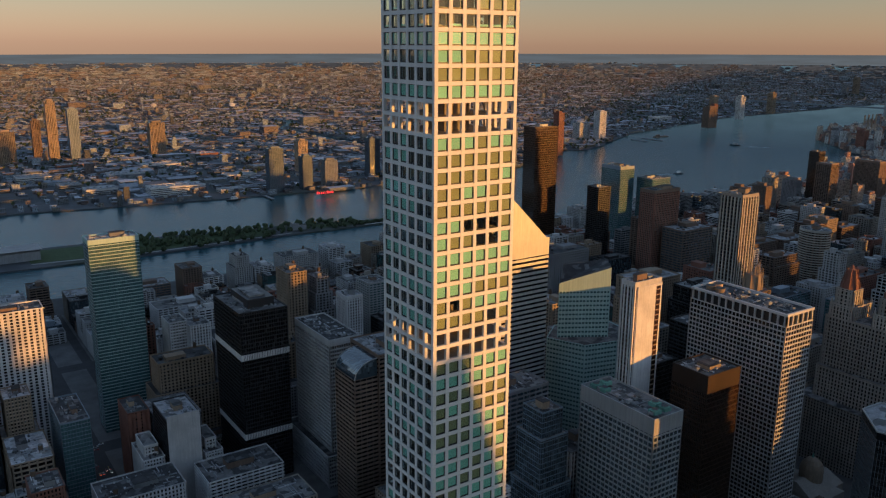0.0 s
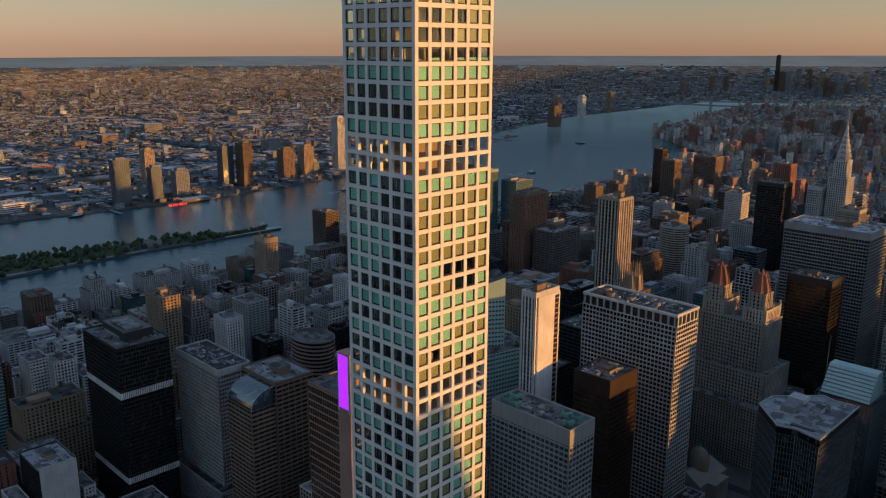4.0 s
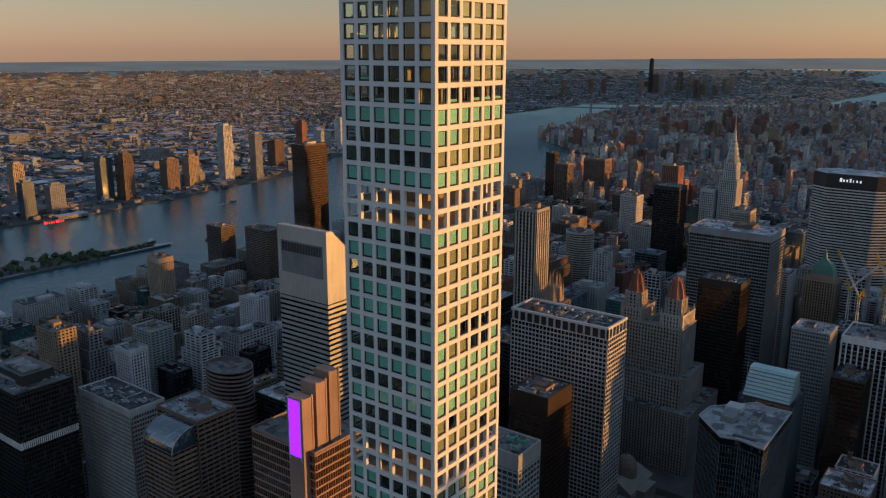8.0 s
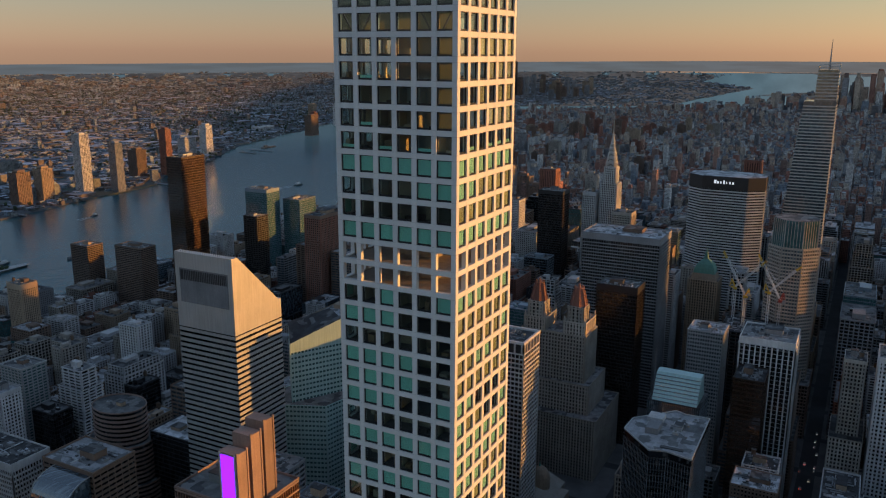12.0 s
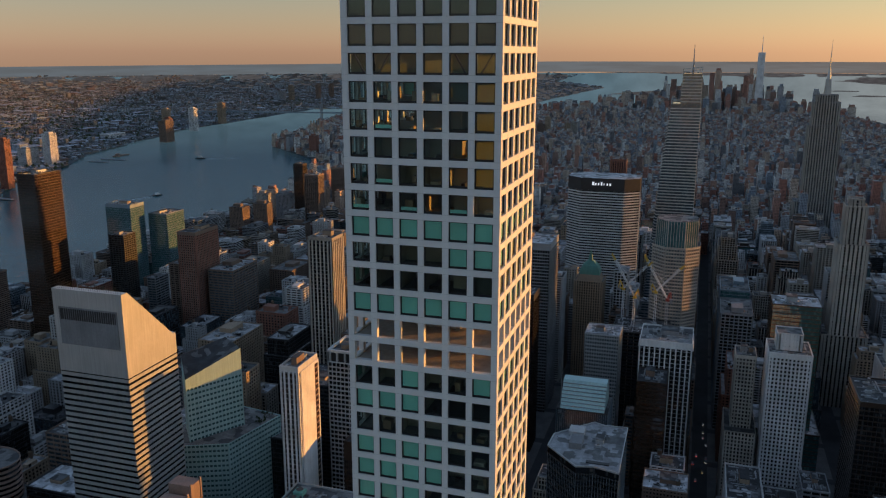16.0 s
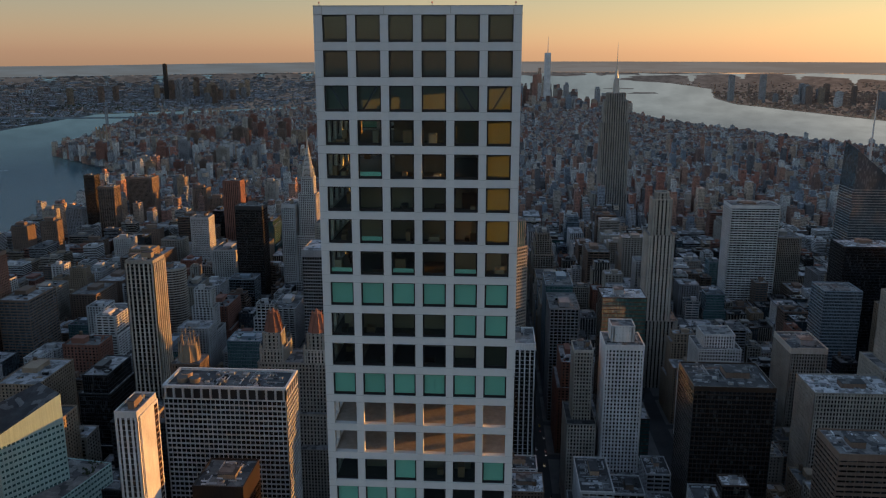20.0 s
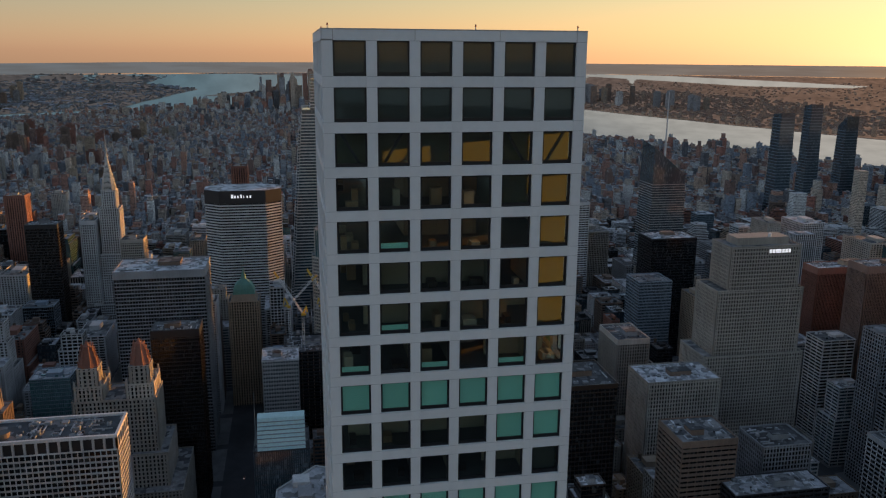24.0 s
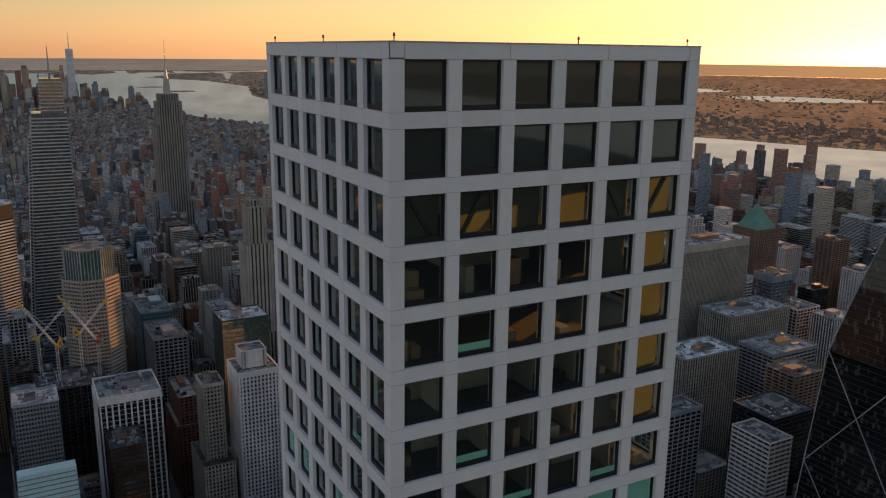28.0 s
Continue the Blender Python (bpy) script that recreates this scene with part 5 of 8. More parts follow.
for i in range(8):
    a = 0.39 + i * math.pi / 4
    x, y = 511 + 8.2 * math.cos(a), 244 + 8.2 * math.sin(a)
    s.drum(x, y, 165, 186, 1.3, 5, 0, 0.1)
    x, y = 511 + 5.0 * math.cos(a + 0.39), 244 + 5.0 * math.sin(a + 0.39)
    s.drum(x, y, 178, 193, 0.9, 5, 0, 0.1)
part("gothic_crown", s, TAN, spire, "pinnacled stone crown")

# between the avenue and the west
hexa = thing("office_tower", "dark glass office tower with an angular flat white roof", "skyscraper")
hp = [(305, 13), (308, 3), (304, -12.5), (367, -12), (366, 3), (369, 10), (344, 33), (327, 34)]
keep(hp)
tier(hexa, hp, 0, 168, st("curtain", fl=3.9, bay=1.8, sp=0.9), BLACK, STEELBLUE, GLASS_DARK, ROOF_PALE, parap=0)
s = Shape()
o = inset(hp, -0.3)
s.prism(at_z(o, 168), at_z(o, 172), 0, 1)
part("crown", s, [GLASS_DARK, ROOF_PALE], hexa, "pale angular roof deck")
s = Shape()
parapet(s, hp, 171.98, 1.0, 0.6, 0, 0.35)
part("roof_rim", s, ALU, hexa, "thin white metal roof rim")
roof_machines(hexa, 326, 362, -8, 12, 172, 31, False, True, 8)
for bx, wall in (((328, 341, 13, 21, 172, 176), GREYWALL), ((346, 356, 14, 24, 172, 175), PALE), ((312, 315, -6, 8, 172, 172.6), BLACK)):
    s = Shape()
    s.box(*bx)
    part("plant_room", s, wall, hexa)
louv = thing("office_block", "low tower with a sloping white louvred roof house", "office building")
keep(rect(480, 518, 12, 54))
tier(louv, rect(480, 518, 12, 54), 0, 128, st("curtain"), BLACK, STEELBLUE, GLASS_BLUE)
s = Shape()
s.prism([(481, 15, 128), (516, 15, 128), (516, 51, 128), (481, 51, 128)], [(495, 15, 149), (505, 15, 149), (505, 51, 149), (495, 51, 149)], 0)
house = part("roof_house", s, TEALPANEL, louv, "sloping pale louvred roof house")
for i in range(1, 8):
    f = i / 8
    s = Shape()
    s.box(481 + 14 * f - 0.5, 481 + 14 * f + 0.1, 14.7, 51.3, 128 + 21 * f, 128.5 + 21 * f)
    part("louvre", s, GREYWALL, house)
s = Shape()
s.drum(494, 52.6, 128, 172, 0.5, 6, 0, 0.2)
part("mast", s, MACHINE, louv)
block("office_block", "blue-grey office tower with round roof fans", "office building", rect(622, 655, 18, 51), 146, st("grid", bay=2.4, sp=1.6), ALU, ALU, GLASS_BLUE, ROOF_PALE, 8, 32)
fin = block("office_tower", "dark office tower with tall white vertical fins", "skyscraper", rect(541, 585, -50, -6), 175, st("fins", fl=3.8, bay=4.6, sp=0.3, pr=1.1, dp=1.0, ds=0.1), WHITE, WHITE, GLASS_DARK, ROOF_GREY, 7, 33, False, 6)
block("office_block", "dark brown tower with reddish rooftop plant", "office building", rect(505, 538, -32, -8), 150, st("curtain", sp=1.2), BRONZE, BRONZE, GLASS_BRONZE, ROOF_TAR, 12, 34)
pun = block("office_tower", "white stone tower with rows of small square windows", "skyscraper", rect(556, 592, -146, -112), 170, st("punched", bay=3.0, fl=3.6, pr=1.5, sp=1.6), WHITE, WHITE, GLASS_DARK, ROOF_GREY, 5, 35, False, 5, (rect(548, 600, -152, -106), 48))
tier(pun, rect(564, 584, -138, -118), 170, 184, st("punched", pr=2.6, sp=2.4), WHITE, WHITE, GLASS_DARK)
block("office_tower", "slim limestone tower with stepped shoulders", "skyscraper", rect(574, 600, -104, -87), 158, st("punched", fl=3.5, bay=3.0), LIMESTONE, LIMESTONE, GLASS_HOME, ROOF_TAR, 4, 36, True, 3, (rect(562, 612, -108, -82), 90))
block("office_tower", "dark glass tower with a gilded glass crown", "skyscraper", rect(630, 665, -160, -118), 190, st("curtain", sp=0.8), BRONZE, BRONZE, GLASS_TEAL, ROOF_PALE, 6, 37, False, 0, (rect(620, 680, -168, -112), 70))
block("office_tower", "dark bronze slab with mirrored windows", "skyscraper", rect(468, 520, -230, -168), 170, st("curtain", fl=3.9, bay=3.2, sp=1.1, pr=0.35), BRONZE, BLACK, GLASS_DARK, ROOF_TAR, 10, 38, False, 4)
block("office_tower", "wide grey stone office slab with vertical white piers", "skyscraper", rect(518, 560, -348, -280), 145, st("fins", fl=3.7, bay=2.6, sp=1.2, pr=1.2, dp=0.5), LIMESTONE, LIMESTONE, GLASS_DARK, ROOF_PALE, 12, 39)
block("office_tower", "grey stone office slab with stepped end", "skyscraper", rect(668, 720, -350, -314), 130, st("fins", fl=3.7, bay=2.8, sp=1.2, pr=1.3, dp=0.5), LIMESTONE, LIMESTONE, GLASS_DARK, ROOF_TAR, 5, 40, False, 6)
block("office_block", "brown banded office block with stepped top", "office building", rect(387, 425, -288, -246), 158, st("ribbon", fl=3.8, sp=2.2), BROWN, BROWN, GLASS_DARK, ROOF_GREY, 7, 41, False, 5)
block("office_block", "low block with crowded pale roof plant", "office building", rect(366, 392, -350, -278), 124, st("ribbon"), BLACK, BLACK, GLASS_DARK, ROOF_PALE, 24, 42)
block("office_block", "grey stone office block", "office building", rect(412, 446, -366, -326), 134, st("fins"), GREYWALL, GREYWALL, GLASS_DARK, ROOF_TAR, 6, 43)
block("office_tower", "dark tower with a white-rimmed roof", "skyscraper", rect(388, 412, -456, -414), 140, st("ribbon", sp=1.2), GREYWALL, WHITE, GLASS_DARK, ROOF_TAR, 5, 44, False, 3)
block("office_tower", "dark striped office slab with pale flat roof", "skyscraper", rect(432, 470, -545, -478), 160, st("fins", fl=3.8, bay=3.0, sp=0.4, pr=0.9, dp=0.7), GREYWALL, LIMESTONE, GLASS_DARK, ROOF_PALE, 12, 45)
block("office_tower", "dark striped office slab with pale flat roof", "skyscraper", rect(484, 526, -676, -590), 168, st("fins", fl=3.8, bay=3.0, sp=0.4, pr=0.9, dp=0.7), GREYWALL, LIMESTONE, GLASS_DARK, ROOF_PALE, 14, 46)
block("office_tower", "grey banded office slab with a pale roof", "skyscraper", rect(425, 468, -645, -585), 150, st("ribbon", sp=1.6), GREYWALL, GREYWALL, GLASS_DARK, ROOF_PALE, 9, 47, False, 4)
block("office_block", "black tower with a planted roof terrace", "office building", rect(325, 365, -513, -466), 150, st("curtain"), BLACK, BLACK, GLASS_DARK, ROOF_TAR, 10, 48)
block("office_block", "white banded office tower with set-back floors", "office building", rect(299, 334, -455, -432), 150, st("ribbon", sp=1.9, ds=0.6), PALE, PALE, GLASS_DARK, ROOF_GREY, 7, 49, False, 0, None)
block("office_tower", "tall plain sandstone office slab", "skyscraper", rect(548, 586, -680, -570), 229, st("fins", fl=3.8, bay=1.9, sp=0.3, pr=0.9, dp=0.6), LIMESTONE, LIMESTONE, GLASS_DARK, ROOF_PALE, 10, 50, False, 8)
block("office_tower", "tall maroon granite office slab", "skyscraper", rect(645, 676, -690, -582), 205, st("fins", fl=3.8, bay=1.9, sp=0.3, pr=0.9, dp=0.6), PINKSTONE, PINKSTONE, GLASS_DARK, ROOF_PALE, 10, 51, False, 8)
block("office_tower", "tall red-brown granite office slab", "skyscraper", rect(733, 762, -690, -587), 180, st("fins", fl=3.8, bay=1.9, sp=0.3, pr=0.9, dp=0.6), RED, RED, GLASS_DARK, ROOF_PALE, 10, 54, False, 8)
block("office_tower", "blue glass tower with a square hollow crown", "skyscraper", rect(520, 546, -722, -690), 190, st("curtain"), STEELBLUE, STEELBLUE, GLASS_BLUE, ROOF_TAR, 5, 52, False, 8)
wp = block("office_tower", "brown brick tower with a copper pyramid roof", "skyscraper", rect(644, 684, -846, -806), 205, st("fins", fl=3.7, bay=3.2, pr=1.6, sp=1.2), BROWN, BROWN, GLASS_DARK, ROOF_GREY, 0, 53, False, 0, None, False)
s = Shape()
s.prism(at_z(rect(646, 682, -844, -808), 205), at_z(rect(660, 670, -830, -820), 228), 0)
s.prism(at_z(rect(660, 670, -830, -820), 228), at_z(rect(664.6, 665.4, -825.4, -824.6), 237), 0)
part("pyramid_roof", s, COPPER, wp, "green copper pyramid roof")

block("office_tower", "dark glass office slab with a lit warm edge", "skyscraper", rect(1050, 1080, 331, 372), 196, st("curtain", fl=3.9, bay=1.6, sp=0.8, pr=0.25), BLACK, BRONZE, GLASS_DARK, ROOF_GREY, 6, 81, False, 6)
block("apartment_tower", "rust-red brick tower with upright stripes", "skyscraper", rect(1640, 1668, 109, 142), 192, st("fins", fl=3.5, bay=4.5, sp=1.0, pr=2.2, dp=0.7), RED, RED, GLASS_DARK, ROOF_TAR, 4, 82, False, 5)
block("office_tower", "smooth grey glass office slab", "skyscraper", rect(805, 845, -440, -397), 150, st("curtain", fl=3.9, bay=1.8, sp=1.4, pr=0.2), STEELBLUE, STEELBLUE, GLASS_BLUE, ROOF_GREY, 8, 83, False, 0)
white_stepped = block("office_building", "white brick office building with stepped top floors", "office building", rect(690, 732, -272, -228), 118, st("punched", fl=3.5), WHITE, WHITE, GLASS_DARK, ROOF_GREY, 6, 84, False, 0, (rect(684, 738, -280, -220), 82))
tier(white_stepped, rect(696, 726, -266, -234), 118, 132, st("punched", fl=3.5), WHITE, WHITE, GLASS_DARK, ROOF_GREY)
# towers towards the east shore
block("apartment_tower", "dark copper-clad apartment tower by the river", "skyscraper", rect(1640, 1664, 880, 905), 150, st("curtain", fl=3.3, bay=2.0, sp=0.9, pr=0.5), BRONZE, BRONZE, GLASS_DARK, ROOF_TAR, 4, 85, False, 4)
block("apartment_tower", "brown brick riverside tower with rounded bays", "skyscraper", rect(1560, 1590, 800, 835), 138, st("balcony"), BROWN, BROWN, GLASS_HOME, ROOF_TAR, 4, 86, True, 4)
block("apartment_tower", "broad dark brick apartment slab", "skyscraper", rect(1760, 1800, 800, 860), 128, st("punched"), BROWN, BROWN, GLASS_DARK, ROOF_TAR, 4, 87, False, 5)
block("apartment_tower", "red-brown brick apartment tower", "skyscraper", rect(1470, 1500, 495, 530), 168, st("fins", fl=3.2, bay=4.0, sp=1.0, pr=2.0), RED, RED, GLASS_HOME, ROOF_TAR, 4, 88, True, 4)
block("apartment_tower", "blue-grey stone apartment tower with setbacks", "skyscraper", rect(1235, 1265, 480, 512), 140, st("punched"), PALE, PALE, GLASS_HOME, ROOF_GREY, 4, 89, True, 4, (rect(1226, 1274, 470, 522), 70))
block("apartment_tower", "grey banded apartment tower with rounded corners", "skyscraper", ngon(870, 404, 17, 20, 14), 150, st("balcony", fl=3.3, sp=1.3), LIMESTONE, BROWN, GLASS_DARK, ROOF_GREY, 4, 90, False, 3)

# tapered tower with a diagonal bracing web
web = thing("residential_tower", "dark glass tapering tower with a steel diagonal web", "skyscraper")
WEB = [(rect(196, 272, -468, -412), 0), (rect(200, 254, -460, -420), 240), (rect(208, 243, -454, -426), 285), (rect(221, 234.5, -447, -433), 320), (rect(229.5, 235.5, -443, -437), 330.5)]
keep(WEB[0][0])


def on_web(i, f, z):
    """A place on side i of the tower, the share f along it, at the height z."""
    for (p, za), (q, zb) in zip(WEB, WEB[1:]):
        if za <= z <= zb:
            k = (z - za) / (zb - za)
            c = Vector(p[i]).lerp(Vector(q[i]), k).lerp(Vector(p[(i + 1) % 4]).lerp(Vector(q[(i + 1) % 4]), k), f)
            return c.x, c.y, z


s = Shape()
for (p, za), (q, zb) in zip(WEB, WEB[1:]):
    s.prism(at_z(p, za), at_z(q, zb), 0)
part("glazing", s, GLASS_DARK, web)
s = Shape()
for i in range(4):
    for f0, z0, f1, z1 in ((0, 0, 1, 80), (1, 80, 0, 160), (0, 160, 1, 240), (1, 240, 0.3, 322), (1, 0, 0, 80), (0, 80, 1, 160), (0.5, 40, 0, 120), (1, 160, 0, 240), (0, 240, 0.7, 322), (0, 0, 0, 240), (0, 240, 0, 285), (0, 285, 0, 320), (0, 320, 0, 330)):
        s.bar(on_web(i, f0, z0), on_web(i, f1, z1), 0.6)
part("diagonal_web", s, GREYWALL, web, "grey metal diagonal ribs", "stuff")
s = Shape()
for z in range(8, 322, 4):
    q = [on_web(i, 0, z) for i in range(4)]
    for a, b in zip(q, q[1:] + q[:1]):
        s.bar(a, b, 0.35)
part("floor_edges", s, BLACK, web, "", "stuff")

# the slab with stepped shoulders and a roof sign
stepped_slab = thing("art_deco_skyscraper", "limestone art deco slab stepping up to flat roof", "skyscraper")
for a, b, za, zb in ((rect(548, 612, -470, -350), 0, 0, 60), (rect(556, 604, -452, -352), 0, 60, 150), (rect(560, 600, -448, -362), 0, 150, 212), (rect(564, 598, -444, -374), 0, 212, 252)):
    keep(a)
    tier(stepped_slab, a, za, zb, st("fins", fl=3.6, bay=2.7, sp=1.1, pr=1.3, dp=0.55), LIMESTONE, LIMESTONE, GLASS_DARK, ROOF_GREY)
s = Shape()
s.box(572, 592, -436, -384, 252, 259)
part("roof_house", s, LIMESTONE, stepped_slab)
s = Shape()
for i, w in enumerate((2.4, 2.4, 2.8, 2.2, 2.2, 2.2, 2.0)):
    s.box(563.0, 563.4, -412 - i * 3.2 - w, -412 - i * 3.2, 246, 249.4)
part("roof_sign", s, plain("lit_white_sign", (0.9, 0.9, 0.9), 0.5, 0, 0.02, 1, 0.22), stepped_slab, "row of white sign bars", "stuff")
s = Shape()
s.drum(575, -418, 259, 262, 1.6, 10)
part("roof_dome", s, WHITE, stepped_slab, "white radar dome")

# towards the south: the wide slab with the sign, its copper-roofed neighbour
wide_slab = thing("office_tower", "wide tapered concrete office slab with dark roof band", "skyscraper")
mp = [(1004, 54), (1020, 34), (1046, 34), (1062, 54), (1062, 114), (1046, 134), (1020, 134), (1004, 114)]
keep(mp)
tier(wide_slab, mp, 0, 226, st("grid", fl=3.8, bay=2.9, sp=1.75, pr=0.3, ds=0.5, dp=0.2), PALE, GREYWALL, GLASS_DARK, parap=0)
s = Shape()
o = inset(mp, -0.6)
s.prism(at_z(o, 226), at_z(o, 243.5), 0, 1)
part("crown", s, [BLACK, ROOF_PALE], wide_slab, "dark roof band")
s = Shape()
for i, w in enumerate((4.2, 2.8, 2.4, 2.8, 1.2, 2.4, 2.8)):
    s.box(1002.6, 1003.3, 98.5 - i * 4.0 - w * 0.7, 98.5 - i * 4.0, 233.6, 238.4 if i in (0, 3) else 236.8)
part("roof_sign", s, bpy.data.materials["lit_white_sign"], wide_slab, "row of white sign bars", "stuff")
copper_topped = thing("office_tower", "brick office tower with green copper mansard and lantern", "skyscraper")
keep(rect(855, 900, 55, 105))
tier(copper_topped, rect(862, 892, 62, 98), 0, 132, st("fins", fl=3.5, bay=3.0, pr=1.5, sp=1.2), TAN, TAN, GLASS_HOME)
s = Shape()
s.prism(at_z(rect(864, 890, 64, 96), 132), at_z(rect(867, 887, 67, 93), 140), 0)
for (ra, za), (rb, zb) in zip(((10, 140), (9.2, 146), (7.4, 151), (4.2, 155)), ((9.2, 146), (7.4, 151), (4.2, 155), (2.6, 157))):
    s.prism(at_z(rect(877 - ra, 877 + ra, 80 - ra * 1.3, 80 + ra * 1.3), za), at_z(rect(877 - rb, 877 + rb, 80 - rb * 1.3, 80 + rb * 1.3), zb), 1)
s.drum(877, 80, 157, 163, 3.0, 8, 1, 2.4)
s.drum(877, 80, 163, 172, 2.0, 8, 1, 0.1)
part("copper_roof", s, [TAN, COPPER], copper_topped, "green copper pyramid and lantern")
j383 = thing("office_tower", "octagonal granite tower with a lit glass crown", "skyscraper")
keep(rect(752, 802, -52, -2))
tier(j383, rect(748, 806, -56, 2), 0, 60, st("grid"), PINKSTONE, PINKSTONE, GLASS_DARK)
tier(j383, ngon(778, -26, 28, 27, 8, 0.39), 60, 208, st("grid", fl=3.8, bay=3.0, sp=1.5, pr=1.0), LIMESTONE, LIMESTONE, GLASS_BLUE)
s = Shape()
s.prism(at_z(ngon(778, -26, 25, 24, 8, 0.39), 208), at_z(ngon(778, -26, 24, 23, 8, 0.39), 237), 0, 1)
part("glass_crown", s, [GLASS_TEAL, ROOF_GREY], j383, "octagonal glass crown")
s = Shape()
piers(s, ngon(778, -26, 24.8, 23.8, 8, 0.39), 208, 237, 3.2, 0.4, 0.4)
part("crown_mullions", s, LIMESTONE, j383, "", "stuff")
one = thing("glass_tower", "tall tapering glass tower under construction with a spire", "skyscraper")
keep(rect(1068, 1136, -40, 26))
for lo_q, hi_q, za, zb in ((rect(1068, 1136, -40, 26), rect(1069, 1135, -40, 25), 0, 55), (rect(1070, 1126, -39.5, 23), rect(1077, 1124, -39, 1), 55, 344), (rect(1082, 1120, -40.2, -2), rect(1092, 1117, -38, -12), 55, 386), (rect(1096, 1135.5, -30, 25.5), rect(1106, 1127, -24, 6), 55, 312)):
    s = Shape()
    s.prism(at_z(lo_q, za), at_z(hi_q, zb), 0)
    part("glazing", s, GLASS_BLUE, one)
    s = Shape()
    for i in range(int((zb - za) / 4.4)):
        ring = [[Vector(p).lerp(Vector(q), (z - za) / (zb - za)) for p, q in zip(lo_q, hi_q)] for z in (za + 4.4 * i + 0.4, za + 4.4 * i + 1.9)]
        s.prism(*[at_z(inset([tuple(p) for p in r_], -0.3), z) for r_, z in zip(ring, (za + 4.4 * i + 0.4, za + 4.4 * i + 1.9))], 0, None, True)
    part("spandrel_band", s, ALU, one, "pale horizontal spandrels", "stuff")
for hi_q, zb in ((rect(1077, 1124, -39, 1), 344), (rect(1092, 1117, -38, -12), 386), (rect(1106, 1127, -24, 6), 312)):
    s = Shape()
    c = [(p[0], p[1], zb) for p in hi_q]
    for i, tall in enumerate((9, 5, 2, 6)):
        s.bar(c[i], (c[i][0], c[i][1], zb + tall), 1.0)
        s.bar((c[i][0], c[i][1], zb + tall), (c[(i + 1) % 4][0], c[(i + 1) % 4][1], zb + (9, 5, 2, 6)[(i + 1) % 4]), 0.9)
    part("crown_frame", s, ALU, one, "bare steel frames of the unfinished crown")
s = Shape()
s.drum(1106, -25, 386, 427, 1.6, 6, 0, 0.3)
part("spire", s, MACHINE, one)
block("office_tower", "dark office tower with a flat roof and warm side", "skyscraper", rect(642, 674, 107, 150), 175, st("curtain", fl=3.8, bay=1.6, sp=1.0, pr=0.3, dp=0.25), BLACK, BRONZE, GLASS_DARK, ROOF_GREY, 8, 60, False, 7)
block("office_tower", "broad dark office tower with grey grid top", "skyscraper", rect(745, 800, 110, 200), 205, st("grid", fl=3.8, bay=2.8, sp=1.2, pr=0.5), GREYWALL, GREYWALL, GLASS_DARK, ROOF_PALE, 10, 62, False, 8)
site = block("construction_site_tower", "dark half-stripped tower under two yellow cranes", "construction site", rect(690, 742, -26, 32), 128, st("ribbon"), BLACK, BROWN, GLASS_DARK, ROOF_TAR, 14, 63)


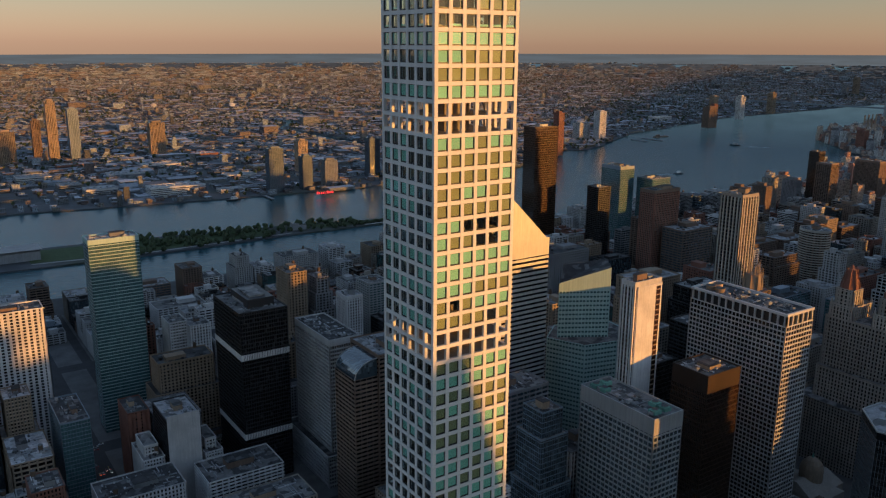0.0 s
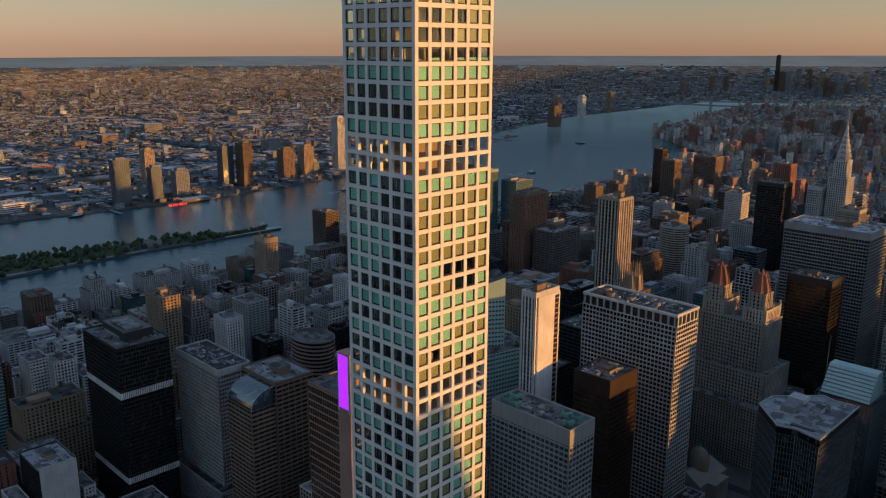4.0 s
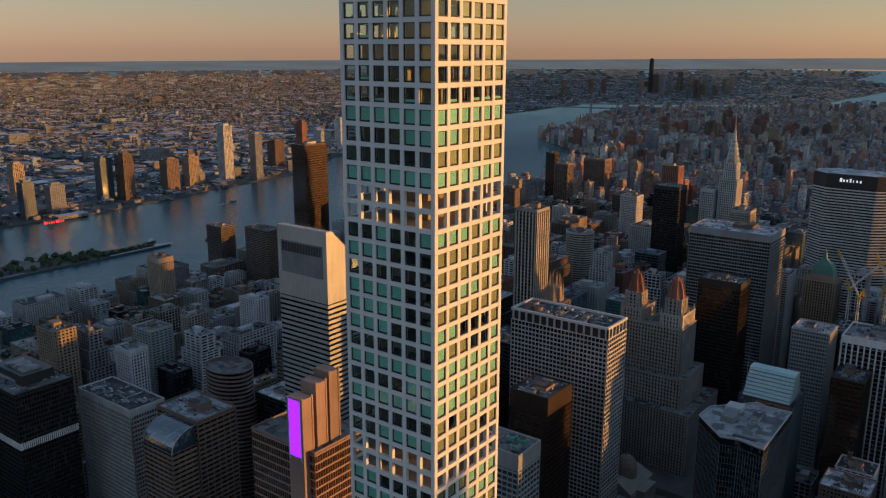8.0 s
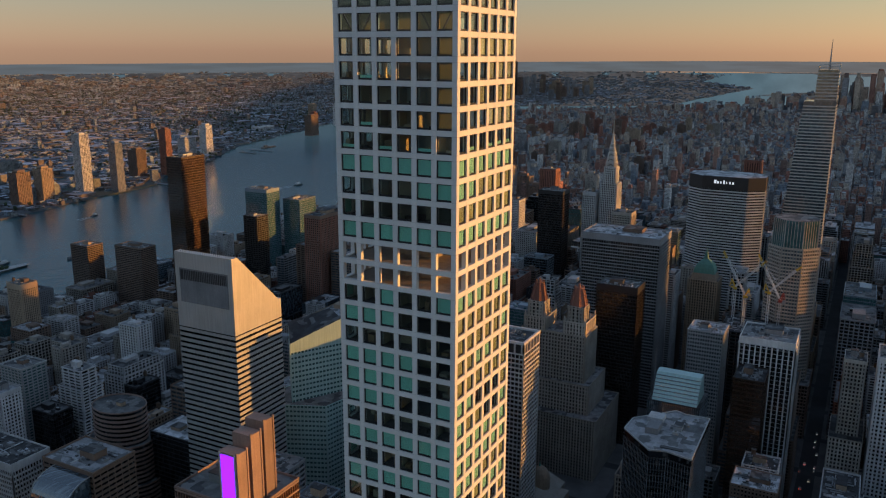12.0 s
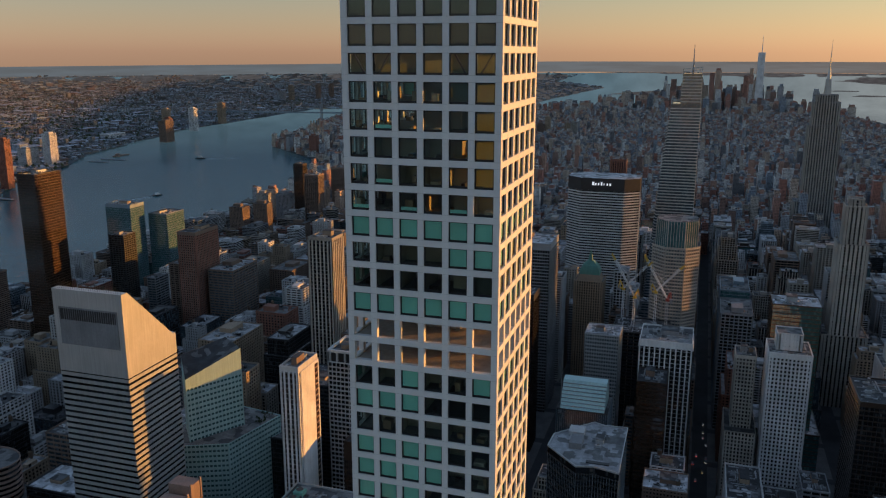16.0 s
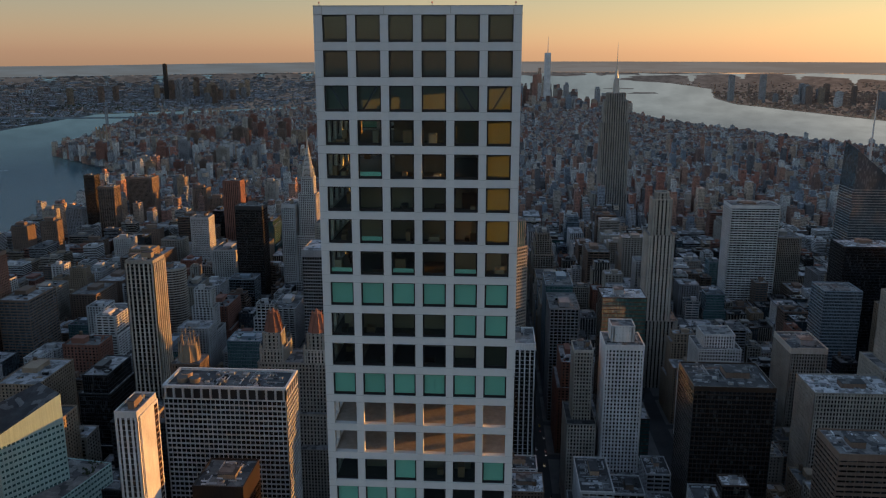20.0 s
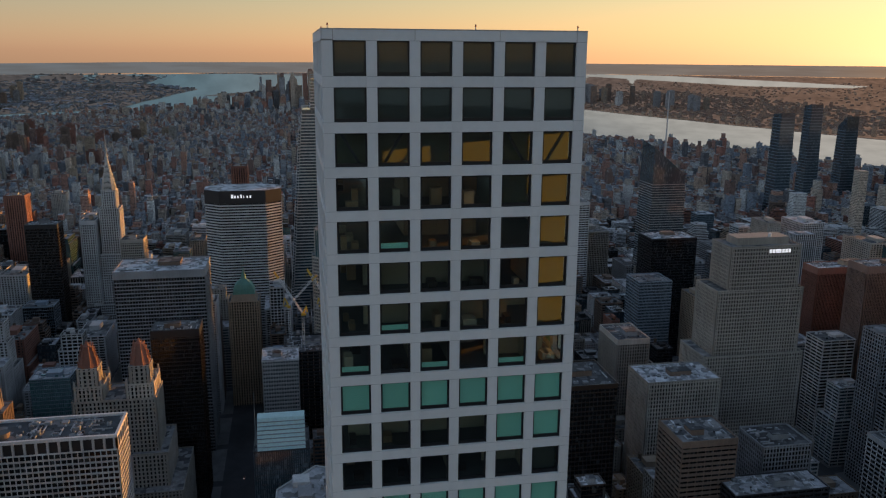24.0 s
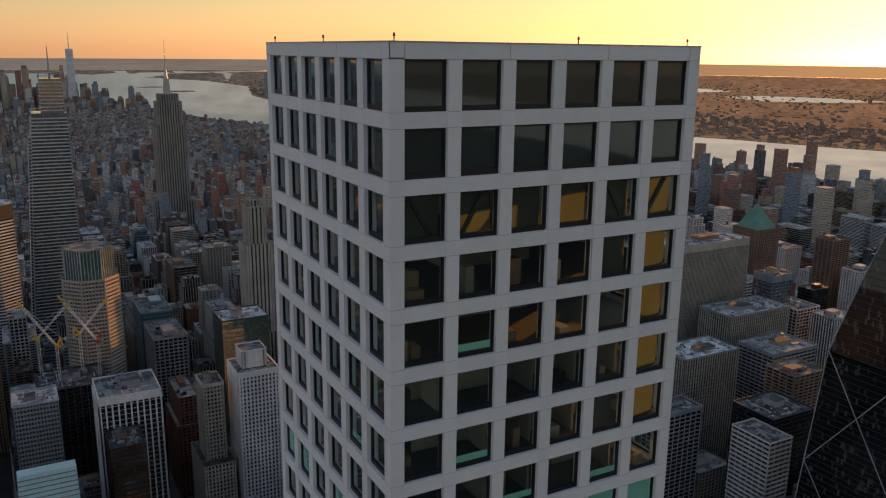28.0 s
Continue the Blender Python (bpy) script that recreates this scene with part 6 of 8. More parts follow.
def crane(base, tip, z0, hot=False):
    """A luffing crane: lattice mast, cab, counterweight, a lattice jib, its yellow head and stay."""
    ob = thing("tower_crane", "yellow and white luffing tower crane with raised jib", "crane", "cranes on the construction site")
    foot, tip = Vector(base), Vector(tip)
    x, y, z = foot
    s = Shape()
    for sx in (-1, 1):
        for sy in (-1, 1):
            s.bar((x + sx, y + sy, z0), (x + sx, y + sy, z - 2), 0.5)
    k = int((z - 2 - z0) / 3)
    for i in range(k):
        zz = z0 + i * 3
        s.bar((x - 1, y - 1, zz), (x + 1, y - 1, zz + 3), 0.28)
        s.bar((x - 1, y + 1, zz + 3), (x - 1, y - 1, zz), 0.28)
        s.bar((x + 1, y + 1, zz), (x - 1, y + 1, zz + 3), 0.28)
    part("mast", s, WHITE, ob)
    flat = Vector((tip.x - x, tip.y - y, 0)).normalized()
    back = foot - flat * 6
    s = Shape()
    s.box(x - 1.7, x + 1.7, y - 1.7, y + 1.7, z - 2, z + 0.6)
    s.bar(foot, back, 1.6)
    part("cab", s, RUST if hot else YELLOW, ob)
    s = Shape()
    s.bar(back - Vector((0, 0, 2.5)), back + Vector((0, 0, 2)), 2.6)
    part("counterweight", s, GREYWALL, ob)
    s = Shape()
    peak = foot - flat * 4.5 + Vector((0, 0, 9))
    side = Vector((-flat.y, flat.x, 0)) * 1.1
    for o in (side, -side):
        s.bar(foot + o, peak + o * 0.4, 0.7)
        s.bar(back + o, peak + o * 0.4, 0.6)
    part("a_frame", s, YELLOW if not hot else RUST, ob)
    s, head = Shape(), Shape()
    up = (tip - foot).cross(side).normalized() * 1.7
    if up.z < 0:
        up = -up
    neck = foot.lerp(tip, 0.84)
    for o in (side, -side, up):
        s.bar(foot + o * 0.5, neck + o, 0.55)
        head.bar(neck + o, tip + o * 0.25, 0.6)
    for i in range(14):
        a, b = foot.lerp(neck, i / 14), foot.lerp(neck, (i + 1) / 14)
        s.bar(a + side, b + up, 0.3)
        s.bar(a - side, b + up, 0.3)
        s.bar(a + side, b - side, 0.3)
    for i in range(4):
        a, b = neck.lerp(tip, i / 4), neck.lerp(tip, (i + 1) / 4)
        head.bar(a + side, b + up, 0.4)
        head.bar(a - side, b + up, 0.4)
        head.bar(a + side, b - side, 0.4)
    jib = part("jib", s, WHITE, ob, "white lattice jib")
    part("jib_head", head, YELLOW, jib, "yellow jib head")
    s = Shape()
    s.bar(peak, neck + up, 0.25)
    part("stay", s, WHITE, ob)
    s = Shape()
    s.bar(tip, tip - Vector((0, 0, 6)), 0.15)
    s.bar(tip - Vector((0, 0, 6)), tip - Vector((0, 0, 7.2)), 0.9)
    part("hook_block", s, YELLOW, ob)


crane((741, 26, 162), (733, -4, 196), 100)
crane((712, 12, 162), (733, 40, 202), 128)
crane((735, -9, 163), (747, -37, 191), 128)
crane((712, -22, 162), (745, 6, 200), 128, True)

# steel-crowned tower with arches and a needle
steel_crowned = thing("art_deco_skyscraper", "pale brick tower with a tiered steel crown and needle", "skyscraper")
keep(rect(1085, 1140, 245, 300))
tier(steel_crowned, rect(1085, 1140, 245, 300), 0, 70, st("fins", sp=1.2), WHITE, WHITE, GLASS_DARK)
tier(steel_crowned, rect(1092, 1131, 254, 293), 70, 142, st("fins", fl=3.6, bay=2.9, sp=1.2, pr=1.3), WHITE, WHITE, GLASS_DARK)
tier(steel_crowned, rect(1098, 1125, 260, 287), 142, 206, st("fins", fl=3.6, bay=2.9, sp=1.2, pr=1.3), WHITE, WHITE, GLASS_DARK)
tier(steel_crowned, rect(1102, 1120.5, 264, 282.5), 206, 232, st("fins", fl=3.6, bay=2.9, sp=1.2, pr=1.3), WHITE, WHITE, GLASS_DARK, parap=0.3)
STEEL = wall_mat("stainless_steel_crown", (0.42, 0.42, 0.42), 0.4, 0.15, 0.6, 0.05, 0.05)
s, lights = Shape(), Shape()
prof = [(9.0, 232), (7.9, 240), (6.5, 248), (5.1, 255.5), (3.9, 262.5), (2.8, 269), (1.8, 276), (1.0, 284)]
for (wa, za), (wb, zb) in zip(prof, prof[1:]):
    k8 = [(1111.2 + wa * x, 273.2 + wa * y) for x, y in ((-1, -0.62), (-0.62, -1), (0.62, -1), (1, -0.62), (1, 0.62), (0.62, 1), (-0.62, 1), (-1, 0.62))]
    k9 = [(1111.2 + wb * 1.10 * x, 273.2 + wb * 1.10 * y) for x, y in ((-1, -0.62), (-0.62, -1), (0.62, -1), (1, -0.62), (1, 0.62), (0.62, 1), (-0.62, 1), (-1, 0.62))]
    s.prism(at_z(k8, za), at_z(k9, zb - 0.5), 0)
    if wa > 3:
        for j in range(-2, 3):
            o = j * wa * 0.22
            zc, e = za + (zb - za) * (0.62 - 0.1 * abs(j)), wa * 0.07
            for nx, ny in ((-1, 0), (0, -1), (0, 1)):
                c = (1111.2 + nx * (wa * 0.99 + 0.05), 273.2 + ny * (wa * 0.99 + 0.05))
                tx, ty = abs(ny), abs(nx)
                lights.poly([(c[0] + tx * (o - e), c[1] + ty * (o - e), zc - 1.6), (c[0] + tx * (o + e), c[1] + ty * (o + e), zc - 1.6), (c[0] + tx * o, c[1] + ty * o, zc + 1.6)])
s.drum(1111.2, 273.2, 283, 319, 0.95, 6, 0, 0.12)
part("steel_crown", s, STEEL, steel_crowned, "tiered stainless steel crown")
part("crown_lights", lights, GLASS_DARK, steel_crowned, "", "stuff")

block("office_tower", "white brick office tower beside the steel crown", "skyscraper", rect(1090, 1120, 291, 312), 192, st("fins", fl=3.6, bay=2.9, sp=1.2, pr=1.3), WHITE, WHITE, GLASS_DARK, ROOF_GREY, 4, 91, False, 5)
block("office_tower", "pale stone office tower with upright piers", "skyscraper", rect(1050, 1078, 222, 252), 172, st("fins", fl=3.6, bay=2.6, sp=1.2, pr=1.1), LIMESTONE, LIMESTONE, GLASS_DARK, ROOF_TAR, 4, 92, False, 5)

masted_tower = thing("art_deco_skyscraper", "grey limestone skyscraper with setbacks and a mast", "skyscraper")
for poly, za, zb in ((rect(1812, 1870, -360, -232), 0, 30), (rect(1818, 1864, -342, -250), 30, 90), (rect(1822, 1860, -330, -264), 90, 260), (rect(1826, 1856, -324, -270), 260, 310), (rect(1829, 1853, -318, -276), 310, 326)):
    keep(poly)
    tier(masted_tower, poly, za, zb, st("fins", fl=3.7, bay=5.6, sp=1.0, pr=2.6, dp=0.8), GREYWALL, LIMESTONE, GLASS_DARK)
s = Shape()
s.prism(at_z(rect(1834, 1848, -304, -290), 326), at_z(rect(1836, 1846, -302, -292), 360), 0)
s.drum(1841, -297, 360, 381, 4.6, 12, 0, 2.0)
s.drum(1841, -297, 381, 415, 1.3, 8, 0, 0.7)
s.drum(1841, -297, 415, 443, 0.7, 6, 0, 0.2)
part("mast", s, STEEL, masted_tower)
block("office_tower", "white travertine office slab with dark ribbon windows", "skyscraper", rect(1122, 1165, -448, -376), 193, st("grid", fl=3.8, bay=6.0, sp=1.6, pr=0.5, ds=0.6, dp=0.7), WHITE, WHITE, GLASS_DARK, ROOF_GREY, 5, 64, False, 5)
five = thing("art_deco_skyscraper", "slender limestone art deco tower with vertical black strips", "skyscraper")
for poly, za, zb in ((rect(866, 910, -246, -196), 0, 90), (rect(868, 900, -236, -204), 90, 200), (rect(872, 894, -231, -208), 200, 244), (rect(876, 890, -227, -212), 244, 252)):
    keep(poly)
    tier(five, poly, za, zb, st("fins", fl=3.6, bay=4.4, sp=0.5, pr=2.7, dp=0.5, ds=0.1), LIMESTONE, LIMESTONE, GLASS_DARK)
faceted_tower = thing("glass_tower", "tall faceted glass tower with a slanted crown and spire", "skyscraper")
bp = rect(1100, 1160, -606, -541)
keep(bp)
s = Shape()
s.prism(at_z(bp, 0), [(1106, -601, 236), (1154, -600, 244), (1154, -547, 288), (1106, -547, 280)], 0, 0)
part("glazing", s, GLASS_BLUE, faceted_tower)
s = Shape()
for i in range(56):
    q = inset(bp, -0.2 + 5 * i * 4 / 230)
    bands(s, q, i * 4, i * 4 + 4, 4, 0.7, 0.25, 0, 1.0)
part("spandrel_wall", s, ALU, faceted_tower, "", "stuff")
s = Shape()
s.drum(1126, -573, 250, 366, 2.0, 6, 0, 0.3)
part("spire", s, WHITE, faceted_tower)
block("office_tower", "dark brown glass office slab with a pale flat roof", "skyscraper", rect(905, 950, -522, -457), 180, st("curtain"), BLACK, BLACK, GLASS_DARK, ROOF_PALE, 6, 65)
# far western cluster of slanted glass towers
for (x, y, w, h, drop) in ((1917, -1663, 52, 367, 40), (2060, -1592, 46, 252, 30), (1900, -1765, 46, 296, 5), (1800, -1768, 36, 224, 3), (1960, -1405, 42, 293, 4), (1850, -1246, 46, 279, 6)):
    ob = thing("glass_tower", "tall dark glass tower near the river with angled top", "skyscraper", "towers by the rail yards")
    q = rect(x - w / 2, x + w / 2, y - w / 2, y + w / 2)
    keep(q)
    s = Shape()
    u = inset(q, 4)
    s.prism(at_z(q, 0), [(*u[0], h), (*u[1], h - drop), (*u[2], h - drop), (*u[3], h)], 0, 0)
    part("glazing", s, GLASS_BLUE, ob)
    s = Shape()
    for i in range(int((h - drop) / 8)):
        bands(s, inset(q, 4 * i * 8 / h - 0.1), i * 8, i * 8 + 8, 8, 1.0, 0.3, 0, 1.0)
    part("spandrel_wall", s, STEELBLUE, ob, "", "stuff")

# the wide cross street with evening traffic and the houses beside it
FOOT.append((-27, -3, 425, 905))
block("office_block", "tan office block with a deep grid of open bays", "office building", rect(-92, -62, 468, 522), 60, st("grid", fl=4.2, bay=6.5, sp=1.5, pr=1.2, ds=0.7, dp=0.8), TAN, TAN, GLASS_DARK, ROOF_PALE, 7, 71, True, 0)
block("apartment_tower", "blue-green glass tower on the street corner", "apartment building", rect(-52, -29, 488, 548), 76, st("curtain", fl=3.5, bay=2.4, sp=0.5, pr=0.15), STEELBLUE, STEELBLUE, GLASS_TEAL, ROOF_TAR, 6, 72, False, 0)
wb = block("apartment_tower", "black-fronted apartment tower with one blank white wall", "apartment building", rect(19, 47, 433, 474), 84, st("curtain", fl=3.2, sp=0.8), BLACK, BLACK, GLASS_DARK, ROOF_PALE, 7, 73, False, 0)
s = Shape()
s.box(19.5, 46.5, 432.2, 432.7, 0, 87)
part("blank_wall", s, WHITE, wb, "blank white side wall")
for x0, x1, y0, y1, h in ((0, 17, 438, 476, 50), (49, 64, 432, 470, 46)):
    sw = block("apartment_building", "white stepped apartment house with small windows", "apartment building", rect(x0, x1, y0, y1), h, st("punched", fl=3.0, bay=2.6, sp=1.3, pr=1.2), WHITE, WHITE, GLASS_HOME, ROOF_GREY, 4, 74, True)
    tier(sw, rect(x0 + 3, x1 - 3, y0 + 8, y1 - 4), h, h + 9, st("punched", fl=3.0, bay=2.6), WHITE, WHITE, GLASS_HOME)
block("apartment_building", "red-brown brick house with a blank side", "apartment building", rect(2, 20, 492, 528), 70, st("punched", fl=3.0, bay=5.0, pr=3.4), RED, RED, GLASS_HOME, ROOF_TAR, 4, 75)
block("office_block", "grey office block with a pale flat roof", "office building", rect(24, 62, 482, 530), 62, st("ribbon"), GREYWALL, GREYWALL, GLASS_BLUE, ROOF_PALE, 12, 76)
# domed church on the avenue
church = thing("church", "low stone church with a round tiled dome", "church")
keep(rect(448, 500, 118, 172))
s = Shape()
s.box(450, 498, 128, 160, 0, 24)
s.box(462, 486, 120, 170, 0, 24)
s.prism([(450, 128, 24), (498, 128, 24), (498, 160, 24), (450, 160, 24)], [(452, 143, 32), (496, 143, 32), (496, 145, 32), (452, 145, 32)], 0)
part("nave", s, LIMESTONE, church)
s = Shape()
s.drum(474, 144, 24, 36, 9.5, 16)
dome_ring = [(9.8, 36), (9.3, 39.5), (7.8, 43), (5.2, 46), (1.6, 48)]
for (ra, za), (rb, zb) in zip(dome_ring, dome_ring[1:]):
    s.drum(474, 144, za, zb, ra, 16, 0, rb)
part("dome", s, TAN, church, "round ribbed dome")
s = Shape()
s.drum(474, 144, 48, 52, 1.2, 8, 0, 0.3)
part("lantern", s, COPPER, church)


# ---- the street grid and its ordinary buildings ----
AVENUES = [(-2140, 12), (-1885, 15), (-1610, 15), (-1340, 15), (-1064, 15), (-790, 15), (-516, 15), (-205, 15), (-66, 12), (80, 22), (221, 12), (371, 15), (586, 15), (816, 15), (1040, 8)]
STREETS = [28 + 80.5 * k for k in range(-9, 21)]
HOMES = [("punched", WHITE, WHITE), ("punched", PALE, PALE), ("balcony", WHITE, WHITE), ("punched", PALE, PALE), ("balcony", PALE, PALE), ("punched", RED, RED), ("punched", BROWN, BROWN), ("punched", TAN, TAN), ("punched", LIMESTONE, LIMESTONE), ("curtain", BLACK, BLACK), ("balcony", WHITE, WHITE), ("balcony", BROWN, BROWN), ("punched", RED, RED), ("punched", TAN, TAN), ("fins", LIMESTONE, LIMESTONE), ("punched", GREYWALL, GREYWALL)]
OFFICES = [("ribbon", PALE, PALE), ("ribbon", BROWN, BROWN), ("fins", BLACK, LIMESTONE), ("ribbon", GREYWALL, GREYWALL), ("fins", LIMESTONE, LIMESTONE), ("fins", GREYWALL, WHITE), ("curtain", BLACK, BLACK), ("curtain", STEELBLUE, STEELBLUE), ("grid", PALE, PALE), ("grid", GREYWALL, GREYWALL), ("punched", LIMESTONE, LIMESTONE), ("punched", TAN, TAN), ("curtain", BRONZE, BRONZE)]
GLASSES = {"curtain": [GLASS_DARK, GLASS_BLUE, GLASS_TEAL, GLASS_BLUE], "ribbon": [GLASS_DARK, GLASS_BLUE], "fins": [GLASS_DARK], "grid": [GLASS_DARK], "punched": [GLASS_HOME, GLASS_DARK], "balcony": [GLASS_HOME]}
cityr = random.Random(2024)
LABELS = {"punched": "masonry building with rows of punched windows", "balcony": "apartment building with banded balconies", "fins": "building with upright stone piers", "ribbon": "office building with ribbon windows", "curtain": "glass curtain-wall building", "grid": "office building with a gridded front"}
TONE = {RED: "red brick", BROWN: "brown brick", TAN: "tan brick", LIMESTONE: "limestone", WHITE: "white", PALE: "pale concrete", GREYWALL: "grey stone", BLACK: "black", STEELBLUE: "blue-grey", BRONZE: "bronze"}


def clear_of_marks(x0, x1, y0, y1):
    return not any(x0 < b and x1 > a and y0 < d and y1 > c for a, b, c, d in FOOT)


ALL_MATS = [GLASS_DARK, GLASS_BLUE, GLASS_TEAL, GLASS_HOME, ROOF_TAR, ROOF_GREY, ROOF_PALE, RED, BROWN, TAN, LIMESTONE, WHITE, PALE, GREYWALL, BLACK, STEELBLUE, BRONZE, TANKWOOD]
MAT_NO = {m: i for i, m in enumerate(ALL_MATS)}
HEAPS = {k: Shape() for k in ("north", "east", "west", "south", "middle")}


def ordinary(x0, x1, y0, y1, h, office):
    """One everyday building on its lot, in more pieces the nearer it stands."""
    r = cityr
    near = math.hypot((x0 + x1) / 2 + 50, (y0 + y1) / 2)
    base, wall, pier_mat = r.choice(OFFICES if office else HOMES)
    sty, glass = st(base), r.choice(GLASSES[base])
    sty["bay"] *= r.uniform(0.85, 1.25)
    roof = r.choice((ROOF_TAR, ROOF_GREY, ROOF_PALE, ROOF_GREY, ROOF_PALE))
    label = f"{TONE[wall]} {LABELS[base]}"
    poly = rect(x0, x1, y0, y1)
    steps = [(poly, 0, h)]
    if h > 55 and min(x1 - x0, y1 - y0) > 20 and r.random() < 0.65:
        z1 = h * r.uniform(0.45, 0.75)
        d = r.uniform(2.5, 5.0)
        steps = [(poly, 0, z1), (inset(poly, d), z1, h)]
        if h > 90 and r.random() < 0.5:
            z2 = h * r.uniform(0.84, 0.93)
            steps = [(poly, 0, z1), (inset(poly, d), z1, z2), (inset(poly, d + 3), z2, h)]
    top = steps[-1][0]
    bx0, bx1, by0, by1 = bounds(inset(top, 1.2))
    name = "office_building" if office else "apartment_building"
    if near > 560:
        one = Shape()
        for p, za, zb in steps:
            q = inset(p, 0.05)
            one.prism(at_z(q, za), at_z(q, zb), 0, 1)
            off = len(one.f)
            bands(one, p, za, zb, sty["fl"], sty["sp"], sty["ds"], 2)
            if near < 1500:
                piers(one, p, za, zb, sty["bay"] * 1.3, sty["pr"] * 1.3, sty["dp"], 3)
            parapet(one, p, zb - 0.02, 1.1, 0.5, 2, sty["ds"] + 0.1)
        w, d = bx1 - bx0, by1 - by0
        if w > 5 and d > 5:
            fx, fy = r.uniform(0.1, 0.5), r.uniform(0.1, 0.5)
            one.box(bx0 + w * fx, bx0 + w * (fx + 0.38), by0 + d * fy, by0 + d * (fy + 0.4), h, h + r.uniform(2.5, 6), 2)
            if near < 1700:
                for _ in range(10 if near < 1100 else 6):
                    u, v, e = r.uniform(0.03, 0.85), r.uniform(0.03, 0.85), r.uniform(0.7, 2.8)
                    one.box(bx0 + w * u, bx0 + w * u + e, by0 + d * v, by0 + d * v + e * r.uniform(0.5, 2.4), h, h + r.uniform(0.5, 2.8), r.choice((0, 1, 2, 3)))
            if not office and r.random() < 0.5:
                one.drum(bx0 + w * 0.8, by0 + d * 0.8, h + 2.5, h + 7, 1.8, 8, 4, None)
                one.drum(bx0 + w * 0.8, by0 + d * 0.8, h + 7, h + 8, 1.9, 8, 4, 0.1)
        heap = HEAPS["north" if x0 < -60 else "east" if y0 > 371 else "west" if y0 < -516 else "south" if x0 > 1250 else "middle"]
        off, own = len(heap.v), [MAT_NO[m] for m in (glass, roof, wall, pier_mat, TANKWOOD)]
        heap.v += one.v
        heap.f += [tuple(i + off for i in f) for f in one.f]
        heap.m += [own[m] for m in one.m]
        return
    ob = thing(name, label, "office building" if office else "apartment building")
    for p, za, zb in steps:
        tier(ob, p, za, zb, sty, wall, pier_mat, glass, roof)
    roof_machines(ob, bx0, bx1, by0, by1, h, r.random(), not office and r.random() < 0.6, True, r.randrange(1, 3))
    roof_clutter(ob, bx0, bx1, by0, by1, h, r.random())


def lot_height(x, y, end):
    r = cityr
    if 258 < x < 330 and 95 < y < 200:
        return r.uniform(18, 42)
    if x < -60:
        return r.uniform(45, 95) if end else r.uniform(16, 45)
    if -150 < x < 150 and 371 < y < 460:
        return r.uniform(18, 60)
    if y > 740:
        return r.uniform(28, 62) if end else r.choice((r.uniform(13, 20), r.uniform(13, 20), r.uniform(18, 40)))
    if y > 371:
        return (r.uniform(62, 142) if end else r.choice((r.uniform(16, 30), r.uniform(30, 64), r.uniform(50, 104)))) * (0.85 if x > 1100 else 1)
    if y < -1064:
        return r.uniform(30, 95) if end else r.uniform(14, 45)
    if x > 1250:
        return r.uniform(45, 105) if end else r.uniform(25, 60)
    if 330 < x < 500 and 50 < y < 130:
        return r.uniform(18, 42)
    if 60 < x < 335 and -60 < y < 100:
        return r.uniform(28, 55)
    if -150 < x < 150 and -230 < y < 460:
        return r.uniform(35, 70) if end else r.uniform(18, 42)
    if y < -516:
        return r.uniform(60, 165) if end else r.uniform(25, 85)
    return r.uniform(65, 145) if end else r.uniform(28, 92)


pave = Shape()
for sx0, sx1 in zip(STREETS, STREETS[1:]):
    for (ya, wa), (yb, wb) in zip(AVENUES, AVENUES[1:]):
        x0, x1, y0, y1 = sx0 + 9, sx1 - 9, ya + wa, yb - wb
        if x0 < -330 and -1070 < y0 < -190:
            continue
        if y0 > 1000 or not inside(MANHATTAN, [((x0 + x1) / 2, (y0 + y1) / 2)])[0]:
            continue
        pave.box(x0 - 3.5, x1 + 3.5, y0 - 4, y1 + 4, 0, 0.15)
        if x0 < -470 or (x0 < -150 and y0 > 900):
            continue
        if x0 > -40 and x1 < 70 and ya == -66:
            spans = [(y0, y0 + 26, True), (y1 - 26, y1, True)]
        else:
            end_w = min(38.0, (y1 - y0) * 0.3)
            spans = [(y0, y0 + end_w, True), (y1 - end_w, y1, True)]
            y = y0 + end_w
            while y < y1 - end_w - 8:
                w = min(cityr.uniform(11, 26) if (abs(x0) < 420 and abs(y) < 620) or (y > 560 and x0 < 1000) else cityr.uniform(18, 36), y1 - end_w - y)
                if y1 - end_w - y - w < 9:
                    w = y1 - end_w - y
                spans.append((y, y + w, False))
                y += w
        for a, b, end in spans:
            cells = [(x0, x1)] if end and cityr.random() < (0.3 if y0 > 560 else 0.6) else [(x0, (x0 + x1) / 2 - 1), ((x0 + x1) / 2 + 1, x1)]
            for p, q in cells:
                for tries in range(3):
                    g = 0.3 + tries * 4
                    if clear_of_marks(p + 0.3, q - 0.3, a + g, b - g) and b - a - 2 * g > 8:
                        h = lot_height((p + q) / 2, (a + b) / 2, end)
                        if 270 < p < 480 and -135 < a < -15:
                            h = min(h, 91)
                        office = (-900 < (a + b) / 2 < 371 and cityr.random() < 0.7) or cityr.random() < 0.12
                        ordinary(p + 0.3, q - 0.3, a + g, b - g, h, office)
                        break
for k, heap in HEAPS.items():
    structure(f"{k}_side_buildings", heap, ALL_MATS, f"brick, stone and glass buildings of the {k} blocks", "buildings", "stuff")
structure("pavement", pave, PAVING, "grey concrete pavements of the city blocks", "pavement")

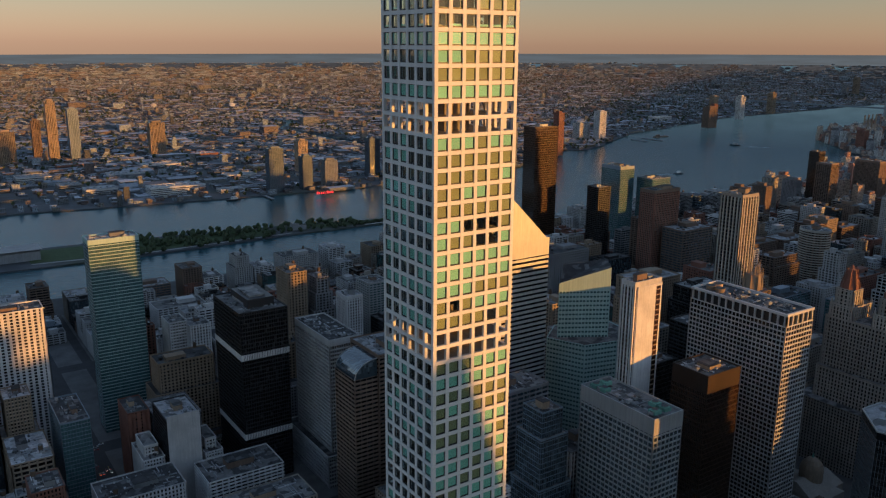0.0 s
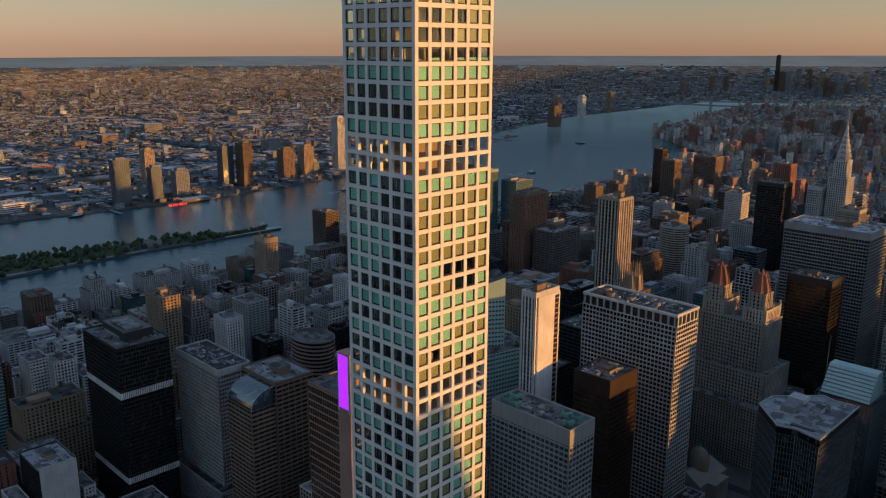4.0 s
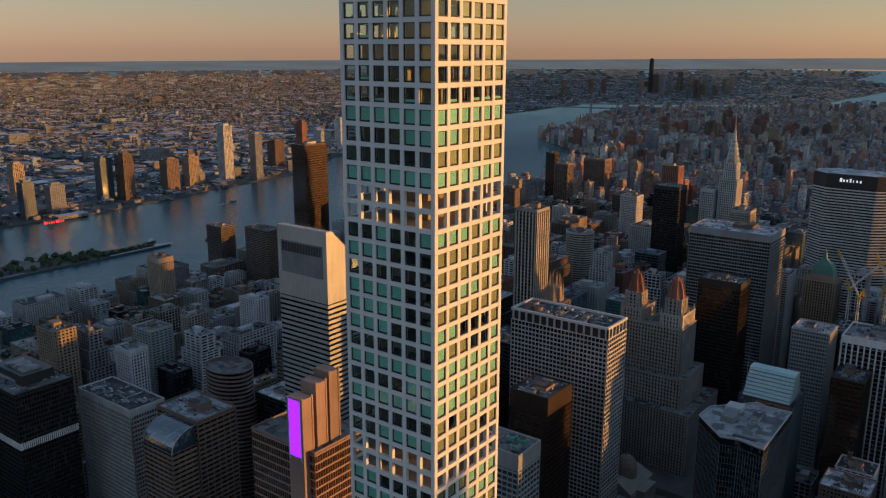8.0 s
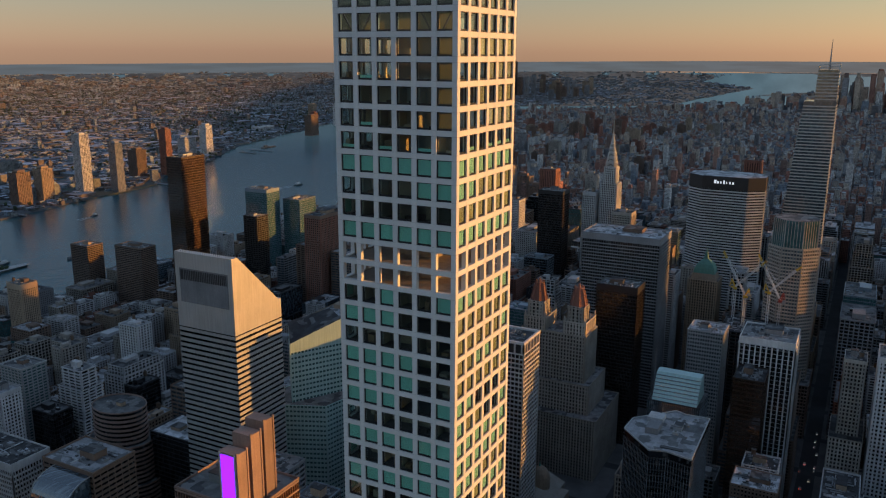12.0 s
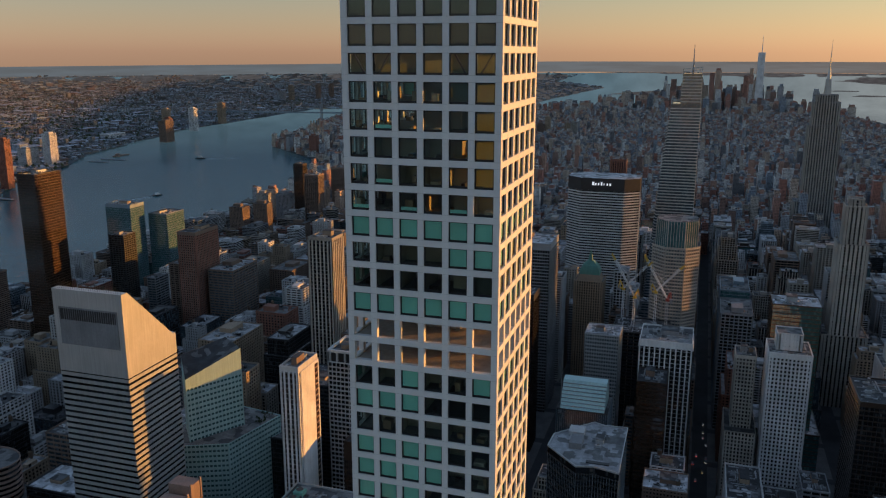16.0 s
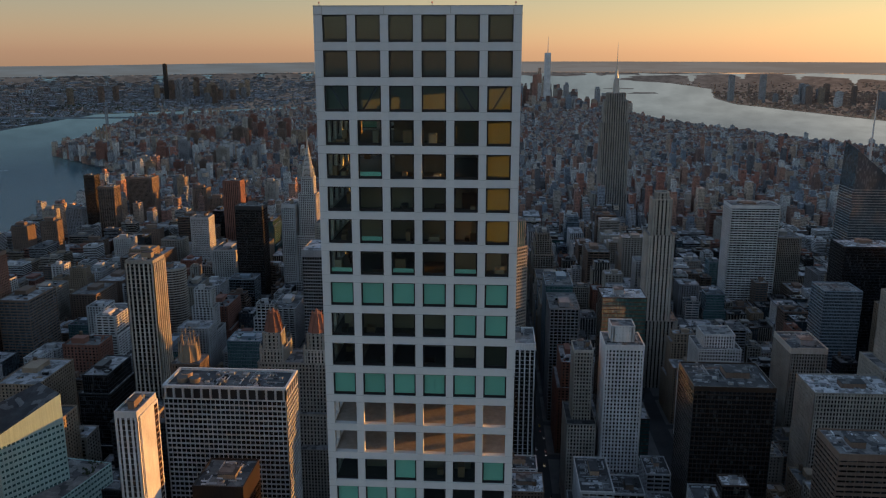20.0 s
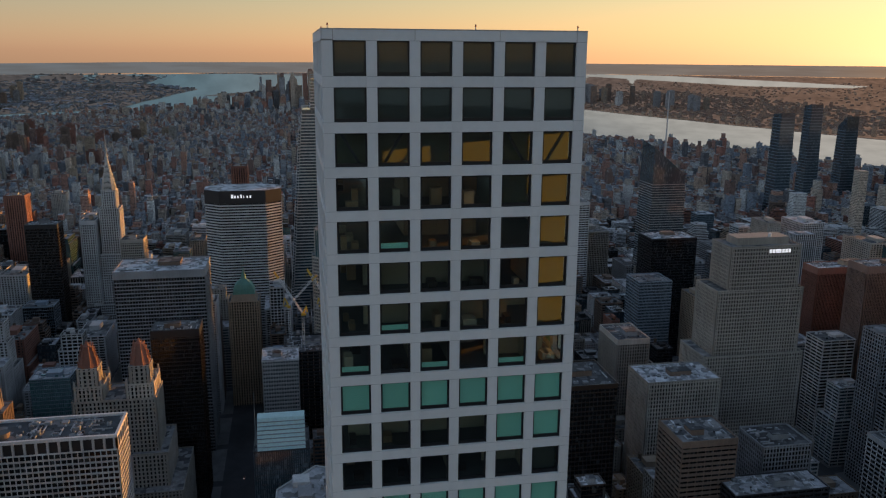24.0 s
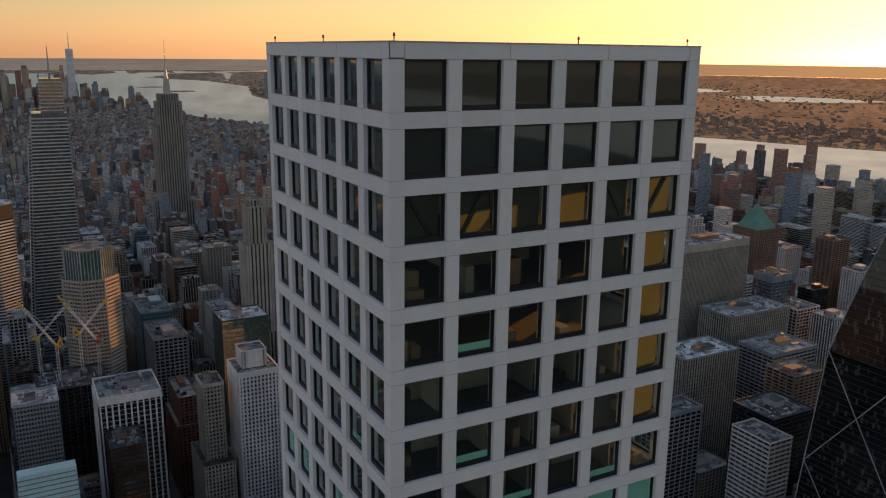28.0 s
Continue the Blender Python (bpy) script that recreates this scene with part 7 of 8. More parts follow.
# traffic on the avenues
HEAD, TAIL = plain("headlamp_glow", (1.0, 0.9, 0.7), 0.5, 0, 0.02, 1, 0.6), plain("tail_lamp_glow", (1.0, 0.05, 0.03), 0.5, 0, 0.02, 1, 1.2)
TYRE = plain("tyre_rubber", (0.02, 0.02, 0.02), 0.9)
PAINTS = [plain(f"car_paint_{w}", c, 0.3, 0.1, 0.05) for w, c in (("yellow", (0.55, 0.33, 0.02)), ("black", (0.02, 0.02, 0.022)), ("white", (0.6, 0.6, 0.6)), ("grey", (0.2, 0.2, 0.21)), ("red", (0.3, 0.02, 0.02)))]
CARS = []
for k, (paint, word) in enumerate(zip(PAINTS, ("yellow taxi", "black car", "white car", "grey car", "red car"))):
    ob = thing("car", f"{word} with lamps on driving along the avenue", "car", "traffic on the avenues")
    s = Shape()
    s.box(-2.3, 2.3, -0.9, 0.9, 0.35, 0.95)
    part("body", s, paint, ob)
    s = Shape()
    s.prism(at_z(rect(-1.4, 1.2, -0.8, 0.8), 0.95), at_z(rect(-1.0, 0.7, -0.68, 0.68), 1.5), 0)
    part("cabin", s, GLASS_DARK, ob)
    for nm, sx, mt in (("headlight", 2.3, HEAD), ("tail_light", -2.36, TAIL)):
        for sy in (-0.6, 0.6):
            s = Shape()
            s.box(sx, sx + 0.06, sy - 0.2, sy + 0.2, 0.6, 0.82)
            part(nm, s, mt, ob)
    for sx in (-1.4, 1.4):
        for sy in (-0.85, 0.85):
            s = Shape()
            s.box(sx - 0.33, sx + 0.33, sy - 0.1, sy + 0.1, 0.0, 0.66)
            part("wheel", s, TYRE, ob)
    CARS.append(ob)
carr = random.Random(5)
for i, ob in enumerate(CARS):
    ob.matrix_basis = pose(300 + 9 * i, -70, 0.02, 0, 0, 0)
for y, x0, x1, count in ((-66, 250, 800, 26), (80, 250, 700, 6), (371, -40, 120, 6), (586, -120, 120, 12)):
    for _ in range(count):
        lane = carr.choice((-6.5, -3.2, 3.2, 6.5))
        copy_thing(carr.choice(CARS), pose(carr.uniform(x0, x1), y + lane, 0.02, 0, 0, 0 if lane > 0 else 180))
road = Shape()
road.box(-24.5, -5.5, 428, 900, 0.15, 0.17)
structure("road", road, ASPHALT, "asphalt cross street full of evening traffic", "road")
for _ in range(44):
    lane = carr.choice((-6.6, -3.4, -3.4, -0.4, 3.0, 6.2))
    copy_thing(carr.choice(CARS), pose(-15 + lane, carr.uniform(440, 700), 0.19, 0, 0, 90 if lane < 1 else -90))


# ---- farther off: joined districts ----
farr = np.random.RandomState(7)


def district(name, places, w, d, h, mat, label, tiers=0.25, category="buildings", clutter=False):
    """Many far houses in one mesh: boxes on the land, some with a narrower upper part."""
    s = Shape()
    n = len(places)
    up, turn = farr.rand(n) < tiers, farr.rand(n)
    for i in range(n):
        x, y = places[i]
        a, b = w[i] / 2, d[i] / 2
        s.box(x - a, x + a, y - b, y + b, 0, h[i])
        if up[i]:
            f = 0.25 + 0.6 * turn[i]
            s.box(x - a * f, x + a * (1.05 - f * 0.3), y - b * (0.95 - f * 0.4), y + b * f, h[i], h[i] * (1.04 + 0.16 * turn[n - 1 - i]) + 3)
        if clutter:
            for k in range(2):
                u, v = a * (turn[(i * 7 + k) % n] * 1.5 - 0.85), b * (turn[(i * 5 + 3 * k) % n] * 1.5 - 0.85)
                s.box(x + u, x + u + 3.5, y + v, y + v + 4.5, h[i], h[i] + 3.2 + 2 * k)
    structure(name, s, mat, label, category, "stuff", True)


def scatter(ring, x0, x1, y0, y1, count, pitch=(0, 0)):
    p = np.c_[farr.uniform(x0, x1, count), farr.uniform(y0, y1, count)]
    if pitch[0]:
        # streets: rows of houses with gaps between
        p[:, 0] = np.floor(p[:, 0] / pitch[0]) * pitch[0] + pitch[0] * farr.choice([0.3, 0.7], count)
        p[:, 1] = np.floor(p[:, 1] / pitch[1]) * pitch[1] + pitch[1] * 0.5
        p = np.unique(np.round(p, 1), axis=0)
    return p[inside(ring, p)]


inner = np.array(MANHATTAN)
p = scatter(MANHATTAN, 1650, 3300, -2500, 2000, 26000, (80.5, 18))
core = np.exp(-((p[:, 0] - 1900) / 700) ** 2 - ((p[:, 1] + 350) / 450) ** 2)
h = farr.gamma(1.7, 10.0, len(p)) + 12 + core * farr.uniform(0, 62, len(p))
h = np.minimum(np.where(farr.rand(len(p)) < 0.05, h + farr.uniform(20, 60, len(p)), h), 125)
mark = np.array([clear_of_marks(x - 15, x + 15, y - 9, y + 9) for x, y in p])
p, h = p[mark], h[mark]
district("midtown_south_buildings", p, farr.uniform(22, 30, len(p)), farr.uniform(11, 18, len(p)), h, FAR_MANHATTAN, "dense brick and stone blocks down the island", 0.5, "buildings", True)
p = scatter(MANHATTAN, 3300, 6000, -2500, 2600, 26000, (70, 19))
h = farr.gamma(3.0, 3.4, len(p)) + 9
h = np.where(farr.rand(len(p)) < 0.04, h + farr.uniform(15, 45, len(p)) * np.where(p[:, 1] < -300, 0.3, 1.0), h)
district("village_buildings", p, farr.uniform(20, 28, len(p)), farr.uniform(12, 19, len(p)), h, FAR_MANHATTAN, "low brick blocks of the lower island", 0.35, "buildings", True)
p = scatter(MANHATTAN, 5700, 7400, -1200, 1300, 420)
core = np.exp(-((p[:, 0] - 6600) / 420) ** 2 - ((p[:, 1] + 100) / 480) ** 2)
h = 30 + farr.gamma(2.0, 14, len(p)) + core * farr.uniform(50, 235, len(p))
district("downtown_towers", p, farr.uniform(26, 48, len(p)), farr.uniform(26, 48, len(p)), h, FAR_MANHATTAN, "clustered downtown office towers", 0.5, "skyscrapers")
p = scatter(MANHATTAN, 1300, 4200, 560, 1500, 110)
for (x, y), w, d, h in zip(p, farr.uniform(18, 30, len(p)), farr.uniform(18, 40, len(p)), farr.uniform(45, 105, len(p))):
    ob = thing("apartment_tower", "brick apartment tower near the east shore", "apartment building", "towers near the east shore")
    q, wall = rect(x - w / 2, x + w / 2, y - d / 2, y + d / 2), (RED, BROWN, TAN, LIMESTONE, RED, PALE, BROWN, GREYWALL)[int(w * 1000) % 8]
    s = Shape()
    s.prism(at_z(q, 0), at_z(q, h), 0, 1)
    part("glazing", s.mesh("glazing", [GLASS_HOME, ROOF_TAR], True), GLASS_HOME, ob)
    s = Shape()
    bands(s, q, 0, h, 3.1, 1.5, 0.3)
    piers(s, q, 0, h, 3.6, 1.7, 0.4)
    s.box(x - w * 0.3, x + w * 0.1, y - d * 0.25, y + d * 0.3, h, h + 6)
    part("wall", s.mesh("wall", [wall], True), wall, ob)
p = scatter(MANHATTAN, -420, 1650, -2150, -1064, 500)
mark = np.array([clear_of_marks(x - 15, x + 15, y - 15, y + 15) for x, y in p])
p = p[mark]
p = p[farr.rand(len(p)) < 0.25]
district("west_side_towers", p, farr.uniform(18, 30, len(p)), farr.uniform(18, 30, len(p)), farr.uniform(70, 190, len(p)), FAR_MANHATTAN, "towers of the west side", 0.4)

# the tapering glass tower downtown
tapered_tower = thing("glass_tower", "pale tapering glass tower with a tall mast downtown", "skyscraper")
s = Shape()
c, low, top = (6440, -430), 25.0, 18.0
a = [(c[0] + low * sx, c[1] + low * sy, 57) for sx, sy in ((-1, -1), (1, -1), (1, 1), (-1, 1))]
b = [(c[0] + 25 * math.cos(t), c[1] + 25 * math.sin(t), 417) for t in [-math.pi / 2 + math.pi / 2 * i for i in range(4)]]
s.prism([(x, y, 0) for x, y, _ in a], a, 0)
for i in range(4):
    s.poly([a[i], a[(i + 1) % 4], b[(i + 1) % 4] if i % 1 else b[i]])
    s.poly([a[(i + 1) % 4], b[(i + 1) % 4], b[i]])
s.poly(b)
s.drum(c[0], c[1], 417, 541, 3.5, 8, 0, 0.8)
tapered_mesh = s.mesh("glazing", [WHITE], True)
part("glazing", tapered_mesh, WHITE, tapered_tower)


def far_tower(x, y, w, d, h, mats, label, name="apartment_tower", group="", crown=0.0):
    """A far tower as one thing: glazed core, floor bands and a roof house, each drawn in with the land."""
    ob = thing(name, label, "skyscraper", group)
    q = rect(x - w / 2, x + w / 2, y - d / 2, y + d / 2)
    s = Shape()
    s.prism(at_z(q, 0), at_z(q, h), 0)
    part("glazing", s.mesh("glazing", [mats[1]], True), mats[1], ob)
    s = Shape()
    bands(s, q, 0, h, 3.4, 1.5, 0.4)
    piers(s, q, 0, h, 5.0, 1.6, 0.5)
    part("wall", s.mesh("wall", [mats[0]], True), mats[0], ob)
    s = Shape()
    s.box(x - w * 0.3, x + w * 0.3, y - d * 0.3, y + d * 0.3, h, h + 5 + crown)
    part("roof_house", s.mesh("roof_house", [mats[0]], True), mats[0], ob)
    return ob


for x, y, w, d, h, wall, word in [
    (308, 2789, 30, 30, 198, TAN, "tall gold-lit"), (369, 2756, 32, 32, 171, STEELBLUE, "tall green glass"), (624, 2703, 50, 36, 120, TAN, "broad gold-lit"), (262, 2810, 26, 26, 134, BROWN, "dark brick"), (160, 2759, 60, 40, 106, TAN, "broad tan"),
    (699, 1843, 40, 26, 116, SHADED_BLUE, "grey riverside"), (785, 1836, 28, 26, 90, SHADED_BLUE, "blue glass riverside"), (862, 1850, 38, 30, 74, GREYWALL, "grey riverside"), (885, 2085, 30, 30, 103, TAN, "tan"),
    (1044, 1930, 34, 30, 116, SHADED_BLUE, "grey riverside"), (1083, 1892, 30, 40, 124, BROWN, "brown brick riverside"), (1239, 1915, 40, 34, 93, BROWN, "brown riverside"), (1335, 1948, 36, 34, 90, TAN, "tan riverside"),
    (1453, 1931, 32, 32, 173, WHITE, "tall white riverside"), (1533, 1883, 26, 28, 144, GREYWALL, "grey riverside"), (1780, 2071, 40, 40, 90, BROWN, "brown riverside"), (1852, 2013, 24, 30, 154, RED, "slim red riverside"),
    (2286, 2350, 60, 40, 70, WHITE, "white riverside"), (2323, 2280, 36, 34, 122, WHITE, "white riverside"), (3197, 2409, 60, 40, 100, BROWN, "brown"), (3685, 2765, 34, 34, 119, TAN, "tan waterfront"), (3727, 2623, 34, 34, 124, WHITE, "white waterfront"), (4207, 2755, 36, 36, 124, TAN, "tan waterfront"), (3420, 2560, 30, 30, 95, RED, "red waterfront")]:
    far_tower(x, y, w, d, h, (wall, GLASS_BLUE if wall in (STEELBLUE, GREYWALL, SHADED_BLUE) else GLASS_HOME), f"{word} apartment tower across the river", "apartment_tower", "towers on the far bank")
far_tower(7360, 3040, 30, 30, 325, (BLACK, GLASS_DARK), "very tall dark tower in the far borough", "apartment_tower")
for i in range(26):
    x, y = 7300 + farr.normal(0, 500), 2900 + farr.normal(0, 420)
    far_tower(x, y, 40, 40, farr.uniform(80, 200), ((GREYWALL, TAN, BROWN)[i % 3], GLASS_DARK), "office tower of the far downtown", "office_tower", "towers of the far downtown")
for x, y, h in ((40.7155, -74.0335, 238), (40.7130, -74.0325, 225), (40.7190, -74.0345, 160), (40.7270, -74.0335, 150), (40.7250, -74.0350, 130), (40.7285, -74.0340, 120), (40.7180, -74.0360, 140)):
    mx, my = on_map(x, y - 0.0035)
    far_tower(mx, my, 45, 45, h, (GREYWALL, GLASS_BLUE), "office tower on the western shore", "office_tower", "towers on the western shore")

for i in range(16):
    mx, my = on_map(40.7155 + 0.0145 * farr.rand(), -74.0372 - 0.006 * farr.rand())
    far_tower(mx, my, farr.uniform(28, 48), farr.uniform(28, 48), farr.uniform(70, 165), ((GREYWALL, TAN, BROWN, PALE)[i % 4], GLASS_BLUE), "office tower on the western shore", "office_tower", "towers on the western shore")

# houses east and west of the rivers
p = np.concatenate([scatter(LONG_ISLAND, 0, 3200, 1700, 4200, 9000, (70, 16)), scatter(LONG_ISLAND, -900, 9000, 2200, 9500, 42000, (72, 18)), scatter(LONG_ISLAND, -2500, 16000, 4000, 16000, 30000), scatter(LONG_ISLAND, 6000, 11000, -1500, 4000, 6000)])
far_d = np.hypot(p[:, 0], p[:, 1])
h = farr.gamma(3.0, 1.2, len(p)) + 4.5
h = np.where(farr.rand(len(p)) < 0.016, h + farr.uniform(8, 34, len(p)), h)
big = farr.rand(len(p)) < 0.10
keep_near = far_d < 10500
p, far_d, h, big = p[keep_near], far_d[keep_near], h[keep_near], big[keep_near]
grow = 1 + far_d / 40000
district("far_borough_houses", p, np.where(big, farr.uniform(30, 90, len(p)), farr.uniform(9, 24, len(p))) * grow, np.where(big, farr.uniform(25, 60, len(p)), farr.uniform(8, 15, len(p))) * grow, np.where(big, h * 1.1, h), FAR_LOW, "endless low brick houses and sheds of the far borough", 0.08, "houses")
# the same borough still farther off, in whole rows of houses
a, d = farr.uniform(radians(-6), radians(100), 15000), farr.uniform(10200, 19500, 15000)
p = np.c_[HUB.x + d * np.cos(a), HUB.y + d * np.sin(a)]
p = p[inside(LONG_ISLAND, p)]
row_h = farr.gamma(3.0, 2.2, len(p)) + 7
row_h = np.where(farr.rand(len(p)) < 0.03, row_h + farr.uniform(10, 35, len(p)), row_h)
district("farthest_borough_rows", p, farr.uniform(25, 110, len(p)), farr.uniform(20, 60, len(p)), row_h, FAR_LOW, "hazy rows of houses towards the horizon", 0.0, "houses")
p = np.concatenate([scatter(JERSEY, -1500, 9000, -4500, -1500, 9000, (64, 19)), scatter(JERSEY, -3000, 12000, -9500, -2500, 3600)])
h = farr.gamma(3.0, 2.0, len(p)) + 6
h = np.where(farr.rand(len(p)) < 0.025, h + farr.uniform(10, 40, len(p)), h)
district("western_shore_houses", p, farr.uniform(10, 34, len(p)), farr.uniform(9, 24, len(p)), h, FAR_WEST, "low buildings beyond the western river", 0.1, "houses")

# trees: clumps of leaf masses on the islands, parks and avenues of the far bank
def grove(name, spots, label, size=(2.5, 5.5), drawn=True, kind="stuff", clumps=6):
    s = Shape()
    for x, y in spots:
        hgt = farr.uniform(*size)
        s.drum(x, y, 0, hgt * 1.2, 0.3, 5, 1, 0.2)
        for k in range(clumps):
            a, rr = farr.uniform(0, 6.28), farr.uniform(0, hgt * 0.6) if clumps > 1 else 0.0
            cx, cy, cz, cr = x + rr * math.cos(a), y + rr * math.sin(a), hgt * farr.uniform(0.6, 1.45), hgt * farr.uniform(0.45, 0.8)
            ring = lambda f, z: [(cx + cr * f * math.cos(t) * farr.uniform(0.7, 1.2), cy + cr * f * math.sin(t) * farr.uniform(0.7, 1.2), z) for t in (0, 1.26, 2.5, 3.8, 5.0)]
            s.prism(ring(0.7, cz - cr * 0.7), ring(1.0, cz), 0)
            s.prism(ring(1.0, cz), ring(0.35, cz + cr * 0.8), 0)
    structure(name, s, [LEAF, TANKWOOD], label, "trees", kind, drawn)


p = scatter(RIVER_ISLE, -400, 700, 1330, 1500, 900)
grove("island_trees", p[(p[:, 0] > 150)], "dark broadleaf trees along the river island", (4, 7))
q = np.c_[farr.uniform(690, 800, 70), farr.uniform(1350, 1368, 70)]
grove("island_tip_trees", q[inside(RIVER_ISLE, q)], "clipped rows of trees at the island's tip", (2.5, 4))
p = scatter(LONG_ISLAND, 0, 7000, 1800, 7500, 14000)
park = np.sin(p[:, 0] * 0.0031 + 0.7) * np.sin(p[:, 1] * 0.0027 + p[:, 0] * 0.0009) > farr.uniform(-0.9, 1.0, len(p))
grove("far_bank_trees", p[park], "dark trees among the far houses", (6, 11), clumps=1)
# tanks, stacks and a bridge
for lat, lon in ((40.7300, -73.9270), (40.7275, -73.9315)):
    mx, my = on_map(lat, lon)
    ob = thing("storage_tank", "round white storage tank", "tank", "white tanks")
    s = Shape()
    s.drum(mx, my, 0, 24, 17, 18, 0)
    s.drum(mx, my, 24, 28, 17, 18, 0, 3)
    part("shell", s.mesh("shell", [WHITE], True), WHITE, ob)
px, py = on_map(40.7282, -73.9735)
plant = thing("power_station", "brick power station with four tall stacks by the river", "power station")
s = Shape()
s.box(px - 60, px + 60, py - 40, py + 30, 0, 45)
part("hall", s.mesh("hall", [BROWN], True), BROWN, plant)
for i in range(4):
    s = Shape()
    s.drum(px - 45 + 30 * i, py - 5, 45, 112, 4.0, 10, 0, 3.0)
    part("chimney", s.mesh("chimney", [TAN], True), TAN, plant)
# suspension bridge far down the river
bridge = thing("suspension_bridge", "steel suspension bridge over the far river", "bridge")
b0, b1 = Vector(on_map(40.7155, -73.9780)), Vector(on_map(40.7115, -73.9650))
bd = (b1 - b0).normalized()
s = Shape()
for i in range(40):
    a, b = b0 + (b1 - b0) * (i / 40), b0 + (b1 - b0) * ((i + 1) / 40)
    s.bar((a.x, a.y, 42), (b.x, b.y, 42), 9)
part("deck", s.mesh("deck", [STEELBLUE], True), STEELBLUE, bridge, "", "stuff")
for f in (0.25, 0.72):
    c = b0 + (b1 - b0) * f
    s = Shape()
    n2 = Vector((-bd.y, bd.x)) * 14
    for k in (-1, 1):
        s.bar((c.x + n2.x * k, c.y + n2.y * k, -4), (c.x + n2.x * k, c.y + n2.y * k, 100), 6)
    s.bar((c.x - n2.x, c.y - n2.y, 97), (c.x + n2.x, c.y + n2.y, 97), 5)
    part("pylon", s.mesh("pylon", [GREYWALL], True), GREYWALL, bridge)
s = Shape()
for i in range(24):
    f0, f1 = 0.25 + 0.47 * i / 24, 0.25 + 0.47 * (i + 1) / 24
    z = lambda f: 46 + 52 * ((f - 0.485) / 0.235) ** 2
    a, b = b0 + (b1 - b0) * f0, b0 + (b1 - b0) * f1
    s.bar((a.x, a.y, z(f0)), (b.x, b.y, z(f1)), 3)
part("cable", s.mesh("cable", [GREYWALL], True), GREYWALL, bridge)

# ---- the river island, its lawns and granite tip; boats; sheds and piers on the far bank ----
LAWN = plain("mown_grass", (0.055, 0.085, 0.03), 0.95, 0, 0.35, 0.15)
QUAY = wall_mat("granite_quay", (0.42, 0.41, 0.40), 0.8, 0.2, 0, 0, 0.1, False)
lawn = Shape()
lawn.poly([(x, y, 0.25) for x, y in [(40, 1372), (236, 1352), (470, 1362), (505, 1412), (430, 1432), (200, 1462), (40, 1470)]])
lawn.poly([(x, y, 0.25) for x, y in [(600, 1366), (770, 1361), (770, 1368), (650, 1396), (605, 1402)]])
structure("lawn", lawn, LAWN, "mown lawns on the river island", "lawn")
walkway = Shape()
walkway.box(700, 842, 1343.5, 1349.5, 0.3, 0.7)
walkway.poly([(x, y, 0.7) for x, y in [(776, 1350), (842, 1350), (842, 1356), (780, 1377)]])
walkway.poly([(x, y, 0.35) for x, y in [(40, 1362), (236, 1340), (532, 1352), (532, 1357), (236, 1347), (40, 1368)]])
structure("quay", walkway, QUAY, "pale granite promenade and quay at the island tip", "quay")
ruin = thing("hospital_ruin", "grey stone ruined hospital on the river island", "ruin")
s = Shape()
for x0, x1, y0, y1, h in ((540, 572, 1372, 1386, 10), (548, 562, 1386, 1402, 12)):
    s.box(x0, x1, y0, y0 + 1, 0, h)
    s.box(x0, x1, y1 - 1, y1, 0, h * 0.8)
    s.box(x0, x0 + 1, y0 + 1, y1 - 1, 0, h)
    s.box(x1 - 1, x1, y0 + 1, y1 - 1, 0, h * 0.7)
part("wall", s, GREYWALL, ruin)
school = thing("school_building", "low grey modern building on the river island", "school building")
s = Shape()
s.box(-30, 60, 1395, 1440, 0, 16)
s.box(-20, 40, 1400, 1430, 16, 20)
part("body", s, GREYWALL, school)
s = Shape()
s.box(-34, 64, 1390, 1445, 20, 20.6)
part("roof_canopy", s, PALE, school, "pale flat solar canopy")

FOAM = plain("wake_foam", (0.45, 0.48, 0.5), 0.8, 0, 0.3, 0.3)


def boat(x, y, aim, size, wake):
    ob = thing("ferry_boat", "small white ferry boat on the dark river", "boat", "boats on the river")
    c, s_ = math.cos(aim), math.sin(aim)
    at = lambda u, v: (x + c * u - s_ * v, y + s_ * u + c * v)
    hull = Shape()
    ring = [(-1.0, -0.25), (0.5, -0.25), (1.0, 0.0), (0.5, 0.25), (-1.0, 0.25)]
    hull.prism([(*at(u * size * 0.93, v * size * 0.8), -3.0) for u, v in ring], [(*at(u * size, v * size), -3.0 + size * 0.18) for u, v in ring], 0)
    part("hull", hull.mesh("hull", [BLACK], True), BLACK, ob)
    cab = Shape()
    for f, z0, z1 in ((0.6, 0.18, 0.36), (0.35, 0.36, 0.5)):
        cab.prism([(*at(u * size, v * size), -3 + size * z0) for u, v in ((-0.8 * f, -0.2), (f * 0.8, -0.2), (f * 0.8, 0.2), (-0.8 * f, 0.2))], [(*at(u * size, v * size), -3 + size * z1) for u, v in ((-0.75 * f, -0.18), (f * 0.7, -0.18), (f * 0.7, 0.18), (-0.75 * f, 0.18))], 0)
    part("cabin", cab.mesh("cabin", [WHITE], True), WHITE, ob)
    if wake:
        w = Shape()
        for k in (-1, 1):
            w.poly([(*at(size * 0.9, 0), -2.9), (*at(-size, k * size * 0.3), -2.9), (*at(-wake, k * wake * 0.12), -2.9), (*at(-wake, k * wake * 0.08), -2.9), (*at(-size, k * size * 0.15), -2.9)])
        part("wake", w.mesh("wake", [FOAM], True), FOAM, ob, "pale foam wake")


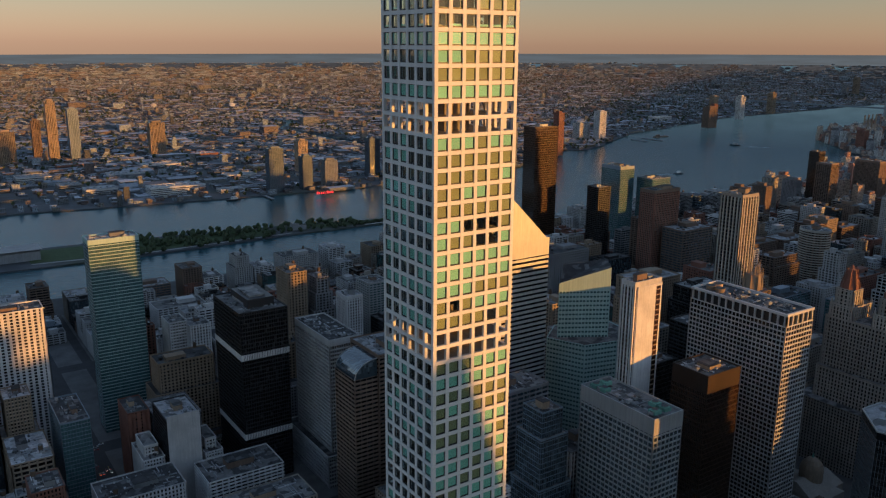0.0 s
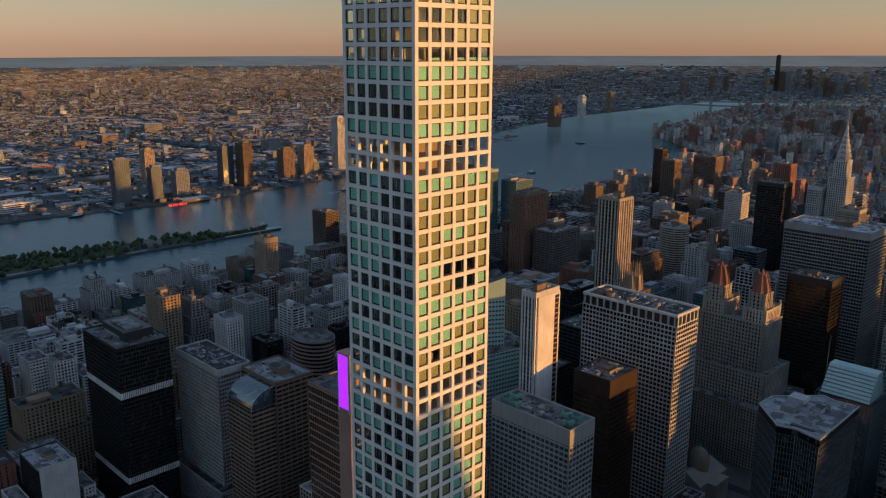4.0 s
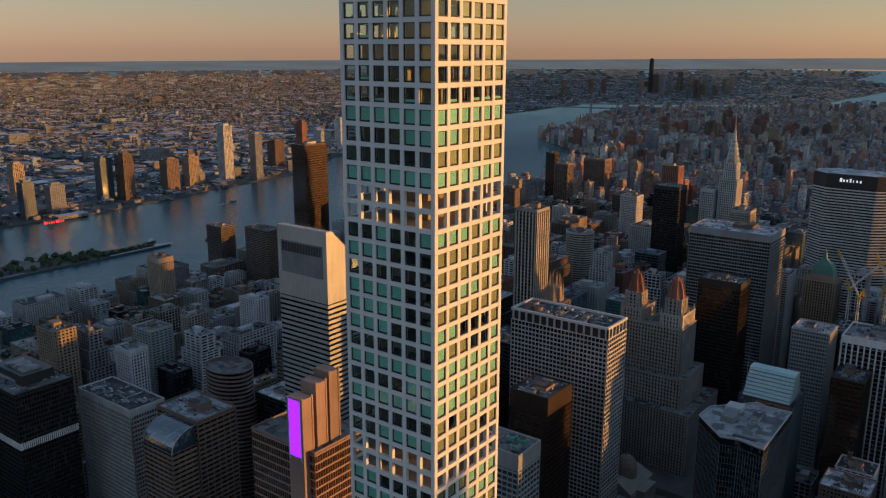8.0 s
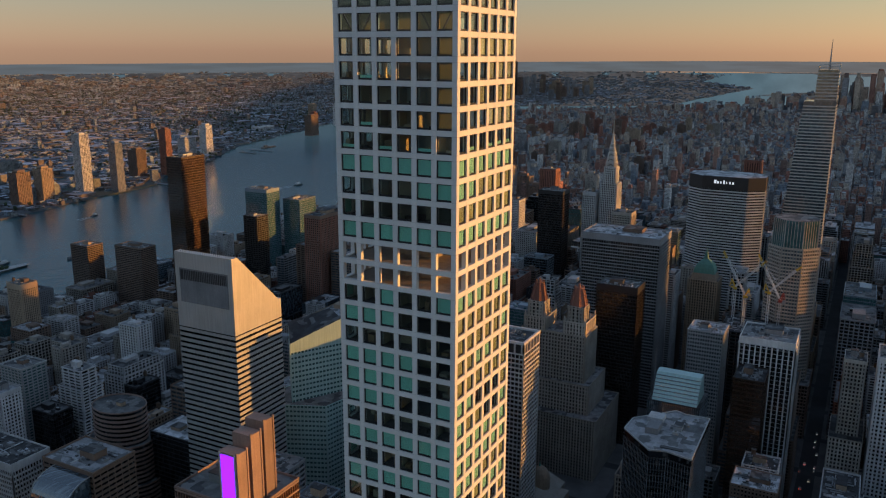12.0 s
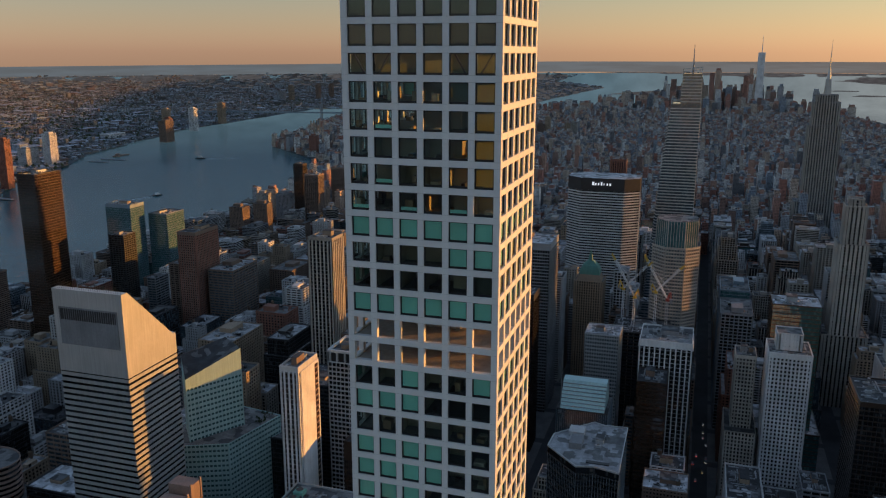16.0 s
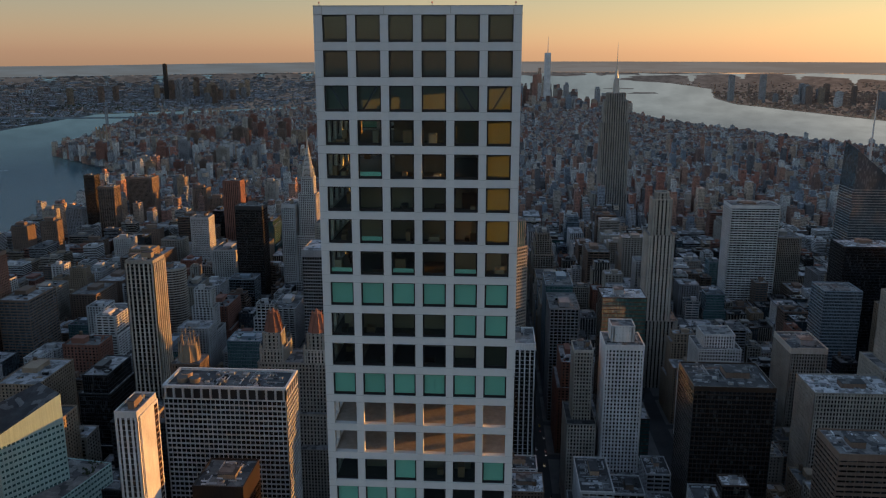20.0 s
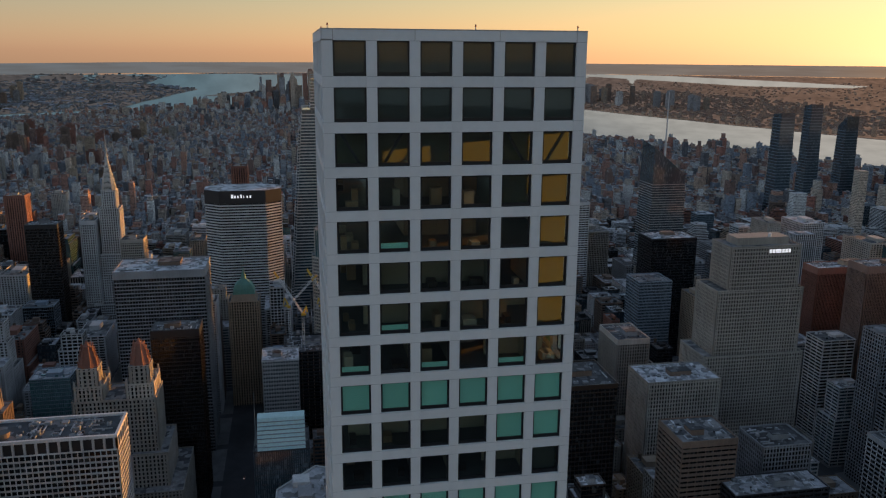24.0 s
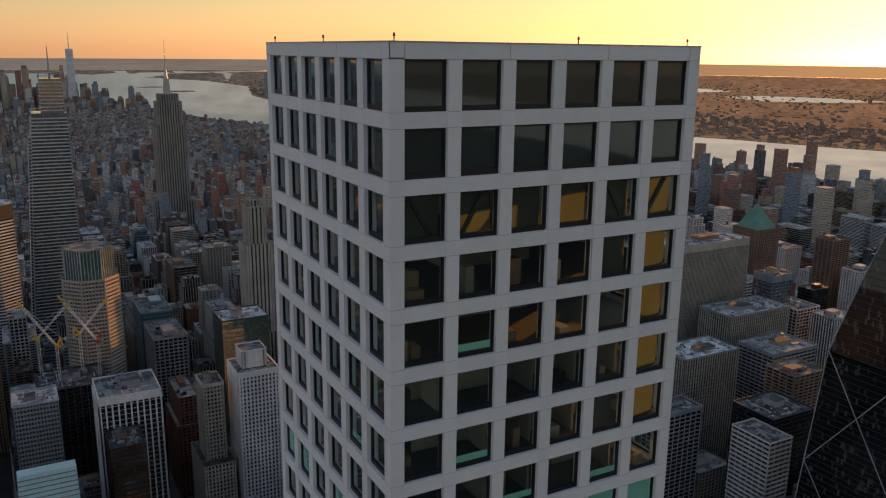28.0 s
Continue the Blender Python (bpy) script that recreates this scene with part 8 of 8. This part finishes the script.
for b in ((827, 1400, 0.3, 16, 50), (565, 1790, 0.1, 20, 0), (2700, 1890, 1.9, 22, 140), (1900, 1500, -0.2, 18, 90), (1250, 1650, 0.2, 14, 60)):
    boat(*b)
barge = thing("barge", "long dark barge at the far pier", "barge")
s = Shape()
s.box(2640, 2720, 2250, 2268, -3.2, 1.5)
s.box(2650, 2668, 2254, 2264, 1.5, 9)
part("hull", s.mesh("hull", [BROWN], True), BROWN, barge)
for x, y, w, d in ((2560, 2200, 10, 120), (2480, 2200, 9, 90), (650, 1772, 8, 60), (1160, 1820, 10, 50), (1700, 1880, 12, 70)):
    pier = thing("pier", "low timber pier reaching into the river", "pier", "piers on the far bank")
    s = Shape()
    s.box(x - w / 2, x + w / 2, y - d / 2, y + d / 2, -1.2, 0.6)
    part("deck", s.mesh("deck", [GREYWALL], True), GREYWALL, pier)
    for k in range(6):
        s = Shape()
        yy = y - d / 2 + d * (k + 0.5) / 6
        s.box(x - w / 2 + 0.5, x - w / 2 + 1.5, yy - 0.5, yy + 0.5, -4.5, -1.2)
        part("pile", s.mesh("pile", [TANKWOOD], True), TANKWOOD, pier)


def shed(x, y, w, d, h, wall, label):
    ob = thing("warehouse", label, "warehouse", "sheds on the far bank")
    q = rect(x - w / 2, x + w / 2, y - d / 2, y + d / 2)
    s = Shape()
    s.prism(at_z(q, 0), at_z(q, h), 0, 1)
    parapet(s, q, h - 0.02, 1.0, 0.5, 0, 0.1)
    part("wall", s.mesh("wall", [wall, ROOF_PALE], True), wall, ob)
    s = Shape()
    bands(s, inset(q, -0.06), 0, h - 2, 4.5, 1.6, 0.1)
    part("window_band", s.mesh("window_band", [GLASS_DARK], True), GLASS_DARK, ob, "", "stuff")
    s = Shape()
    for k in range(5):
        u = -w * 0.4 + w * 0.2 * k
        s.box(x + u, x + u + 4, y - 3, y + 3, h, h + 2.2)
    part("roof_plant", s.mesh("roof_plant", [MACHINE], True), MACHINE, ob, "", "stuff")


for row in ((435, 1930, 90, 52, 26, WHITE, "broad white office block on the far bank"), (620, 1905, 110, 40, 9, PALE, "long pale low shed on the far bank"), (520, 2010, 70, 60, 12, WHITE, "white-roofed low warehouse among other sheds"), (300, 2060, 80, 50, 14, PALE, "pale concrete low warehouse"),
            (240, 2150, 60, 60, 16, GREYWALL, "grey concrete low warehouse"), (700, 2120, 90, 50, 12, WHITE, "white-roofed low warehouse among other sheds"), (820, 2240, 80, 60, 14, TAN, "tan brick low warehouse"), (420, 2300, 100, 60, 13, WHITE, "white-roofed low warehouse among other sheds"),
            (560, 2450, 120, 60, 12, PALE, "pale concrete low warehouse"), (180, 2350, 90, 70, 16, WHITE, "white-roofed low warehouse among other sheds"), (940, 2480, 100, 70, 12, WHITE, "white-roofed low warehouse among other sheds"), (1180, 2250, 90, 60, 14, GREYWALL, "grey concrete low warehouse"),
            (1400, 2400, 110, 70, 12, PALE, "pale concrete low warehouse"), (3290, 2800, 130, 50, 22, WHITE, "long white rounded shed by the water"), (760, 2620, 80, 60, 15, RED, "long red brick factory hall"), (330, 2560, 110, 50, 14, RED, "long red brick factory hall"), (1650, 2350, 90, 60, 16, BROWN, "long brown brick factory hall")):
    shed(*row)
# the red letters on the far bank: plain red bars on a frame
sign = thing("rooftop_sign", "long red lit sign bars on a steel frame", "sign")
s = Shape()
for i, w in enumerate((4, 3, 3, 3, 2, 5, 3, 3, 3)):
    s.box(760 + i * 5.6, 760 + i * 5.6 + w, 1716, 1716.6, 5, 12 if i in (0, 5) else 10)
part("sign_bars", s, plain("red_lit_sign", (1.0, 0.05, 0.04), 0.5, 0, 0.02, 1, 0.5), sign, "", "stuff")
s = Shape()
for i in range(10):
    s.bar((759.5 + i * 5.4, 1717.2, 0), (759.5 + i * 5.4, 1717.2, 11), 0.4)
part("frame", s, BLACK, sign)
